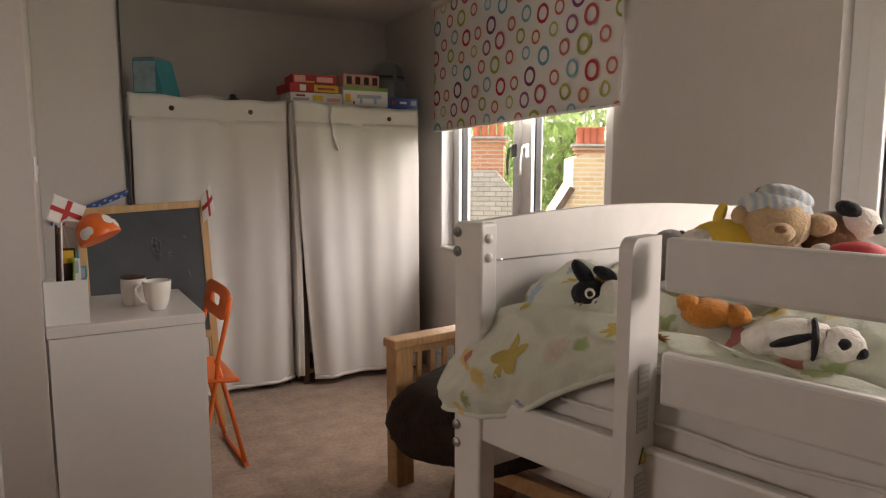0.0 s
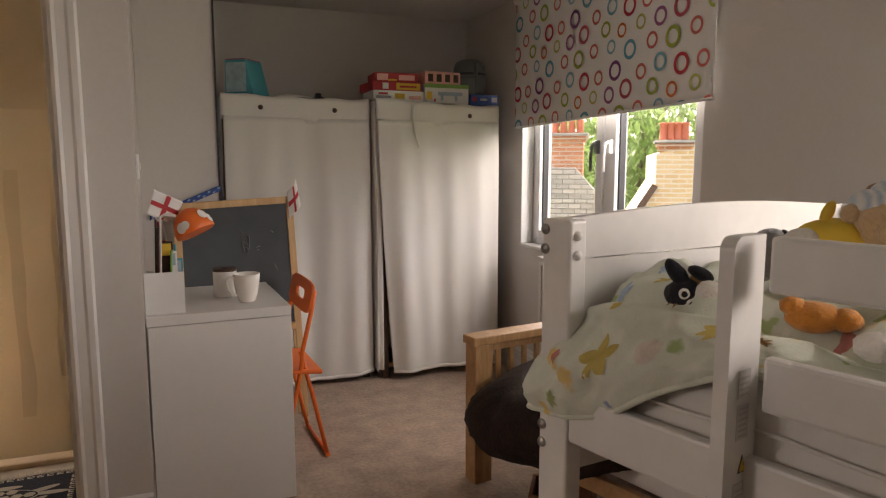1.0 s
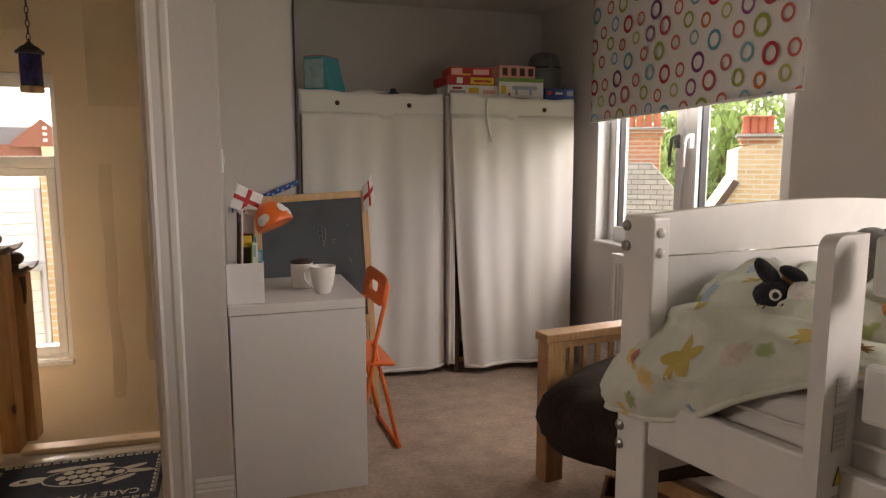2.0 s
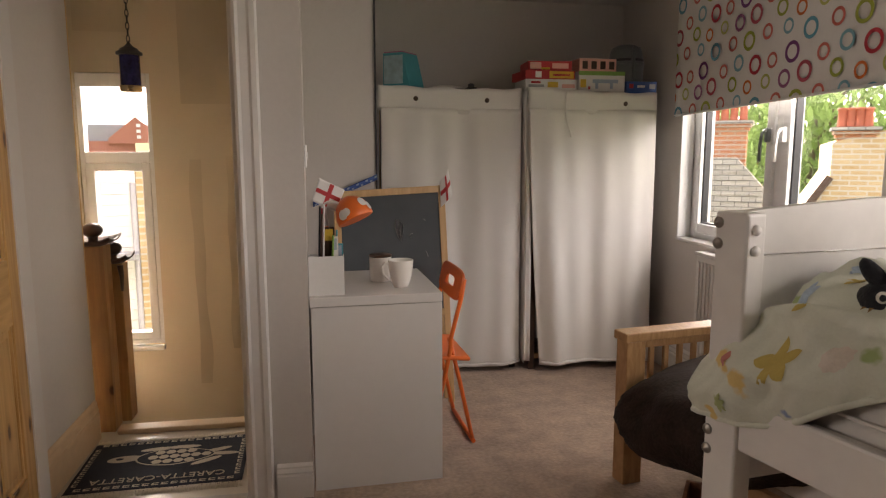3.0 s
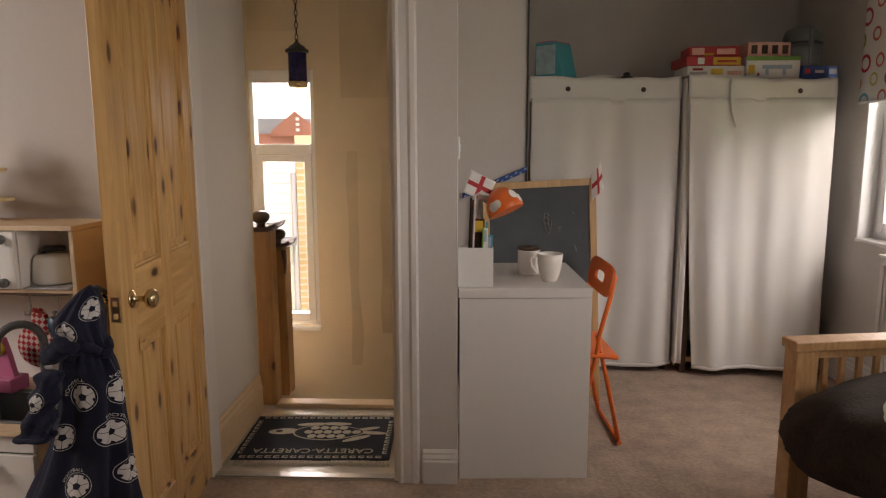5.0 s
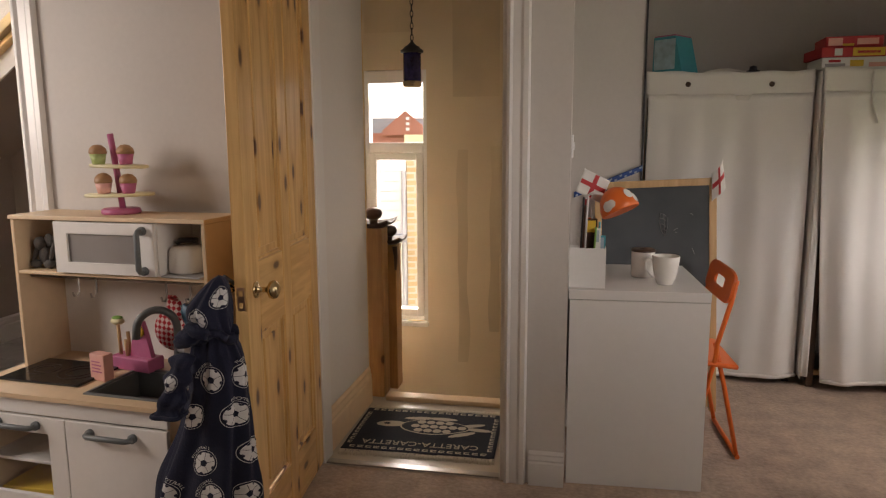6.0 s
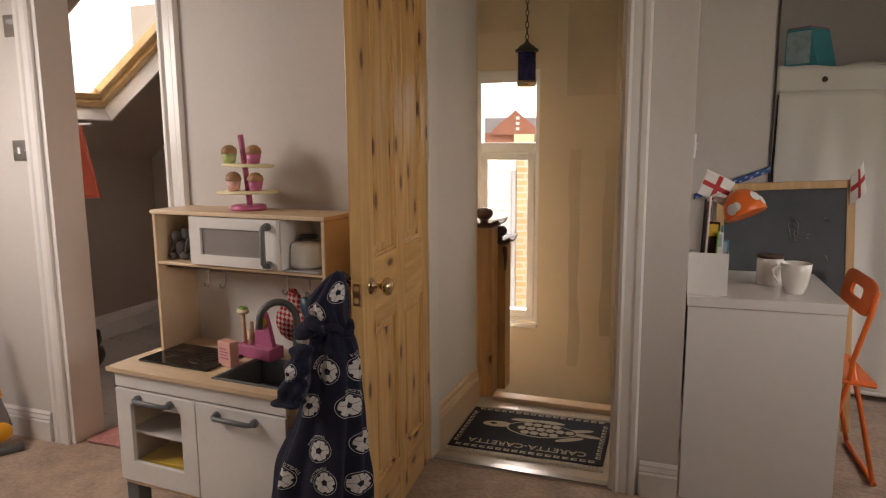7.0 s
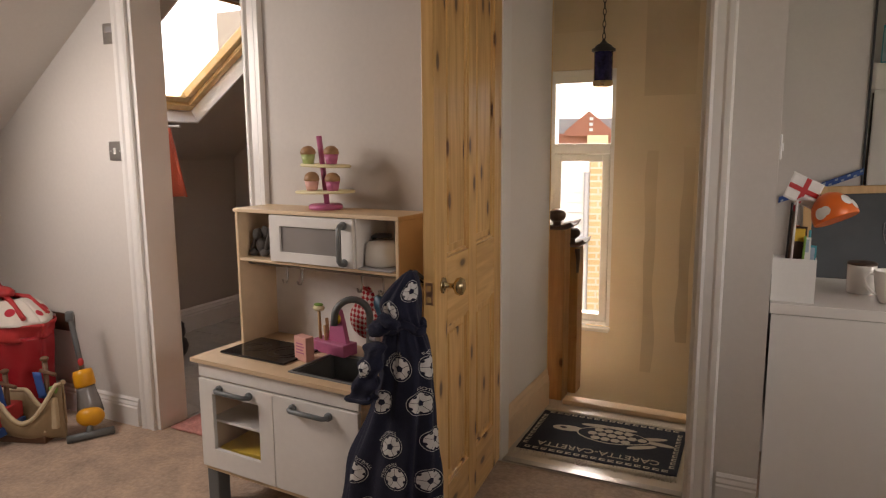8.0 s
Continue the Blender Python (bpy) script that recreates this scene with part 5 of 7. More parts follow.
part("cap", lathe([(0.045, 1.735), (0.054, 1.738), (0.054, 1.748), (0.040, 1.756), (0.036, 1.764), (0.020, 1.772), (0.008, 1.785), (0.0, 1.80)], 24, Matrix.Translation((PX, PY, 0))), M_DARK, ped)
for k in range(19):
    z = 1.805 + 0.027 * k
    a = 90 * (k % 2)
    m = Matrix.Translation((PX, PY, z)) @ pose(0, 0, 0, 90, 0, a)
    pts = [m @ Vector((0.007 * math.cos(t), 0.017 * math.sin(t), 0)) for t in (2 * math.pi * j / 10 for j in range(11))]
    part("chain_link", tube(pts, 0.0022, 5), M_DARK, ped)
part("ceiling_rose", lathe([(0.04, CEIL - 0.004), (0.03, CEIL - 0.025), (0.0, CEIL - 0.03)], 20, Matrix.Translation((PX, PY, 0))), M_DARK, ped)
M_PLASTER = principled("damp_plaster", (0.60, 0.51, 0.38), 0.85, scale=3, vary=0.12, bump=0.05, big=1.5)
for k, (x0, x1, z0, z1) in enumerate([(-0.43, -0.16, 1.58, 2.22), (-0.95, -0.67, 1.95, 2.20)]):
    bm = B(x0, x1, YL - 0.0015, YL + 0.002, z0, z1)
    structure("trim_plaster_patch_%d" % (k + 1), bm, M_PLASTER, "darker filled patch on the plaster wall", "plaster patch")
for k, (x, z0, z1) in enumerate([(-0.37, 0.0, 1.28), (-0.18, 0.2, 1.30)]):
    bm = sheet(lambda u, v: (x + (u - 0.5) * (0.06 + 0.02 * noise.noise(Vector((v * 4, k, 0)))) + 0.02 * noise.noise(Vector((v * 3, 5 + k, 0))), YL - 0.002, z0 + (z1 - z0) * v), 4, 30)
    structure("trim_plaster_streak_%d" % (k + 1), bm, M_PLASTER, "darker streak on the plaster wall", "plaster streak")

# rug with a turtle
rug = thing("rug", "small navy woven rug with a cream turtle and lettering", "rug", pose(-0.368, 3.885, 0.004, 0, 0, 1.5))
M_NAVY = principled("navy_wool", (0.026, 0.030, 0.046), 0.95, scale=220, vary=0.4, bump=1.0)
M_ECRU = principled("ecru_wool", (0.60, 0.55, 0.45), 0.95, scale=220, vary=0.2, bump=0.8)
RW, RH = 0.335, 0.235
part("woven_field", sheet(lambda u, v: ((u - 0.5) * 2 * RW, (v - 0.5) * 2 * RH, 0.006 + 0.003 * noise.noise(Vector((u * 6, v * 5, 2)))), 30, 24, 0.005), M_NAVY, rug)
ZR = 0.0105


def flat(outline, z=ZR):
    bm = bmesh.new()
    bm.faces.new([bm.verts.new((x, y, z)) for x, y in outline])
    bmesh.ops.recalc_face_normals(bm, faces=bm.faces)
    if bm.faces[:][0].normal.z < 0:
        bmesh.ops.reverse_faces(bm, faces=bm.faces)
    return bm


def ell(cx, cy, a, b, n=24, t0=0.0):
    return [(cx + a * math.cos(t) * math.cos(t0) - b * math.sin(t) * math.sin(t0), cy + a * math.cos(t) * math.sin(t0) + b * math.sin(t) * math.cos(t0)) for t in (2 * math.pi * k / n for k in range(n))]


part("turtle_shell", flat([(0.035 + 0.165 * math.cos(t), 0.040 + 0.085 * math.sin(t) * (1 - 0.30 * max(0.0, math.cos(t)))) for t in (2 * math.pi * k / 36 for k in range(36))]), M_ECRU, rug)
part("shell_ground", flat([(0.035 + 0.157 * math.cos(t), 0.040 + 0.078 * math.sin(t) * (1 - 0.30 * max(0.0, math.cos(t)))) for t in (2 * math.pi * k / 36 for k in range(36))], ZR + 0.0008), M_NAVY, rug)
for q in range(-3, 4):
    for r in (-1, 0, 1):
        cx, cy = 0.030 + 0.044 * q + (0.022 if r % 2 else 0), 0.040 + 0.045 * r
        if ((cx - 0.035) / 0.150) ** 2 + ((cy - 0.040) / 0.080) ** 2 < 0.80:
            part("shell_plate", flat(ell(cx, cy, 0.0225, 0.0215, 6), ZR + 0.0016), M_ECRU, rug)
part("turtle_head", flat(ell(-0.175, 0.050, 0.070, 0.032, t0=0.1)), M_ECRU, rug)
part("turtle_eye", flat(ell(-0.195, 0.050, 0.016, 0.011), ZR + 0.0012), M_NAVY, rug)
for cx, cy, t0 in ((-0.06, 0.130, 0.12), (0.06, 0.135, -0.05), (0.20, 0.075, 0.35), (0.235, 0.035, -0.1), (0.17, -0.025, 0.5)):
    part("turtle_flipper", flat(ell(cx, cy, 0.068, 0.017, 16, t0)), M_ECRU, rug)
for k in range(17):
    x = -0.288 + 0.036 * k
    for y in (-RH + 0.028, RH - 0.028):
        part("border_motif", flat([(x - 0.013, y - 0.010), (x + 0.013, y - 0.010), (x + 0.013, y - 0.003), (x - 0.006, y - 0.003), (x - 0.006, y + 0.004), (x + 0.013, y + 0.004), (x + 0.013, y + 0.010), (x - 0.013, y + 0.010)]), M_ECRU, rug)
for k in range(10):
    y = -0.165 + 0.036 * k
    for x in (-RW + 0.025, RW - 0.025):
        part("border_motif", flat([(x - 0.010, y - 0.012), (x + 0.010, y - 0.012), (x + 0.010, y - 0.005), (x - 0.003, y - 0.005), (x - 0.003, y + 0.006), (x + 0.010, y + 0.006), (x + 0.010, y + 0.012), (x - 0.010, y + 0.012)]), M_ECRU, rug)
lettering("CARETTA-CARETTA", 0.058, M_ECRU, rug, pose(0, -0.150, ZR + 0.0005, 0, 0, 180))
bm = bmesh.new()
rnd = random.Random(5)
for k in range(190):
    x = -RW + 2 * RW * k / 189
    for sgn in (-1, 1):
        d = rnd.uniform(0.024, 0.046)
        j = rnd.uniform(-0.014, 0.014)
        tube([(x, sgn * (RH - 0.003), 0.005), (x + j * 0.4, sgn * (RH + d * 0.5), 0.004), (x + j, sgn * (RH + d), 0.002)], 0.0022, 4, bm)
tagged(part("fringe", bm, M_ECRU, rug, "cream knotted fringe"), kind="stuff")

# ---- blind ----
blind = thing("roller_blind", "white roller blind printed with coloured rings, half drawn", "roller blind")
BX = XW - 0.035
BY0, BY1 = 3.084, 4.713
ZB = lambda y: 1.560 + (1.5186 - 1.560) * (y - BY0) / (BY1 - BY0)
part("blind_cloth", sheet(lambda u, v: (BX + 0.004 * math.sin(u * 9 + v * 3), BY0 + (BY1 - BY0) * u, ZB(BY0 + (BY1 - BY0) * u) + (2.262 - ZB(BY0 + (BY1 - BY0) * u)) * v), 30, 12, 0.0015), M_PAPER, blind)
part("roller", tube([(BX, BY0 - 0.01, 2.272), (BX, BY1 + 0.01, 2.272)], 0.022, 16), M_WHITE, blind)
part("hem_bar", tube([(BX - 0.001, BY0, ZB(BY0) + 0.006), (BX - 0.001, BY1, ZB(BY1) + 0.006)], 0.007, 8), M_PAPER, blind)
RINGS = {"coral": (0.62, 0.16, 0.13), "red": (0.52, 0.04, 0.06), "orange": (0.68, 0.18, 0.04), "olive": (0.36, 0.42, 0.07), "teal": (0.12, 0.36, 0.48), "crimson": (0.50, 0.09, 0.12), "pale_teal": (0.22, 0.46, 0.55), "lime": (0.50, 0.52, 0.16), "purple": (0.20, 0.06, 0.20), "plum": (0.34, 0.12, 0.26)}
ring_mats = {k: principled("ring_" + k, c, 0.8, scale=120, vary=0.08, bump=0.05) for k, c in RINGS.items()}
# the print repeats on a diamond lattice
REPEAT = [("coral", 4.16, 1.845, 0.037), ("coral", 3.89, 1.86, 0.036), ("coral", 4.23, 1.72, 0.036), ("coral", 4.555, 1.727, 0.036), ("orange", 4.378, 1.923, 0.034), ("olive", 4.027, 1.839, 0.046), ("olive", 4.15, 1.648, 0.038), ("lime", 4.241, 1.937, 0.034), ("teal", 4.314, 1.828, 0.045), ("pale_teal", 4.103, 1.746, 0.041), ("pale_teal", 4.457, 1.86, 0.034), ("purple", 4.422, 1.746, 0.047), ("plum", 4.465, 1.637, 0.041), ("crimson", 4.337, 1.655, 0.046), ("red", 3.97, 1.722, 0.046)]
for kind, ry, rz, rad in REPEAT:
    for i in range(-5, 6):
        for j in range(-5, 6):
            y, z = ry + 0.355 * (i + j), rz + 0.300 * (i - j)
            if y + rad < BY0 or y - rad > BY1 or z + rad < ZB(y) or z - rad > 2.25:
                continue
            bm = bmesh.new()
            n = 32
            ring = [[(y + k * rad * math.cos(t), z + k * rad * math.sin(t)) for t in (2 * math.pi * q / n for q in range(n))] for k in (1.0, 0.83, 0.66)]
            vs = [[bm.verts.new((0, min(max(a, BY0), BY1), min(max(b, ZB(a)), 2.255))) for a, b in r] for r in ring]
            for p, q in zip(vs, vs[1:]):
                for k in range(n):
                    bm.faces.new((p[k], q[k], q[(k + 1) % n], p[(k + 1) % n]))
            bmesh.ops.dissolve_degenerate(bm, dist=1e-5, edges=bm.edges)
            part("printed_ring", bm, ring_mats[kind], blind).location.x = BX - 0.0062

# radiator under the window
rad = thing("radiator", "white ribbed panel radiator under the window", "radiator")
part("panel", B(XW - 0.075, XW - 0.045, 3.35, 4.34, 0.20, 0.765, 0.006), M_GLOSS, rad)
for k in range(28):
    part("rib", B(XW - 0.083, XW - 0.0755, 3.375 + 0.034 * k, 3.395 + 0.034 * k, 0.23, 0.735, 0.003), M_GLOSS, rad)
part("top_grille", B(XW - 0.085, XW - 0.015, 3.35, 4.34, 0.767, 0.785, 0.004), M_GLOSS, rad)
for y in (3.5, 4.2):
    part("bracket", B(XW - 0.044, XW - 0.001, y - 0.02, y + 0.02, 0.3, 0.7), M_GLOSS, rad)


# ---- on the wardrobes ----
def carton(name, label, x0, x1, y0, y1, z0, z1, mat, stripes, rot=0.0):
    """A cardboard box with printed panels on its front."""
    c = Vector(((x0 + x1) / 2, (y0 + y1) / 2, z0))
    g = thing(name, label, "box", Matrix.Translation(c) @ Matrix.Rotation(radians(rot), 4, "Z"), "boxes on the wardrobe")
    hx, hy, h = (x1 - x0) / 2, (y1 - y0) / 2, z1 - z0
    part("carton_body", B(-hx, hx, -hy, hy, 0, h, 0.003), mat, g)
    for a0, a1, b0, b1, m in stripes:
        part("printed_panel", B(-hx + 2 * hx * a0, -hx + 2 * hx * a1, -hy - 0.0012, -hy + 0.001, h * b0, h * b1), m, g)
    return g


carton("game_box", "flat white board game box with coloured print", 1.50, 1.815, 4.90, 5.14, 1.678, 1.740, M_PAPER, [(0.05, 0.35, 0.2, 0.5, M_LIGHT_GREY), (0.42, 0.62, 0.25, 0.75, M_YELLOW), (0.70, 0.95, 0.2, 0.55, M_PALE_PINK), (0.1, 0.28, 0.6, 0.8, M_RED)])
carton("game_box", "red and yellow board game box", 1.49, 1.800, 4.91, 5.16, 1.742, 1.792, M_RED, [(0.48, 0.97, 0.1, 0.9, M_YELLOW), (0.55, 0.90, 0.35, 0.6, M_RED), (0.20, 0.32, 0.15, 0.85, M_PAPER)], 3)
carton("game_box", "red board game box with a yellow trim", 1.53, 1.795, 4.93, 5.15, 1.794, 1.848, M_RED, [(0.05, 0.30, 0.15, 0.85, M_PALE_PINK), (0.55, 0.92, 0.2, 0.75, M_PALE_PINK), (0.30, 0.50, 0.1, 0.3, M_YELLOW)], -4)
carton("toy_box", "large white toy box with a green lid band and animal print", 1.822, 2.112, 4.90, 5.18, 1.672, 1.790, M_PAPER, [(0.0, 1.0, 0.80, 1.0, M_GREEN), (0.30, 0.85, 0.42, 0.60, M_BLUE_KNIT), (0.36, 0.42, 0.15, 0.42, M_BLUE_KNIT), (0.68, 0.74, 0.15, 0.42, M_BLUE_KNIT), (0.04, 0.16, 0.2, 0.6, M_YELLOW), (0.21, 0.25, 0.1, 0.25, M_RED)])
carton("game_box", "pale boxed set with dark picture squares", 1.83, 2.07, 4.94, 5.14, 1.792, 1.868, M_PALE_PINK, [(0.08 + 0.24 * k, 0.22 + 0.24 * k, 0.2, 0.8, M_BROWN) for k in range(4)], 4)
carton("brick_set_box", "small dark blue toy brick box", 2.125, 2.318, 4.90, 5.10, 1.662, 1.735, M_BLUE, [(0.08, 0.22, 0.45, 0.8, M_RED), (0.35, 0.6, 0.5, 0.7, M_PAPER), (0.75, 0.95, 0.4, 0.8, M_LIGHT_GREY)])
hel = thing("toy_helmet", "grey plastic knight's helmet on a box", "toy helmet", pose(2.165, 5.015, 1.736))
part("shell", lathe([(0.096, 0), (0.104, 0.008), (0.107, 0.10), (0.103, 0.125), (0.098, 0.175), (0.086, 0.205), (0.055, 0.222), (0.0, 0.226)], 34), M_GREY, hel)
for a0, a1 in ((-158, -98), (-82, -22)):
    part("visor_slot", sheet(lambda u, v: (0.1065 * math.cos(radians(a0 + (a1 - a0) * u)), 0.1065 * math.sin(radians(a0 + (a1 - a0) * u)), 0.122 + 0.014 * v), 10, 1, 0.002), M_DARK, hel)
part("visor_rim", lathe([(0.105, 0.100), (0.111, 0.103), (0.111, 0.114), (0.105, 0.117)], 34), M_GREY, hel)
part("brow_ridge", B(-0.007, 0.007, -0.116, -0.100, 0.01, 0.20, 0.003), M_GREY, hel)
tb = thing("gift_box", "teal tapering cardboard box with a pink top edge", "box", pose(0.800, 5.04, 1.688, 0, 0, -38), "boxes on the wardrobe")
bm = bmesh.new()
box(bm, -0.090, 0.090, -0.085, 0.085, 0, 0.195, 0.003)
for v in bm.verts:
    if v.co.z > 0.1:
        v.co.x = v.co.x * 0.72 - 0.022
part("carton_body", bm, M_TEAL, tb)
part("pink_edge", B(-0.084, 0.040, -0.082, 0.082, 0.196, 0.202, 0.002), M_PINK, tb)
part("printed_panel", B(-0.080, 0.046, -0.0865, -0.0845, 0.02, 0.18, 0.0), principled("pale_blue_card", (0.40, 0.55, 0.60), 0.6, scale=25, vary=0.35, bump=0.02), tb)
solid("toy_hat", lathe([(0.034, 1.688), (0.034, 1.694), (0.020, 1.696), (0.018, 1.715), (0.0, 1.72)], 20, Matrix.Translation((1.195, 5.0, 0))), M_DARK, "tiny black toy hat on the wardrobe", "toy hat")
solid("paper_bundle", sheet(lambda u, v: (0.93 + 0.25 * u, 4.98 + 0.12 * v, 1.690 + 0.022 * math.sin(u * 3.1) * math.sin(v * 3.1) + 0.004 * noise.noise(Vector((u * 6, v * 6, 1)))), 16, 10, 0.002), M_SHEET, "crumpled cream cloth on the wardrobe", "cloth")

# ---- easel ----
easel = thing("easel", "beech children's easel with a chalk-marked blackboard", "easel")
EL, ER = Vector((0.388, 4.395, 0)), Vector((0.918, 4.43, 0))


def ez(u, z, y=0.0):
    p = EL.lerp(ER, u)
    return Vector((p.x + (0.035 * (1.12 - z) / 1.1) * (1 if u > 0.5 else 0.4), p.y + y - 0.10 * (1.14 - z), z - 0.024 * (1 - u)))


for u in (0.0, 1.0):
    bm = bmesh.new()
    bar(bm, ez(u, 0.03), ez(u, 1.15), 0.034, 0.022, up=(0, 1, 0), bevel=0.003)
    part("front_leg", bm, M_BEECH, easel)
    bm = bmesh.new()
    bar(bm, Vector((ez(u, 0).x, 4.46, 0.0)), Vector((ez(u, 1.1).x, 4.445, 1.12)), 0.03, 0.02, up=(0, 1, 0), bevel=0.003)
    part("back_leg", bm, M_BEECH, easel)
for z in (1.132, 0.50):
    bm = bmesh.new()
    bar(bm, ez(0.03, z), ez(0.97, z), 0.022, 0.034, bevel=0.003)
    part("cross_rail", bm, M_BEECH, easel)
bm = bmesh.new()
vs = [bm.verts.new(ez(u, z, dy)) for dy in (-0.004, 0.006) for u, z in ((0.03, 0.52), (0.97, 0.52), (0.97, 1.115), (0.03, 1.115))]
for f in ((0, 1, 2, 3), (7, 6, 5, 4), (0, 4, 5, 1), (1, 5, 6, 2), (2, 6, 7, 3), (3, 7, 4, 0)):
    bm.faces.new([vs[k] for k in f])
bmesh.ops.recalc_face_normals(bm, faces=bm.faces)
slate = part("blackboard", bm, M_CHALK, easel, "dark grey slate surface with faint chalk")
leaf = [(0.545, 0.99), (0.535, 0.95), (0.555, 0.905), (0.585, 0.88), (0.605, 0.92), (0.61, 0.965), (0.575, 0.985), (0.545, 0.99)]
part("chalk_drawing", tube([ez(u, z, -0.007) for u, z in leaf], 0.0016, 5), M_CHALKLINE, slate)
for (a, b), (c, d) in (((0.575, 0.985), (0.582, 0.885)), ((0.545, 0.965), (0.59, 0.955)), ((0.545, 0.94), (0.595, 0.925)), ((0.56, 0.915), (0.597, 0.905)), ((0.66, 0.905), (0.70, 0.915)), ((0.67, 0.895), (0.69, 0.895)), ((0.80, 0.985), (0.83, 0.975)), ((0.82, 0.82), (0.84, 0.79))):
    part("chalk_stroke", tube([ez(a, b, -0.007), ez((a + c) / 2, (b + d) / 2 + 0.004, -0.007), ez(c, d, -0.007)], 0.0014, 5), M_CHALKLINE, slate)
solid("wall_conduit", B(0.588, 0.597, 4.468, 4.479, 0.0, CEIL - 0.002, 0.002), M_DARK, "thin dark cable strip down the wall corner", "cable strip")


# ---- flags ----
def flag(base, tip, corner, down, label, curl):
    """A small paper flag with a red cross on a stick."""
    f = thing("paper_flag", label, "flag", group="paper flags")
    part("stick", tube([base, tip], 0.003, 6), M_PAPER, f)
    o, ax, dn = Vector(tip), Vector(corner) - Vector(tip), Vector(down) - Vector(tip)
    nn = ax.cross(dn).normalized()
    if nn.y > 0:
        nn = -nn
    pt = lambda u, v, k=0.0: o + ax * u + dn * v + nn * (curl * math.sin(u * 3.0 + v) + k)
    part("paper", sheet(lambda u, v: pt(u, v), 14, 10, 0.0008), M_PAPER, f)
    part("red_band", sheet(lambda u, v: pt(0.42 + 0.16 * u, 0.02 + 0.96 * v, 0.0022), 6, 10), M_RED, f)
    part("red_band", sheet(lambda u, v: pt(0.02 + 0.96 * u, 0.40 + 0.18 * v, 0.0022), 14, 4), M_RED, f)
    return f


flag((0.40, 3.90, 0.76), (0.325, 3.78, 1.215), (0.425, 3.80, 1.165), (0.290, 3.78, 1.125), "small white paper flag with a red cross by the lamp", 0.008).matrix_basis = Matrix.Translation((0.385, 3.74, 0.774)) @ Matrix.Scale(0.945, 4) @ Matrix.Translation((-0.40, -3.90, -0.742))
flag((0.925, 4.44, 1.05), (0.952, 4.415, 1.232), (0.905, 4.40, 1.17), (0.965, 4.41, 1.10), "small curled white paper flag with a red cross on the easel", 0.02)
rib = thing("ribbon", "blue checked ribbon stretched behind the lamp", "ribbon")
part("band", sheet(lambda u, v: (0.27 + 0.325 * u, 4.455 - 0.01 * math.sin(u * 3), 1.045 + 0.135 * u + 0.028 * v), 24, 3, 0.001), M_BLUE, rib)
for k in range(14):
    part("check", sheet(lambda u, v: (0.275 + 0.325 * (k + 0.15 + 0.5 * u) / 14, 4.4515 - 0.01 * math.sin((k + 0.4) / 14 * 3), 1.045 + 0.135 * (k + 0.15 + 0.5 * u) / 14 + 0.004 + 0.012 * (k % 2) + 0.009 * v), 1, 1), M_BLUE_KNIT, rib)

# ---- on the desk ----
DESK_Z, DESK_K = 0.7745, 0.945


def on_desk(ob, old, place):
    """Sets a thing that was shaped about old down on the desk top at place."""
    ob.matrix_basis = Matrix.Translation((*place, DESK_Z)) @ Matrix.Scale(DESK_K, 4) @ Matrix.Translation((-old[0], -old[1], -0.742)) @ ob.matrix_basis
    return ob


cad = thing("pencil_box", "white card box holding pencils and cards", "pencil box", pose(0.243, 3.722, 0.742))
for c in [(0, 0.142, 0, 0.003, 0.003, 0.160), (0, 0.142, 0.077, 0.08, 0.003, 0.160), (0, 0.003, 0.003, 0.077, 0.003, 0.160), (0.139, 0.142, 0.003, 0.077, 0.003, 0.160), (0, 0.142, 0, 0.08, 0, 0.003)]:
    part("card_wall", B(*c), M_PAPER, cad)
on_desk(cad, (0.243, 3.722), (0.2645, 3.572))
rnd = random.Random(2)
for k, (x, y, h, m) in enumerate([(0.010, 0.03, 0.36, M_DARK), (0.018, 0.05, 0.35, M_RED), (0.026, 0.035, 0.37, M_PAPER), (0.016, 0.02, 0.33, M_BROWN), (0.075, 0.05, 0.26, M_TEAL), (0.060, 0.03, 0.24, M_GREEN)]):
    p = solid("pencil", tube([(0.272 + x, 3.722 + y, 0.746), (0.272 + x + 0.012, 3.722 + y + 0.01, 0.742 + h - 0.02), (0.272 + x + 0.0125, 3.722 + y + 0.011, 0.742 + h)], 0.0045, 6), m, "coloured pencil standing in the card box", "pencil", "pencils in the box")
    on_desk(p, (0.243, 3.722), (0.2645, 3.572))
for x0, x1, h, y, m, lb in ((0.030, 0.078, 0.272, 0.060, M_BROWN, "dark picture card standing in the box"), (0.068, 0.092, 0.235, 0.045, M_PAPER, "white card standing in the box"), (0.080, 0.112, 0.205, 0.055, M_TEAL, "teal card standing in the box")):
    c = thing("card", lb, "card", pose(0.272, 3.722, 0.742), "cards in the box")
    part("card_sheet", B(x0, x1, y, y + 0.002, 0.005, h), m, c)
    part("picture", B(x0 + 0.006, x1 - 0.006, y - 0.0012, y, h - 0.055, h - 0.008), M_YELLOW if m is M_BROWN else M_BLUE_KNIT, c)
    on_desk(c, (0.243, 3.722), (0.2645, 3.572))
lamp = thing("desk_lamp", "orange dome desk lamp with white cloud spots, unlit", "desk lamp")
LM = Matrix.Translation((0.456, 3.76, 1.045)) @ pose(0, 0, 0, -14, -24, 0)
part("shade", lathe([(0.073, 0), (0.076, 0.004), (0.074, 0.03), (0.062, 0.065), (0.040, 0.090), (0.015, 0.102), (0.0, 0.104)], 32, LM), M_ORANGE, lamp)
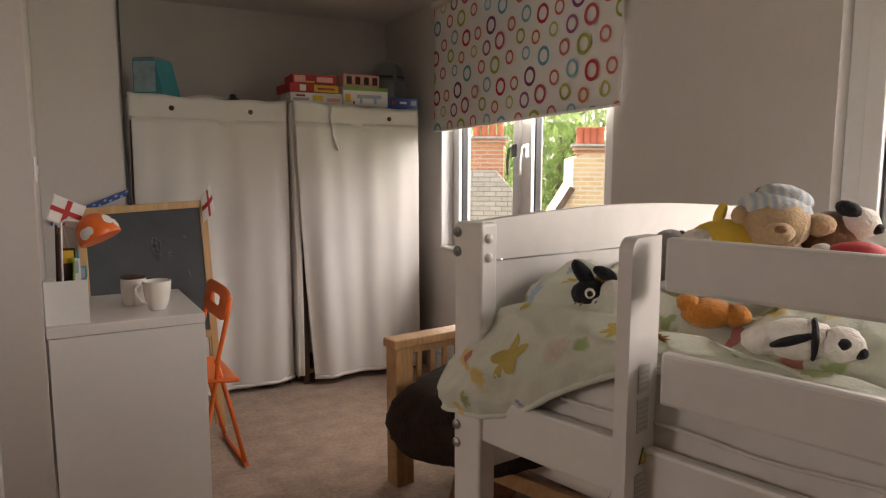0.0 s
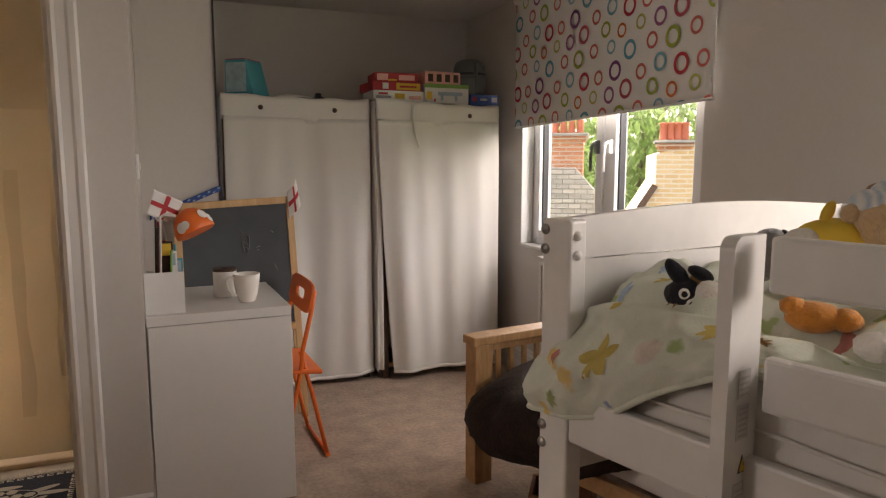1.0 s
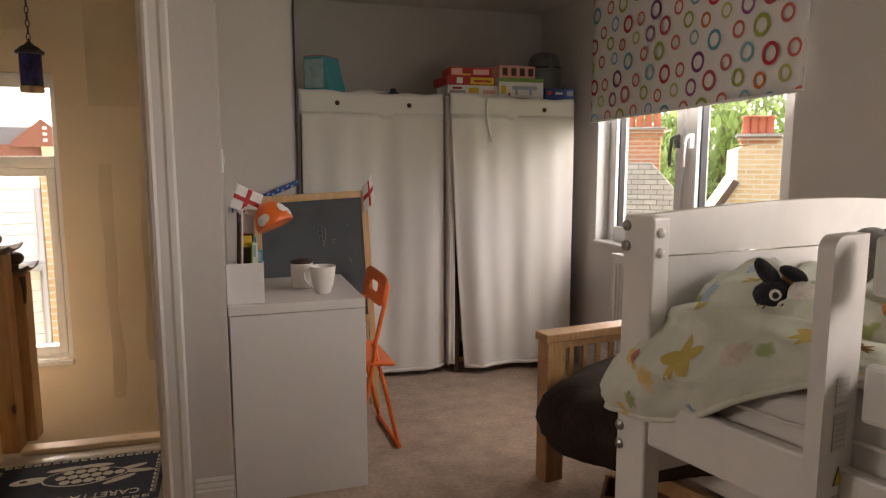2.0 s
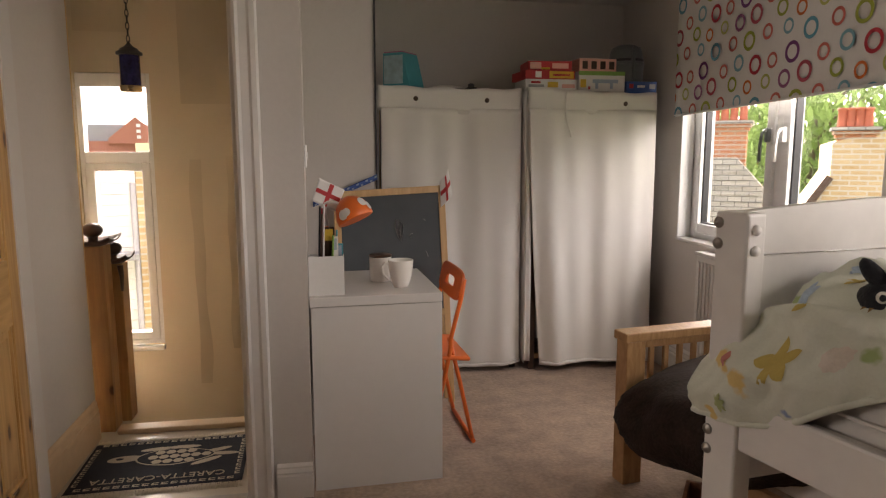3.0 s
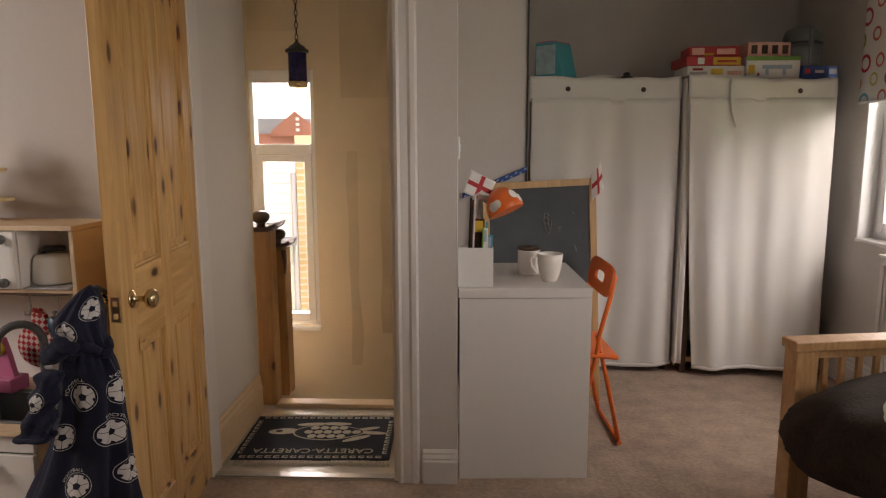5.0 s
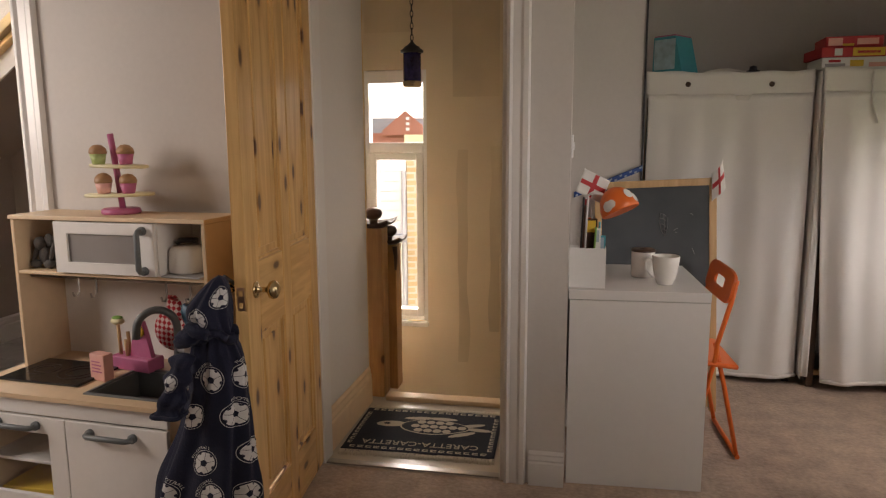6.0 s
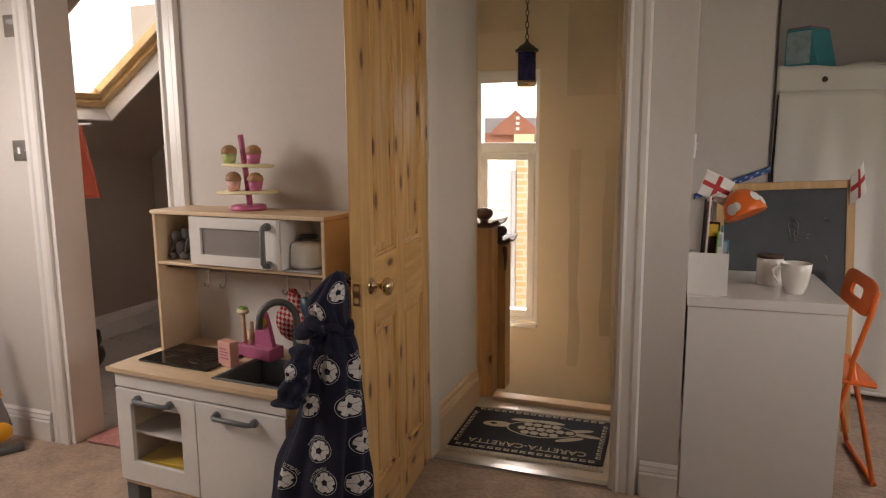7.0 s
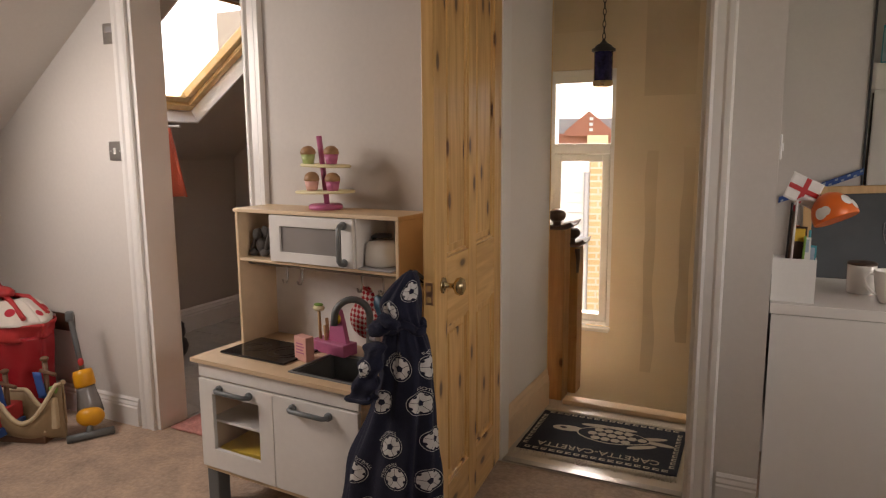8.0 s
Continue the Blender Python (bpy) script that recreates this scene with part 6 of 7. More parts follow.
for az, h, r in ((-122, 0.030, 0.021), (-108, 0.034, 0.017), (-42, 0.052, 0.020), (-20, 0.030, 0.018)):
    bm = bmesh.new()
    n = 18
    prof = lambda z: 0.077 * math.sqrt(max(0.0, 1 - (z / 0.112) ** 2.2)) + 0.0012
    c0 = [(0, 0)] + [(r * math.cos(t) / 0.075, r * math.sin(t)) for t in (2 * math.pi * k / n for k in range(n))]
    vs = []
    for da, dz in c0:
        z = h + dz
        a = radians(az) + da
        vs.append(bm.verts.new((prof(z) * math.cos(a), prof(z) * math.sin(a), z)))
    for k in range(n):
        bm.faces.new((vs[0], vs[1 + k], vs[1 + (k + 1) % n]))
    bmesh.ops.transform(bm, matrix=LM, verts=bm.verts)
    part("cloud_spot", bm, M_PAPER, lamp)
part("gooseneck", tube([(0.330, 3.83, 0.95), (0.318, 3.82, 1.03), (0.312, 3.805, 1.075), (0.322, 3.79, 1.105), (0.345, 3.775, 1.118), (0.375, 3.765, 1.115), (0.402, 3.763, 1.105)], 0.006, 10), M_WHITE, lamp)
part("stem", lathe([(0.055, 0.742), (0.055, 0.752), (0.014, 0.765), (0.010, 0.80), (0.009, 1.01)], 24, Matrix.Translation((0.336, 3.855, 0))), M_ORANGE, lamp)
on_desk(lamp, (0.336, 3.855), (0.336, 3.697))
mug = thing("mug", "white tapered ceramic mug on the desk", "mug", pose(0.645, 3.855, 0.742))
part("cup", lathe([(0.0, 0.001), (0.029, 0.0), (0.033, 0.004), (0.044, 0.035), (0.051, 0.075), (0.055, 0.117), (0.0535, 0.118), (0.0515, 0.115), (0.047, 0.07), (0.040, 0.035), (0.028, 0.008), (0.0, 0.007)], 36), M_CERAMIC, mug)
part("handle", tube([(-0.050, -0.006, 0.102), (-0.068, -0.014, 0.108), (-0.082, -0.020, 0.094), (-0.078, -0.018, 0.066), (-0.058, -0.010, 0.040), (-0.041, -0.004, 0.028)], 0.0055, 10), M_CERAMIC, mug)
on_desk(mug, (0.645, 3.855), (0.629, 3.695))
pot = thing("storage_jar", "white ceramic jar with a brown lid on the desk", "jar", pose(0.585, 4.015, 0.742))
part("jar_body", lathe([(0.0, 0.0), (0.046, 0.0), (0.049, 0.004), (0.050, 0.108), (0.048, 0.110), (0.0, 0.110)], 36), M_CERAMIC, pot)
part("lid", lathe([(0.052, 0.111), (0.052, 0.117), (0.045, 0.121), (0.02, 0.119), (0.012, 0.123), (0.0, 0.124)], 32), M_BROWN, pot)
on_desk(pot, (0.585, 4.015), (0.558, 3.847))

# ---- folding chair ----
chair = thing("folding_chair", "orange metal folding chair pulled up to the desk", "chair", pose(0.90, 4.05, 0) @ pose(0, 0, 0, 0, 0, 3) @ pose(-0.90, -4.05, 0))
for y in (3.86, 4.24):
    part("back_tube", tube([(0.918, y, 0.765), (0.902, y, 0.68), (0.856, y, 0.50), (0.852, y, 0.44), (0.80, y, 0.20), (0.765, y, 0.02)], 0.010, 10), M_ORANGE, chair)
    part("rear_leg", tube([(0.852, y + 0.018, 0.50), (0.90, y + 0.018, 0.30), (0.962, y + 0.018, 0.012)], 0.010, 10), M_ORANGE, chair)
part("foot_bar", tube([(0.962, 3.86, 0.012), (0.962, 4.258, 0.012)], 0.010, 10), M_ORANGE, chair)
part("front_bar", tube([(0.80, 3.86, 0.20), (0.80, 4.24, 0.20)], 0.008, 10), M_ORANGE, chair)
bm = bmesh.new()
CM = Matrix.Translation((0.902, 4.05, 0.728)) @ pose(0, 0, 0, 0, 13, 0)
rings = []
for a, b, p in ((0.205, 0.072, 4.5), (0.075, 0.022, 4.0)):
    for x in (-0.006, 0.006):
        sg = lambda t: math.copysign(abs(t) ** (2 / p), t)
        rings.append([bm.verts.new(CM @ Vector((x, a * sg(math.cos(t)), b * sg(math.sin(t))))) for t in (2 * math.pi * k / 40 for k in range(40))])
for a, b in ((0, 1), (1, 3), (3, 2), (2, 0)):
    for k in range(40):
        bm.faces.new((rings[a][k], rings[a][(k + 1) % 40], rings[b][(k + 1) % 40], rings[b][k]))
bmesh.ops.recalc_face_normals(bm, faces=bm.faces)
bmesh.ops.bevel(bm, geom=[e for e in bm.edges if e.calc_face_angle(0) > 1.2], offset=0.004, segments=2, affect="EDGES")
part("backrest", bm, M_ORANGE, chair)
bm = bmesh.new()
box(bm, -0.16, 0.10, -0.20, 0.20, -0.010, 0.010, 0.009, Matrix.Translation((0.845, 4.05, 0.412)) @ pose(0, 0, 0, 0, 6, 0), 3)
part("seat", bm, M_ORANGE, chair)

# ---- on the toy kitchen ----
cs = thing("cupcake_stand", "pink two-tier toy cake stand with cream trays", "cake stand", KR @ pose(-1.222, 3.015, 1.0915))
part("base", lathe([(0.0, 0.0), (0.058, 0.0), (0.062, 0.005), (0.060, 0.016), (0.054, 0.019), (0.0, 0.019)], 30), M_PINK, cs)
part("pole", tube([(0.006, 0, 0.018), (-0.002, 0, 0.10), (-0.014, 0, 0.20), (-0.022, 0, 0.262)], 0.010, 12), M_PINK, cs)
for z, r in ((0.058, 0.125), (0.152, 0.105)):
    part("tray", lathe([(0.0, z), (r - 0.004, z), (r, z + 0.004), (r - 0.003, z + 0.010), (0.0, z + 0.010)], 40, Matrix.Diagonal((1.0, 0.62, 1, 1)) @ pose(0, 0, 0, 0, 1.5 if z > 0.1 else -1.5, 0)), M_CREAM_PAINT, cs)


def cupcake(x, y, z, cup, top):
    c = thing("toy_cupcake", "wooden toy cupcake with a brown top on the stand", "toy cupcake", KR @ pose(-1.222 + x, 3.015 + y, 1.0915 + z), "toy cupcakes")
    part("cup", lathe([(0.0, 0.0), (0.019, 0.0), (0.026, 0.034), (0.0, 0.034)], 22), cup, c)
    part("icing", lathe([(0.026, 0.034), (0.028, 0.040), (0.025, 0.052), (0.014, 0.062), (0.0, 0.065)], 22), top, c)


M_GREEN_CUP = principled("pale_green_paint", (0.42, 0.50, 0.20), 0.4, scale=50, vary=0.06, bump=0.02)
M_ICING = principled("brown_icing", (0.40, 0.22, 0.11), 0.5, scale=60, vary=0.1, bump=0.05)
for a in ((-0.058, -0.02, 0.163, M_GREEN_CUP), (0.040, -0.01, 0.163, M_PINK), (-0.075, 0.015, 0.069, M_PINK), (-0.032, -0.035, 0.069, M_PALE_PINK), (0.055, -0.025, 0.069, M_PINK)):
    cupcake(*a, M_ICING)
ket = thing("toy_kettle", "white enamel toy kettle with a black handle", "toy kettle", KR @ pose(-0.958, 2.985, 0.911))
part("kettle_body", lathe([(0.0, 0.0), (0.055, 0.0), (0.060, 0.006), (0.058, 0.04), (0.054, 0.075), (0.045, 0.085), (0.0, 0.088)], 30), M_CERAMIC, ket)
part("spout", tube([(-0.05, 0, 0.05), (-0.068, 0, 0.075), (-0.075, 0, 0.092)], 0.008, 10), M_CERAMIC, ket)
part("handle", tube([(-0.035, 0, 0.094), (-0.015, -0.01, 0.104), (0.045, -0.01, 0.106)], 0.0085, 10), M_DARK, ket)
solid("metal_tray", B(-1.00, -0.862, 2.90, 3.07, 0.905, 0.910, 0.002), M_LIGHT_GREY, "small grey metal tray under the kettle", "tray").matrix_basis = KR


def plush(name, label, blobs, mats, m=None, size=1.0):
    """A soft toy as one uneven mesh of rounded forms."""
    bm = bmesh.new()
    for c, r, rot, k in blobs:
        ball(bm, c, r, pose(0, 0, 0, *rot), 3, k, 0.10)
    bmesh.ops.scale(bm, vec=(size, size, size), verts=bm.verts)
    ob = part(name, bm, mats)
    if m is not None:
        ob.matrix_basis = m
    return tagged(ob, label, "soft toy")


Z0 = (0, 0, 0)
M_DARK_PLUSH = principled("dark_grey_plush", (0.085, 0.075, 0.07), 0.9, scale=150, vary=0.25, bump=0.8, sheen=0.1)
plush("toy_elephant", "small dark grey soft elephant in the cupboard", [((0, 0, 0.045), (0.03, 0.025, 0.04), Z0, 0), ((-0.01, -0.015, 0.085), (0.022, 0.02, 0.022), Z0, 0), ((-0.028, -0.02, 0.05), (0.008, 0.008, 0.035), (0, 25, 0), 0), ((0.02, -0.01, 0.095), (0.018, 0.006, 0.022), Z0, 0), ((-0.03, -0.02, 0.015), (0.022, 0.015, 0.014), Z0, 0), ((0.025, -0.02, 0.015), (0.022, 0.015, 0.014), Z0, 0)], [M_DARK_PLUSH], KR @ pose(-1.500, 2.975, 0.905))
plush("toy_elephant", "small dark grey soft elephant beside its twin", [((0, 0, 0.05), (0.026, 0.025, 0.045), Z0, 0), ((0, -0.015, 0.10), (0.022, 0.02, 0.022), Z0, 0), ((-0.018, -0.03, 0.06), (0.008, 0.008, 0.04), (0, 20, 0), 0), ((0.022, -0.02, 0.015), (0.02, 0.015, 0.014), Z0, 0)], [M_DARK_PLUSH], KR @ pose(-1.440, 2.985, 0.905))
bx = thing("toy_carton", "pink wooden toy food carton on the worktop", "toy carton", KR @ pose(-1.215, 2.862, 0.568, 0, 0, -12))
part("carton_body", B(-0.034, 0.034, -0.018, 0.018, 0, 0.088, 0.003), M_PALE_PINK, bx)
for k in range(4):
    part("print_line", B(-0.022, 0.022 - 0.006 * (k % 2), -0.0192, -0.0178, 0.028 + 0.011 * k, 0.032 + 0.011 * k), M_PINK, bx)
ml = thing("toy_mixer_stand", "pink wooden toy caddy with utensils", "toy caddy", KR @ pose(-1.180, 2.985, 0.568, 0, 0, -8))
part("tray", B(-0.085, 0.085, -0.035, 0.035, 0, 0.045, 0.004), M_PINK, ml)
bm = bmesh.new()
prism(bm, [(-0.02, 0.04), (0.075, 0.04), (0.055, 0.12), (0.040, 0.165), (0.010, 0.165), (-0.005, 0.12)], 0.018, Matrix.Translation((0, -0.009, 0)))
part("upright", bm, M_PINK, ml)
for x, y, h, mt in ((-0.06, -0.01, 0.15, M_BEECH), (-0.04, 0.01, 0.12, M_BEECH), (-0.025, -0.015, 0.10, M_BEECH)):
    part("utensil", tube([(x, y, 0.045), (x - 0.006, y, h)], 0.006, 8), mt, ml)
part("yellow_top", ball(bmesh.new(), (-0.066, -0.01, 0.16), (0.026, 0.018, 0.013)), M_CREAM_PAINT, ml)
part("green_top", ball(bmesh.new(), (-0.066, -0.01, 0.172), (0.020, 0.015, 0.006)), M_GREEN, ml)
part("yellow_disc", lathe([(0.0, 0), (0.022, 0), (0.022, 0.006), (0.0, 0.007)], 22, Matrix.Translation((0.03, -0.012, 0.135)) @ pose(0, 0, 0, 90)), M_YELLOW, ml)


def gingham():
    m = principled("red_gingham", (0.55, 0.03, 0.04), 0.9, scale=200, vary=0.1, bump=0.3)
    n, l = m.node_tree.nodes, m.node_tree.links
    tc, ck = n.new("ShaderNodeTexCoord"), n.new("ShaderNodeTexChecker")
    mp = n.new("ShaderNodeMapping")
    mp.inputs["Rotation"].default_value = (0.02, radians(40), 0.02)
    mp.inputs["Location"].default_value = (0.001, 0.5003, 0.001)
    mp.inputs["Scale"].default_value = (1, 0.02, 1)
    ck.inputs["Scale"].default_value = 75
    ck.inputs["Color1"].default_value, ck.inputs["Color2"].default_value = (0.42, 0.02, 0.03, 1), (0.66, 0.52, 0.48, 1)
    l.new(tc.outputs["Object"], mp.inputs["Vector"])
    l.new(mp.outputs[0], ck.inputs["Vector"])
    l.new(ck.outputs[0], n["Principled BSDF"].inputs["Base Color"])
    return m


mit = thing("oven_glove", "red checked toy oven glove hanging from a hook", "oven glove")
bm = bmesh.new()
ball(bm, (-1.078, 3.045, 0.690), (0.072, 0.014, 0.072), pose(0, 0, 0, 0, 20, 0), 3, 0, 0.05)
ball(bm, (-1.015, 3.045, 0.725), (0.026, 0.012, 0.048), pose(0, 0, 0, 0, 45, 0), 3, 0, 0.05)
ball(bm, (-1.060, 3.042, 0.762), (0.032, 0.012, 0.055), pose(0, 0, 0, 0, -10, 0), 3, 0, 0.05)
part("quilted_body", bm, gingham(), mit)
part("loop", tube([(-1.050, 3.035, 0.80), (-1.035, 2.975, 0.828), (-1.020, 2.962, 0.825), (-1.046, 3.035, 0.80)], 0.005, 6), M_RED, mit)
mit.matrix_basis = KR
sp = thing("toy_spatula", "blue-grey toy spatula hanging from a hook", "toy spatula", KR)
part("blade", lathe([(0.0, 0), (0.030, 0.0), (0.032, 0.004), (0.028, 0.009), (0.0, 0.010)], 24, Matrix.Translation((-0.985, 3.02, 0.745)) @ pose(0, 0, 0, 80, -28, 10) @ Matrix.Diagonal((0.85, 1.7, 1, 1))), principled("slate_blue_plastic", (0.045, 0.12, 0.19), 0.4, scale=40, vary=0.08, bump=0.02), sp)
part("loop", tube([(-1.000, 3.018, 0.79), (-0.960, 2.975, 0.822), (-0.935, 2.955, 0.822)], 0.003, 6), M_DARK, sp)
for k, (z, m) in enumerate(((0.1585, M_BLUE), (0.1815, M_BLUE), (0.2045, M_YELLOW))):
    b = thing("book", "closed book lying in the toy oven", "book", KR @ pose(-1.40, 2.83, z, 0, 0, 3 * k - 2), "books in the toy oven")
    part("cover", B(-0.13, 0.13, -0.09, 0.09, 0, 0.022, 0.003), m, b)
    part("page_block", B(-0.126, 0.126, 0.0895, 0.0925, 0.004, 0.018), M_PAPER, b)
solid("play_jug", lathe([(0.0, 0), (0.03, 0), (0.034, 0.05), (0.022, 0.075), (0.026, 0.10), (0.0, 0.10)], 20, KR @ Matrix.Translation((-1.32, 2.88, 0.3325))), M_CREAM_PAINT, "cream toy jug on the oven shelf", "toy jug")

# ---- soft toys on the bunk ----
M_HAT = principled("striped_blue_knit", (0.40, 0.47, 0.56), 0.9, scale=150, vary=0.15, bump=0.8, sheen=0.3)
hn, hl = M_HAT.node_tree.nodes, M_HAT.node_tree.links
hw, hm, hc = hn.new("ShaderNodeTexWave"), hn.new("ShaderNodeMix"), hn.new("ShaderNodeTexCoord")
hw.inputs["Scale"].default_value, hw.inputs["Distortion"].default_value = 22, 1.0
hm.data_type = "RGBA"
hm.inputs[7].default_value = (0.66, 0.65, 0.62, 1)
hl.new(hc.outputs["Object"], hw.inputs["Vector"])
hl.new(hw.outputs["Fac"], hm.inputs[0])
hl.new(hn["Principled BSDF"].inputs["Base Color"].links[0].from_socket, hm.inputs[6])
hl.new(hm.outputs[2], hn["Principled BSDF"].inputs["Base Color"])
plush("teddy_bear", "tan teddy bear in a pale blue knitted hat", [((0, 0, 0.05), (0.065, 0.06, 0.07), Z0, 0), ((0, -0.01, 0.135), (0.062, 0.055, 0.055), Z0, 0), ((-0.01, -0.06, 0.122), (0.028, 0.02, 0.020), Z0, 0), ((-0.012, -0.078, 0.130), (0.012, 0.008, 0.008), Z0, 2), ((0.0, 0.005, 0.165), (0.067, 0.060, 0.032), (0, 8, 0), 1), ((0.02, 0.01, 0.185), (0.05, 0.05, 0.025), (0, 15, 0), 1), ((0.072, -0.02, 0.135), (0.030, 0.025, 0.022), Z0, 0), ((-0.060, 0.0, 0.150), (0.022, 0.016, 0.02), Z0, 0), ((-0.035, -0.06, 0.03), (0.03, 0.04, 0.025), Z0, 0)], [M_TAN, M_HAT, M_BROWN_PLUSH], pose(1.462, 1.722, 1.100, 0, 0, -38), 0.90)
plush("toy_dog", "brown soft dog with black ears and white muzzle", [((0, 0, 0.05), (0.10, 0.07, 0.055), Z0, 0), ((0.0, -0.01, 0.115), (0.07, 0.055, 0.05), (0, -18, 0), 0), ((0.055, -0.03, 0.145), (0.040, 0.035, 0.035), Z0, 1), ((0.035, -0.035, 0.172), (0.028, 0.03, 0.018), (0, 30, 0), 2), ((0.085, -0.045, 0.135), (0.014, 0.014, 0.012), Z0, 2), ((0.02, -0.07, 0.075), (0.075, 0.025, 0.022), Z0, 0)], [M_BROWN_PLUSH, M_WHITE_PLUSH, M_BLACK_PLUSH], pose(1.556, 1.690, 1.105, 0, 0, -45), 0.82)
plush("toy_chick", "yellow soft toy with a tuft", [((0, 0, 0.05), (0.07, 0.06, 0.05), Z0, 0), ((0, 0, 0.095), (0.062, 0.055, 0.040), Z0, 0), ((-0.01, 0, 0.145), (0.010, 0.010, 0.022), (0, 20, 0), 0), ((-0.05, -0.02, 0.10), (0.03, 0.03, 0.02), Z0, 1)], [M_YELLOW, M_WHITE_PLUSH], pose(1.412, 1.785, 1.090, 0, 0, -35), 1.0)
plush("toy_seal", "small grey soft toy behind the rail", [((0, 0, 0.05), (0.055, 0.05, 0.05), Z0, 0), ((0.03, 0, 0.095), (0.040, 0.035, 0.03), Z0, 0), ((0.055, 0.0, 0.105), (0.012, 0.02, 0.018), Z0, 1)], [M_GREY_PLUSH, M_BLACK_PLUSH], pose(1.365, 1.90, 1.100, 0, 0, -35), 0.80)
plush("toy_monkey", "small dark brown soft toy among the others", [((0, 0, 0.05), (0.07, 0.06, 0.06), Z0, 0), ((-0.02, 0, 0.14), (0.04, 0.035, 0.04), Z0, 0), ((-0.02, 0, 0.185), (0.022, 0.02, 0.018), Z0, 0), ((0.05, 0, 0.13), (0.03, 0.03, 0.022), Z0, 1)], [M_BROWN_PLUSH, M_BLACK_PLUSH], pose(1.590, 1.815, 1.080, 0, 0, -35))
plush("toy_ladybird", "red and white soft toy by the rail", [((0, 0, 0.05), (0.055, 0.045, 0.05), Z0, 0), ((0.0, -0.01, 0.09), (0.05, 0.04, 0.025), Z0, 0), ((-0.05, 0, 0.09), (0.02, 0.02, 0.02), Z0, 1)], [M_RED, M_WHITE_PLUSH], pose(1.500, 1.600, 1.085, 0, 0, -45))
plush("toy_lamb", "black and white soft lamb lying on the duvet", [((0, 0, 0.03), (0.045, 0.045, 0.045), Z0, 0), ((-0.018, -0.005, 0.085), (0.018, 0.016, 0.040), (0, -38, 0), 0), ((0.046, -0.030, 0.040), (0.036, 0.034, 0.036), Z0, 1), ((0.030, -0.01, 0.088), (0.030, 0.018, 0.014), (0, 25, 0), 0), ((-0.010, -0.043, 0.048), (0.012, 0.006, 0.012), Z0, 1), ((0.006, -0.047, 0.026), (0.012, 0.006, 0.012), Z0, 1), ((-0.0105, -0.047, 0.048), (0.007, 0.005, 0.007), Z0, 0), ((0.0055, -0.051, 0.026), (0.007, 0.005, 0.007), Z0, 0)], [M_BLACK_PLUSH, M_WHITE_PLUSH], pose(1.190, 1.885, 1.062, 0, 0, -30), 0.78)
plush("toy_giraffe", "dull orange soft toy lying on the duvet", [((0, 0, 0.03), (0.055, 0.04, 0.032), Z0, 0), ((0.055, -0.01, 0.03), (0.03, 0.03, 0.024), Z0, 0), ((-0.04, 0, 0.05), (0.025, 0.025, 0.02), Z0, 0)], [principled("orange_plush", (0.60, 0.22, 0.03), 0.9, scale=150, vary=0.2, bump=0.8, sheen=0.3)], pose(1.265, 1.690, 1.065, 0, 0, -42), 0.75)
plush("toy_puppy", "white soft puppy with dark patches and harness", [((0, 0, 0.04), (0.075, 0.045, 0.042), Z0, 0), ((0.075, -0.015, 0.04), (0.042, 0.038, 0.036), Z0, 0), ((0.105, -0.030, 0.030), (0.014, 0.014, 0.013), Z0, 1), ((0.075, -0.048, 0.048), (0.012, 0.008, 0.012), Z0, 1), ((-0.07, 0, 0.03), (0.04, 0.035, 0.03), Z0, 0), ((0.025, -0.010, 0.045), (0.010, 0.046, 0.044), Z0, 1), ((-0.015, -0.040, 0.045), (0.045, 0.010, 0.010), (0, -20, 0), 1)], [M_WHITE_PLUSH, M_BLACK_PLUSH], pose(1.262, 1.530, 1.055, 0, 0, -52), 0.68)

# ---- by the left wall ----
def plate(name, label, x, z, w, h, gang):
    p = thing(name, label, "wall plate")
    part("plate", B(x - w / 2, x + w / 2, YK - 0.009, YK - 0.001, z - h / 2, z + h / 2, 0.003), M_STEEL if gang != 2 else M_BROWN, p)
    return p


ps = thing("light_switch", "white light switch on the wall end beside the desk", "wall plate")
part("plate", B(0.2625, 0.270, 3.53, 3.612, 1.262, 1.346, 0.003), M_UPVC, ps)
part("rocker", B(0.270, 0.275, 3.562, 3.580, 1.29, 1.318, 0.002), M_UPVC, ps)
sw = plate("light_switch", "brushed steel single light switch", -2.425, 1.302, 0.082, 0.086, 1)
part("rocker", B(-2.433, -2.417, YK - 0.014, YK - 0.009, 1.288, 1.316, 0.002), M_PAPER, sw)
for dx in (-0.030, 0.030):
    part("screw", lathe([(0.0045, 0), (0.0, 0.002)], 10, Matrix.Translation((-2.425 + dx, YK - 0.009, 1.302)) @ pose(0, 0, 0, 90)), M_PAPER, sw)
th = plate("thermostat", "brushed steel wall control with a small display", -2.404, 1.812, 0.088, 0.088, 1)
part("display", B(-2.425, -2.383, YK - 0.012, YK - 0.009, 1.815, 1.840, 0.001), M_LIGHT_GREY, th)
so = plate("power_socket", "dark bronze double power socket", -2.915, 0.458, 0.190, 0.090, 2)
for x in (-2.965, -2.865):
    part("rocker", B(x - 0.010, x + 0.010, YK - 0.013, YK - 0.009, 0.475, 0.495, 0.002), M_PAPER, so)
sack = thing("toy_sack", "red plastic toy sack with a spotted drawstring top", "toy sack", pose(-3.075, 2.940, 0))


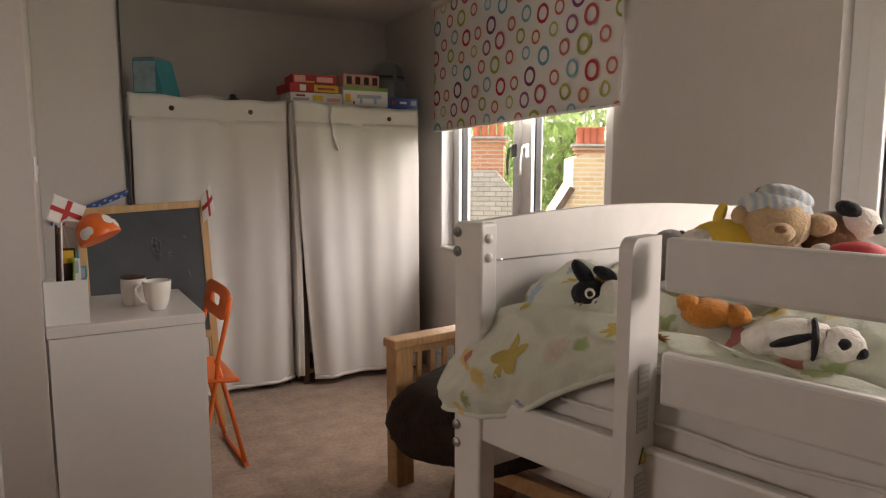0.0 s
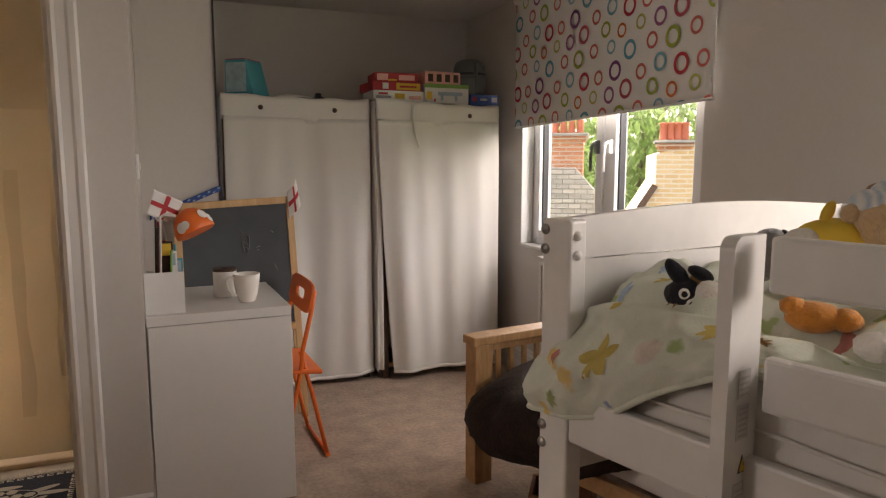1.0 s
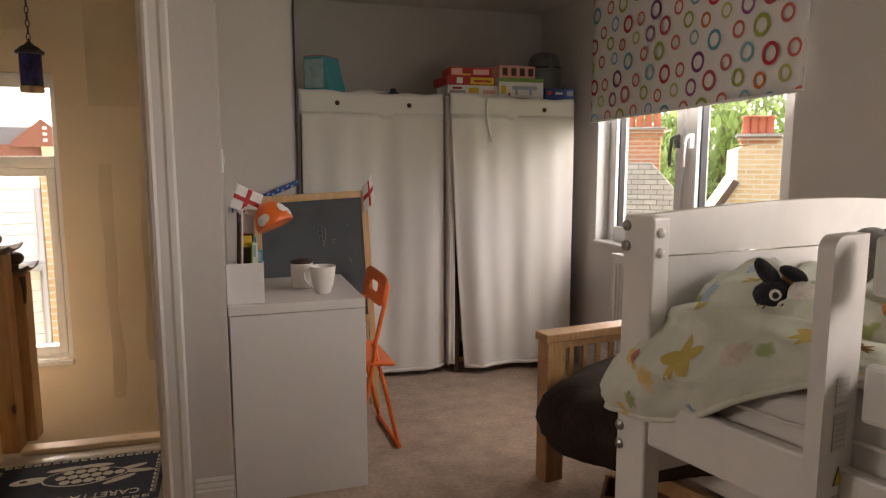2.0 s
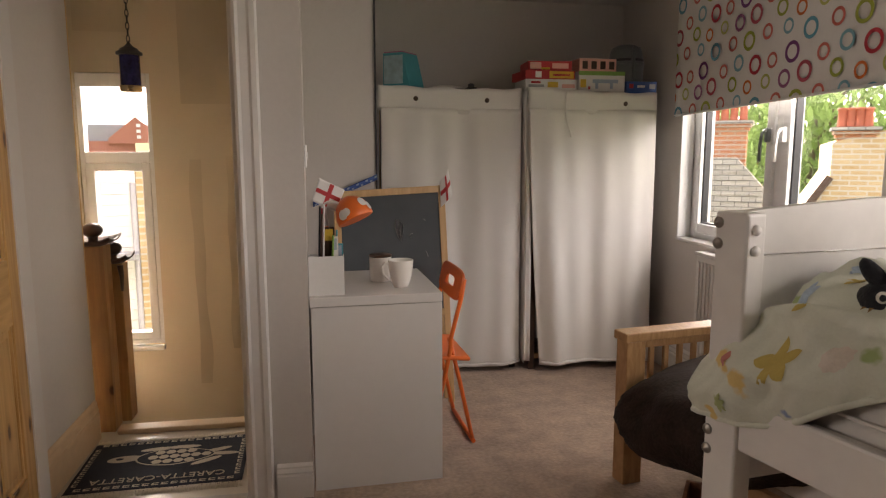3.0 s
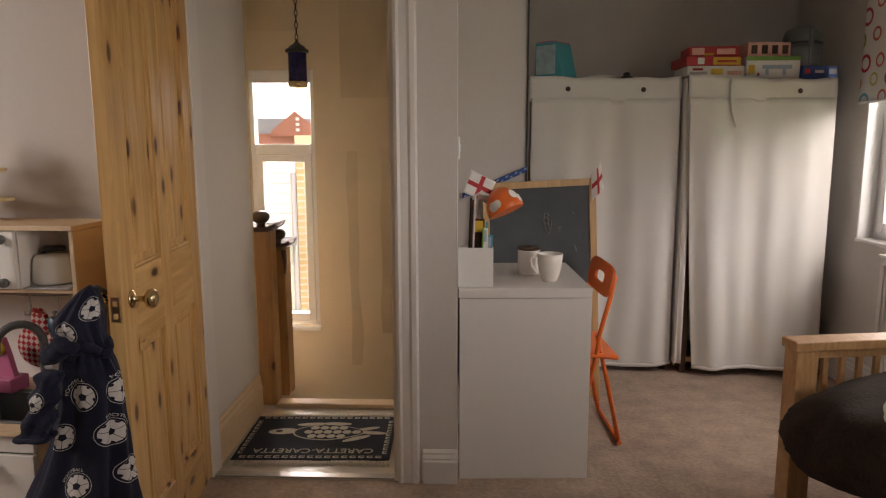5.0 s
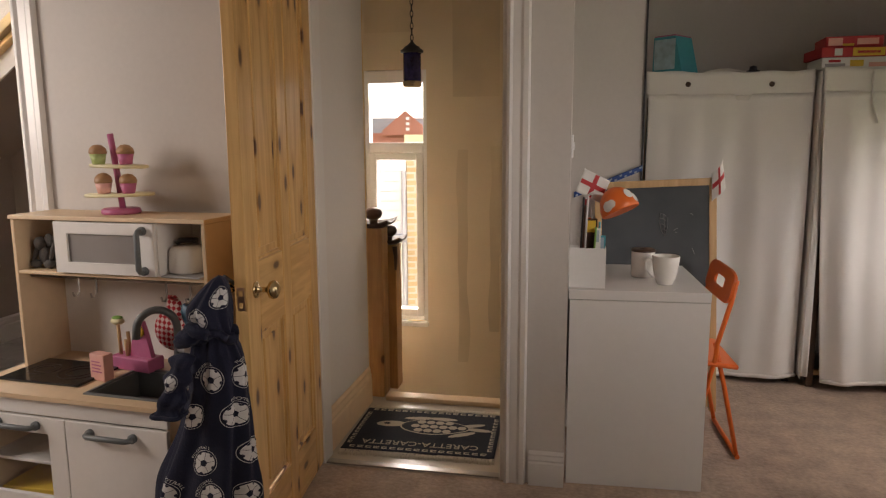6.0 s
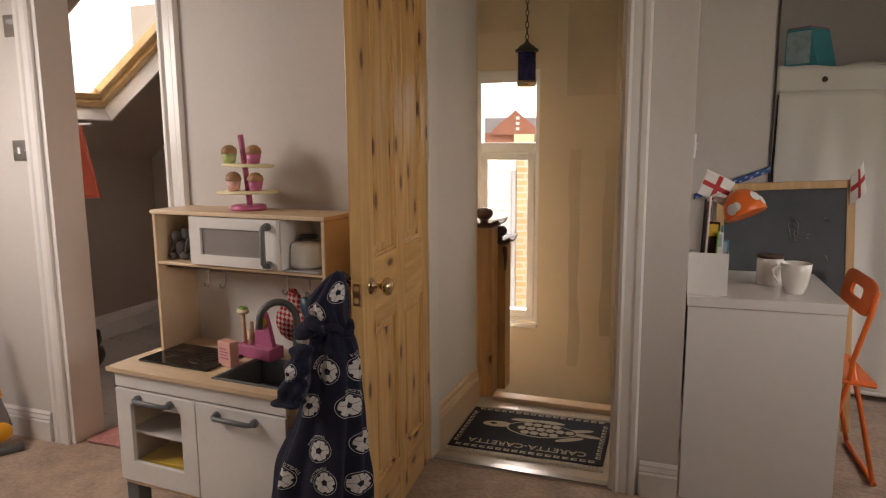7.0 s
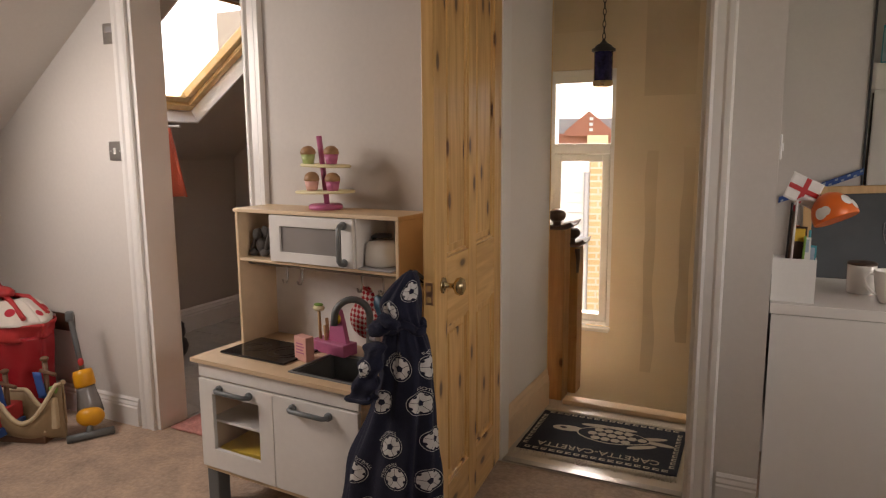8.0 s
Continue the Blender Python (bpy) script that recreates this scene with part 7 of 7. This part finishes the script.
def spotted():
    m = principled("spotted_cotton", (0.72, 0.66, 0.60), 0.9, scale=150, vary=0.06, bump=0.2)
    n, l = m.node_tree.nodes, m.node_tree.links
    tc, v = n.new("ShaderNodeTexCoord"), n.new("ShaderNodeTexVoronoi")
    v.inputs["Scale"].default_value, v.inputs["Randomness"].default_value = 13, 0.35
    l.new(tc.outputs["Object"], v.inputs["Vector"])
    mr = n.new("ShaderNodeMapRange")
    mr.inputs[1].default_value, mr.inputs[2].default_value = 0.36, 0.33
    l.new(v.outputs["Distance"], mr.inputs[0])
    mx = n.new("ShaderNodeMix")
    mx.data_type = "RGBA"
    src = n["Principled BSDF"].inputs["Base Color"].links[0].from_socket
    l.new(mr.outputs[0], mx.inputs[0])
    l.new(src, mx.inputs[6])
    mx.inputs[7].default_value = (0.50, 0.03, 0.05, 1)
    l.new(mx.outputs[2], n["Principled BSDF"].inputs["Base Color"])
    return m


def sack_ring(z0, z1, r0, r1, amp):
    def fn(u, v):
        a = 2 * math.pi * u
        r = r0 + (r1 - r0) * v
        r *= 1 + amp * (math.sin(7 * a + 3 * v) * 0.5 + math.sin(11 * a + 1) * 0.35) + 0.05 * noise.noise(Vector((math.cos(a) * 2, math.sin(a) * 2, v * 3)))
        return (r * math.cos(a), r * 0.66 * math.sin(a), z0 + (z1 - z0) * v)
    return fn


M_RED_VINYL = principled("red_vinyl", (0.40, 0.02, 0.03), 0.25, scale=18, vary=0.15, bump=0.4)
part("sack_body", sheet(sack_ring(0.003, 0.44, 0.22, 0.245, 0.05), 80, 24, 0.003), M_RED_VINYL, sack)
part("red_collar", sheet(sack_ring(0.42, 0.50, 0.245, 0.262, 0.06), 80, 6, 0.003), M_RED, sack)
part("spotted_top", sheet(lambda u, v: Vector(sack_ring(0.50, 0.60, 0.262, 0.10, 0.05)(u, v)) + Vector((0, 0, 0.03 * math.sin(v * 3))), 80, 14, 0.003), spotted(), sack)
part("tied_bow", ball(ball(bmesh.new(), (0.02, -0.03, 0.635), (0.09, 0.05, 0.028), None, 3, 0, 0.3), (-0.06, -0.02, 0.65), (0.06, 0.04, 0.035), None, 3, 0, 0.3), M_RED, sack)
for a in (-60, -20, 25):
    part("drawstring", tube([(0.02, -0.03, 0.63), (0.12 * math.cos(radians(a)), 0.12 * math.sin(radians(a)), 0.605), (0.24 * math.cos(radians(a)), 0.16 * math.sin(radians(a)), 0.53)], 0.012, 8), M_RED, sack)

ship = thing("toy_ship", "tan and brown plastic toy pirate ship", "toy ship", pose(-2.825, 2.765, 0.0, 0, 0, 20))
M_TANP = principled("tan_plastic", (0.62, 0.50, 0.33), 0.45, scale=30, vary=0.08, bump=0.03)
M_BRNP = principled("brown_plastic", (0.16, 0.08, 0.045), 0.5, scale=30, vary=0.15, bump=0.05)


def hull(u, v):
    x = -0.20 + 0.47 * u
    t = min(1.0, max(0.0, (x - 0.03) / 0.22))
    sheer = 0.185 + 0.07 * t - 0.125 * math.sin(math.pi * t) ** 0.8
    w = 0.085 * max(0.12, 1 - (2 * abs(u - 0.5)) ** 4)
    a = (v - 0.5) * math.pi
    return (x, w * math.sin(a), sheer * (1 - abs(math.cos(a)) ** 0.6) + 0.012)


part("hull", sheet(hull, 40, 20, 0.006), principled("khaki_plastic", (0.36, 0.26, 0.15), 0.45, scale=30, vary=0.15, bump=0.04), ship)
for sgn in (0.0, 1.0):
    part("gunwale", tube([Vector(hull(k / 30, sgn)) + Vector((0, 0, 0.004)) for k in range(31)], 0.010, 8), M_TANP, ship)
part("keel", B(-0.20, 0.20, -0.05, 0.05, 0.0, 0.03, 0.006), M_BRNP, ship)
part("deck", B(-0.20, 0.21, -0.055, 0.055, 0.055, 0.065, 0.003), M_TANP, ship)
part("bow_wall", B(0.222, 0.255, -0.040, 0.040, 0.066, 0.215, 0.008), M_TANP, ship)
cb = part("cabin", B(-0.30, 0.020, -0.105, 0.06, 0.085, 0.160, 0.005), M_RED, ship, "red plastic stern cabin")
for k in range(5):
    part("cabin_window", B(-0.285 + 0.060 * k, -0.255 + 0.060 * k, -0.1075, -0.1045, 0.105, 0.145), M_BRNP, cb)
gal = part("gallery", B(-0.31, 0.030, -0.115, 0.06, 0.045, 0.084, 0.004), M_BLUE, ship, "blue plastic stern gallery")
for x, h in ((-0.005, 0.31), (0.195, 0.375)):
    mst = part("mast", tube([(x, 0, 0.066), (x, 0, h)], 0.011, 10), M_BRNP, ship)
    part("mast_top", ball(bmesh.new(), (x, 0, h + 0.008), (0.018, 0.018, 0.012)), M_BRNP, mst)
    part("yard", tube([(x - 0.01, -0.02, h - 0.04), (x + 0.07, -0.03, h - 0.055)], 0.009, 8), M_BRNP, mst)
    part("flag_sheet", sheet(lambda u, v: (x - 0.05 + 0.04 * u + 0.02 * (1 - v), -0.02, h - 0.17 + 0.12 * v), 4, 6, 0.003), M_BLUE, mst)
part("barrel", lathe([(0.025, 0), (0.030, 0.02), (0.030, 0.035), (0.025, 0.05), (0.0, 0.052)], 18, Matrix.Translation((-0.06, -0.04, 0.161))), M_TANP, ship)
part("blue_lid", lathe([(0.027, 0), (0.024, 0.014), (0.0, 0.016)], 18, Matrix.Translation((-0.06, -0.04, 0.214))), M_BLUE, ship)
part("green_cup", lathe([(0.018, 0), (0.022, 0.04), (0.0, 0.041)], 16, Matrix.Translation((0.238, -0.01, 0.216))), M_GREEN, ship)

vac = thing("toy_vacuum", "grey and yellow toy upright vacuum cleaner", "toy vacuum", pose(-2.522, 2.945, 0, 0, 0, 42) @ Matrix.Diagonal((0.82, 0.82, 0.95, 1)))
part("floor_head", tube([(-0.105, -0.095, 0.020), (0.120, -0.015, 0.020)], 0.019, 14), M_GREY, vac)
part("neck", tube([(0.0, -0.055, 0.03), (0, -0.03, 0.05), (0, 0.0, 0.07)], 0.018, 12), M_GREY, vac)
part("yellow_ball", ball(bmesh.new(), (0.0, 0.0, 0.095), (0.075, 0.055, 0.050)), principled("yellow_plastic", (0.78, 0.36, 0.02), 0.3, scale=20, vary=0.05, bump=0.02), vac)
bin_m = principled("clear_smoky_plastic", (0.24, 0.23, 0.23), 0.15, scale=20, vary=0.1, bump=0.02)
part("dust_bin", lathe([(0.070, 0.11), (0.062, 0.17), (0.050, 0.23), (0.048, 0.25)], 26, Matrix.Translation((0.012, 0.03, -0.012)) @ pose(0, 0, 0, -8, -9)), bin_m, vac)
part("yellow_cyclone", lathe([(0.052, 0.25), (0.056, 0.262), (0.054, 0.31), (0.048, 0.33), (0.0, 0.335)], 26, Matrix.Translation((0.012, 0.03, -0.012)) @ pose(0, 0, 0, -8, -9)), bpy.data.materials["yellow_plastic"], vac)
part("red_button", ball(bmesh.new(), (-0.042, 0.075, 0.352), (0.016, 0.012, 0.02)), M_RED, vac)
part("handle", tube([(-0.04, 0.08, 0.315), (-0.060, 0.10, 0.42), (-0.082, 0.12, 0.54), (-0.090, 0.125, 0.575)], 0.015, 10), M_GREY, vac)
part("grip", B(-0.110, -0.068, 0.105, 0.14, 0.550, 0.600, 0.008), M_GREY, vac)

# ---- bathroom ----
rnd = random.Random(4)
plank_mesh = []
bf = structure("floor_bath", B(-3.5, -0.87, 3.26, 4.99, -0.005, 0.0), M_TILE, "grey wood-effect tiled bathroom floor", "tiled floor")
for var in range(3):
    me = bpy.data.meshes.new("floor_tile")
    bm = B(-0.299, 0.299, -0.073, 0.073, 0.0005, 0.004 + 0.0004 * var, 0.001)
    bm.to_mesh(me)
    bm.free()
    me.materials.append(M_TILE)
    plank_mesh.append(me)
for r in range(11):
    for c in range(4):
        x, y = -3.18 + 0.602 * c + (0.3 if r % 2 else 0), 3.345 + 0.149 * r
        if x + 0.3 < -0.87:
            ob = new("floor_tile", plank_mesh[(r + c) % 3])
            ob.parent, ob.location = bf, (x, y, 0)
solid("bath_towel", sheet(lambda u, v: (-3.03 + 0.20 * u * (1 - 0.55 * v), 3.88 + 0.03 * math.sin(u * 9), 1.03 + 0.40 * v), 20, 16, 0.012), principled("coral_towel", (0.52, 0.10, 0.05), 0.95, scale=180, vary=0.2, bump=0.9, sheen=0.3), "coral towel hanging under the roof slope", "towel")
structure("trim_towel_rail", tube([(-3.06, 3.895, 1.435), (-2.86, 3.895, 1.435)], 0.008), M_STEEL, "steel towel hook rail", "towel rail")
solid("bath_mat", sheet(lambda u, v: (-2.24 + 0.42 * u, 3.15 + 0.20 * v, 0.012 + 0.002 * math.sin(u * 40)), 30, 10, 0.008), principled("pink_mat", (0.45, 0.20, 0.18), 0.95, scale=60, vary=0.4, bump=0.9), "pinkish striped mat inside the bathroom door", "bath mat")
solid("black_bag", ball(ball(bmesh.new(), (-3.035, 3.90, 0.085), (0.055, 0.10, 0.085), None, 3, 0, 0.2), (-3.03, 3.92, 0.19), (0.042, 0.06, 0.075), None, 3, 0, 0.2), M_DARK, "small black bag on the bathroom floor", "bag")

# box on the carpet by the sofa
wb = thing("wooden_crate", "small dark red-brown wooden crate on the carpet", "crate", pose(1.66, 3.00, 0, 0, 0, -35))
M_CRATE = wood("red_brown_wood", (0.16, 0.06, 0.03), (0.26, 0.11, 0.05), 0.45, stretch=(6, 6, 6), knots=False)
for c in [(-0.12, 0.12, -0.09, -0.076, 0.004, 0.13), (-0.12, 0.12, 0.076, 0.09, 0.004, 0.13), (-0.12, -0.106, -0.075, 0.075, 0.004, 0.13), (0.106, 0.12, -0.075, 0.075, 0.004, 0.13), (-0.105, 0.105, -0.075, 0.075, 0.0, 0.012)]:
    part("side_board", B(*c, 0.002), M_CRATE, wb)

M_MUSTARD = principled("mustard_print", (0.54, 0.41, 0.12), 0.85, scale=220, vary=0.08, bump=0.2)
M_MUTED_RED = principled("muted_red_print", (0.52, 0.20, 0.17), 0.85, scale=220, vary=0.08, bump=0.2)
M_LEAFPRINT = principled("leaf_print", (0.42, 0.47, 0.22), 0.85, scale=220, vary=0.08, bump=0.2)
M_BROWN_PRINT = principled("brown_print", (0.30, 0.17, 0.06), 0.85, scale=220, vary=0.2, bump=0.2)
M_FAINT_PINK = principled("faint_pink_print", (0.69, 0.61, 0.53), 0.85, scale=220, vary=0.08, bump=0.2)
for u, v, r, n, inner, turn, m, lb in ((0.150, 0.130, 0.080, 5, 0.40, 0.5, M_MUSTARD, "mustard printed star"), (0.170, 0.060, 0.026, 4, 0.72, 0.0, M_MUTED_RED, "red printed diamond"), (0.245, 0.262, 0.050, 7, 0.60, 0.1, M_MUSTARD, "mustard printed animal"), (0.050, 0.060, 0.034, 6, 0.45, 0.2, M_LEAFPRINT, "green printed leaf"), (0.150, 0.195, 0.050, 9, 0.85, 0.0, M_FAINT_PINK, "faint pink printed animal"), (0.310, 0.125, 0.040, 3, 0.45, 0.2, M_MUSTARD, "mustard printed star"), (0.42, 0.12, 0.045, 6, 0.55, 0.2, M_MUSTARD, "mustard printed star"), (0.46, 0.09, 0.026, 5, 0.6, 0.8, M_BLUE_KNIT, "blue printed star"), (0.30, 0.48, 0.05, 8, 0.75, 0.3, M_LEAFPRINT, "green printed animal"), (0.36, 0.36, 0.035, 3, 0.5, 0.2, M_MUTED_RED, "red printed rocket"), (0.365, 0.085, 0.030, 5, 0.5, 0.4, M_BLUE_KNIT, "blue printed star"), (0.39, 0.165, 0.050, 9, 0.6, 0.1, M_BROWN_PRINT, "brown printed bear"), (0.255, 0.315, 0.035, 8, 0.6, 0.1, M_BROWN_PRINT, "brown printed bear"), (0.33, 0.60, 0.045, 3, 0.35, 0.7, M_MUTED_RED, "red printed rocket")):
    part("printed_motif", star(u, v, r * 0.56, n, inner, turn), m, duvet, lb)

# ---- outside ----
structure("ground", B(-160, 160, -160, 160, -6.2, -6.0), M_GROUND, "garden ground below the windows", "ground")


def local_frame(eye, azimuth, dist):
    """A frame whose x runs to the right and y away, at a distance along an azimuth (degrees from +y, to the right)."""
    a = radians(azimuth)
    d = Vector((math.sin(a), math.cos(a), 0))
    r = Vector((math.cos(a), -math.sin(a), 0))
    m = Matrix((r, d, (0, 0, 1))).transposed().to_4x4()
    m.translation = Vector(eye) + d * dist
    return m


def chimney(parent, x, y, z0, z1, w, pots):
    c = part("chimney", B(x - w / 2, x + w / 2, y, y + w * 0.8, z0, z1), M_RED_BRICK, parent)
    for k in range(3):
        e = 0.03 * (k + 1)
        part("corbel", B(x - w / 2 - e, x + w / 2 + e, y - e, y + w * 0.8 + e, z1 + 0.055 * k, z1 + 0.055 * (k + 1) - 0.004), M_RED_BRICK if k < 2 else M_SLATE, c)
    for k in range(pots):
        px = x - w / 2 + w * (k + 0.5) / pots
        part("chimney_pot", lathe([(0.075, z1 + 0.165), (0.062, z1 + 0.20), (0.058, z1 + 0.40), (0.070, z1 + 0.41), (0.070, z1 + 0.44), (0.055, z1 + 0.445)], 14, Matrix.Translation((px, y + 0.25, 0))), M_POT, c)


FW = local_frame((0.387, 0.949, 0), 36.1, 12.0)
h1 = thing("neighbour_house", "brick house with pale slate roof and chimney", "house", FW)
bm = bmesh.new()
prism(bm, [(-6.0, -6.0), (0.6, -6.0), (0.6, -0.4), (-0.36, 0.78), (-0.75, 1.22), (-6.0, 1.22)], 0.3)
part("slate_roof", bm, M_SLATE, h1)
part("wall", B(-6.0, 0.4, 0.31, 5.0, -6.0, -0.4), M_BRICK, h1)
for k in range(14):
    part("slate_course", B(-6.0, -0.72 + 0.085 * k, -0.02, 0.0, 1.10 - 0.12 * k, 1.108 - 0.12 * k + 0.012), M_SLATE, h1)
chimney(h1, -0.92, 0.31, 0.6, 1.66, 0.58, 4)
h2 = thing("neighbour_house", "yellow brick gable house with a chimney stack", "house", FW)
bm = bmesh.new()
prism(bm, [(-0.4, -6.0), (4.0, -6.0), (4.0, 1.78), (1.05, 1.60), (0.56, 1.44), (0.56, 0.95), (0.33, 0.56), (-0.4, -0.62)], 4.0, Matrix.Translation((0, -0.6, 0)))
part("gable_wall", bm, M_BRICK, h2)
bm = bmesh.new()
bar(bm, (0.56, -0.63, 0.95), (-0.45, -0.63, -0.70), 0.10, 0.05, up=(0, 1, 0))
part("verge", bm, M_BROWN, h2)
chimney(h2, 0.84, -0.58, 1.2, 1.50, 0.44, 4)


def tree(name, m, h, r, seed, leaves, label):
    t = thing(name, label, "tree", m)
    rnd = random.Random(seed)
    bm = bmesh.new()
    tube([(0, 0, 0), (0.1, 0, h * 0.25), (0.0, 0.1, h * 0.5), (0.15, 0, h * 0.8)], 0.25, 10, bm, r_end=0.06)
    tips = []
    for k in range(12):
        a, z = rnd.uniform(0, 6.28), h * rnd.uniform(0.35, 0.75)
        e = Vector((r * rnd.uniform(0.5, 0.9) * math.cos(a), r * rnd.uniform(0.5, 0.9) * math.sin(a), z + h * rnd.uniform(0.1, 0.25)))
        tube([(0, 0, z), e * 0.5 + Vector((0, 0, z * 0.5 + 0.2)), e], 0.09, 6, bm, r_end=0.02)
        tips.append(e)
    part("trunk", bm, M_BARK, t)
    bm = bmesh.new()
    cl = [Vector((r * rnd.gauss(0, 0.42), r * rnd.gauss(0, 0.42), h * rnd.uniform(0.35, 1.0))) for _ in range(60)] + tips
    for k in range(leaves):
        c = rnd.choice(cl)
        p = c + Vector((rnd.gauss(0, r * 0.13), rnd.gauss(0, r * 0.13), rnd.gauss(0, r * 0.11)))
        s = rnd.uniform(0.07, 0.16)
        q = Euler((rnd.uniform(0, 6), rnd.uniform(0, 6), rnd.uniform(0, 6))).to_matrix()
        bm.faces.new([bm.verts.new(p + q @ Vector(v) * s) for v in ((-1, 0, 0), (0, -0.6, 0.1), (1, 0, 0), (0, 0.6, 0.1))])
    part("crown", bm, M_TREE, t)
    return t


for k, (x, y, h, r) in enumerate(((-2.6, 12, 10.5, 3.2), (0.5, 9, 10.2, 3.0), (2.2, 14, 11.0, 3.4), (-0.6, 16, 12, 3.6))):
    tree("tree", FW @ pose(x, y, -6.0), h, r, 20 + k, 5000, "leafy green garden tree in full leaf")

FL = local_frame((0.298, 1.0, 0), -15.3, 8.0)
h3 = thing("weatherboarded_house", "white weatherboarded house beside a yellow brick wall", "house", FL)
for k in range(60):
    z = 1.11 - 0.115 * k
    part("weatherboard", B(-3.0, 0.13, -0.012 - 0.01 * (k % 2) * 0, 0.02, z - 0.113, z - 0.004, 0.0, pose(0, 0, 0)), M_SIDING, h3)
part("wall", B(-3.0, 0.128, 0.021, 3.0, -6.0, 1.11), M_SIDING, h3)
part("brick_wall", B(0.135, 2.2, -0.05, 3.0, -6.0, 1.30), M_BRICK, h3)
part("downpipe", tube([(0.10, -0.04, 1.0), (0.10, -0.04, -5.9)], 0.03, 8), M_LIGHT_GREY, h3)
part("vent_box", B(-0.32, -0.16, -0.06, -0.014, 1.02, 1.10), M_SIDING, h3)
part("lower_roof", B(-0.9, 0.12, -0.30, -0.02, 0.20, 0.26, 0.0), M_FAR_SLATE, h3)
FF = local_frame((0.298, 1.0, 0), -15.3, 60.0)
h4 = thing("red_brick_terrace", "far red brick gabled terrace with grey slate roofs", "house", FF)
part("wall", B(-14, 10, 0, 8, -6, 2.2), M_FAR_RED, h4)
bm = bmesh.new()
prism(bm, [(-14, 2.2), (10, 2.2), (10, 3.5), (-14, 3.5)], 5, Matrix.Translation((0, 0.5, 0)))
part("slate_roof", bm, M_FAR_SLATE, h4)
for x in (-5.6, 1.0, 7.0):
    bm = bmesh.new()
    prism(bm, [(x - 2.0, 2.0), (x + 2.0, 2.0), (x + 2.0, 2.4), (x, 4.1), (x - 2.0, 2.4)], 4, Matrix.Translation((0, -0.4, 0)))
    g = part("gable", bm, M_FAR_RED, h4)
    for k in range(3):
        part("stone_band", B(x + 0.05, x + 0.35, -0.47, -0.41, 2.4 + 0.45 * k, 2.65 + 0.45 * k), M_SIDING, g)
part("bay_window", B(0.9, 2.6, -0.9, -0.41, 1.2, 2.05), M_CREAM_PAINT, h4)
FS = local_frame((0.387, 0.949, 0), 61.0, 20.0)
h5 = thing("far_house", "pale far house with dark windows", "house", FS)
part("wall", B(-2.5, 8, 0, 6, -6, 0.9), M_SIDING, h5)
part("roof", B(-2.7, 8.2, -0.3, 6.3, 0.91, 1.4), M_FAR_SLATE, h5)
for x in (-0.9, 0.6, 2.2):
    part("window", B(x, x + 0.7, -0.05, 0.02, 0.0, 0.7), M_DARK, h5)
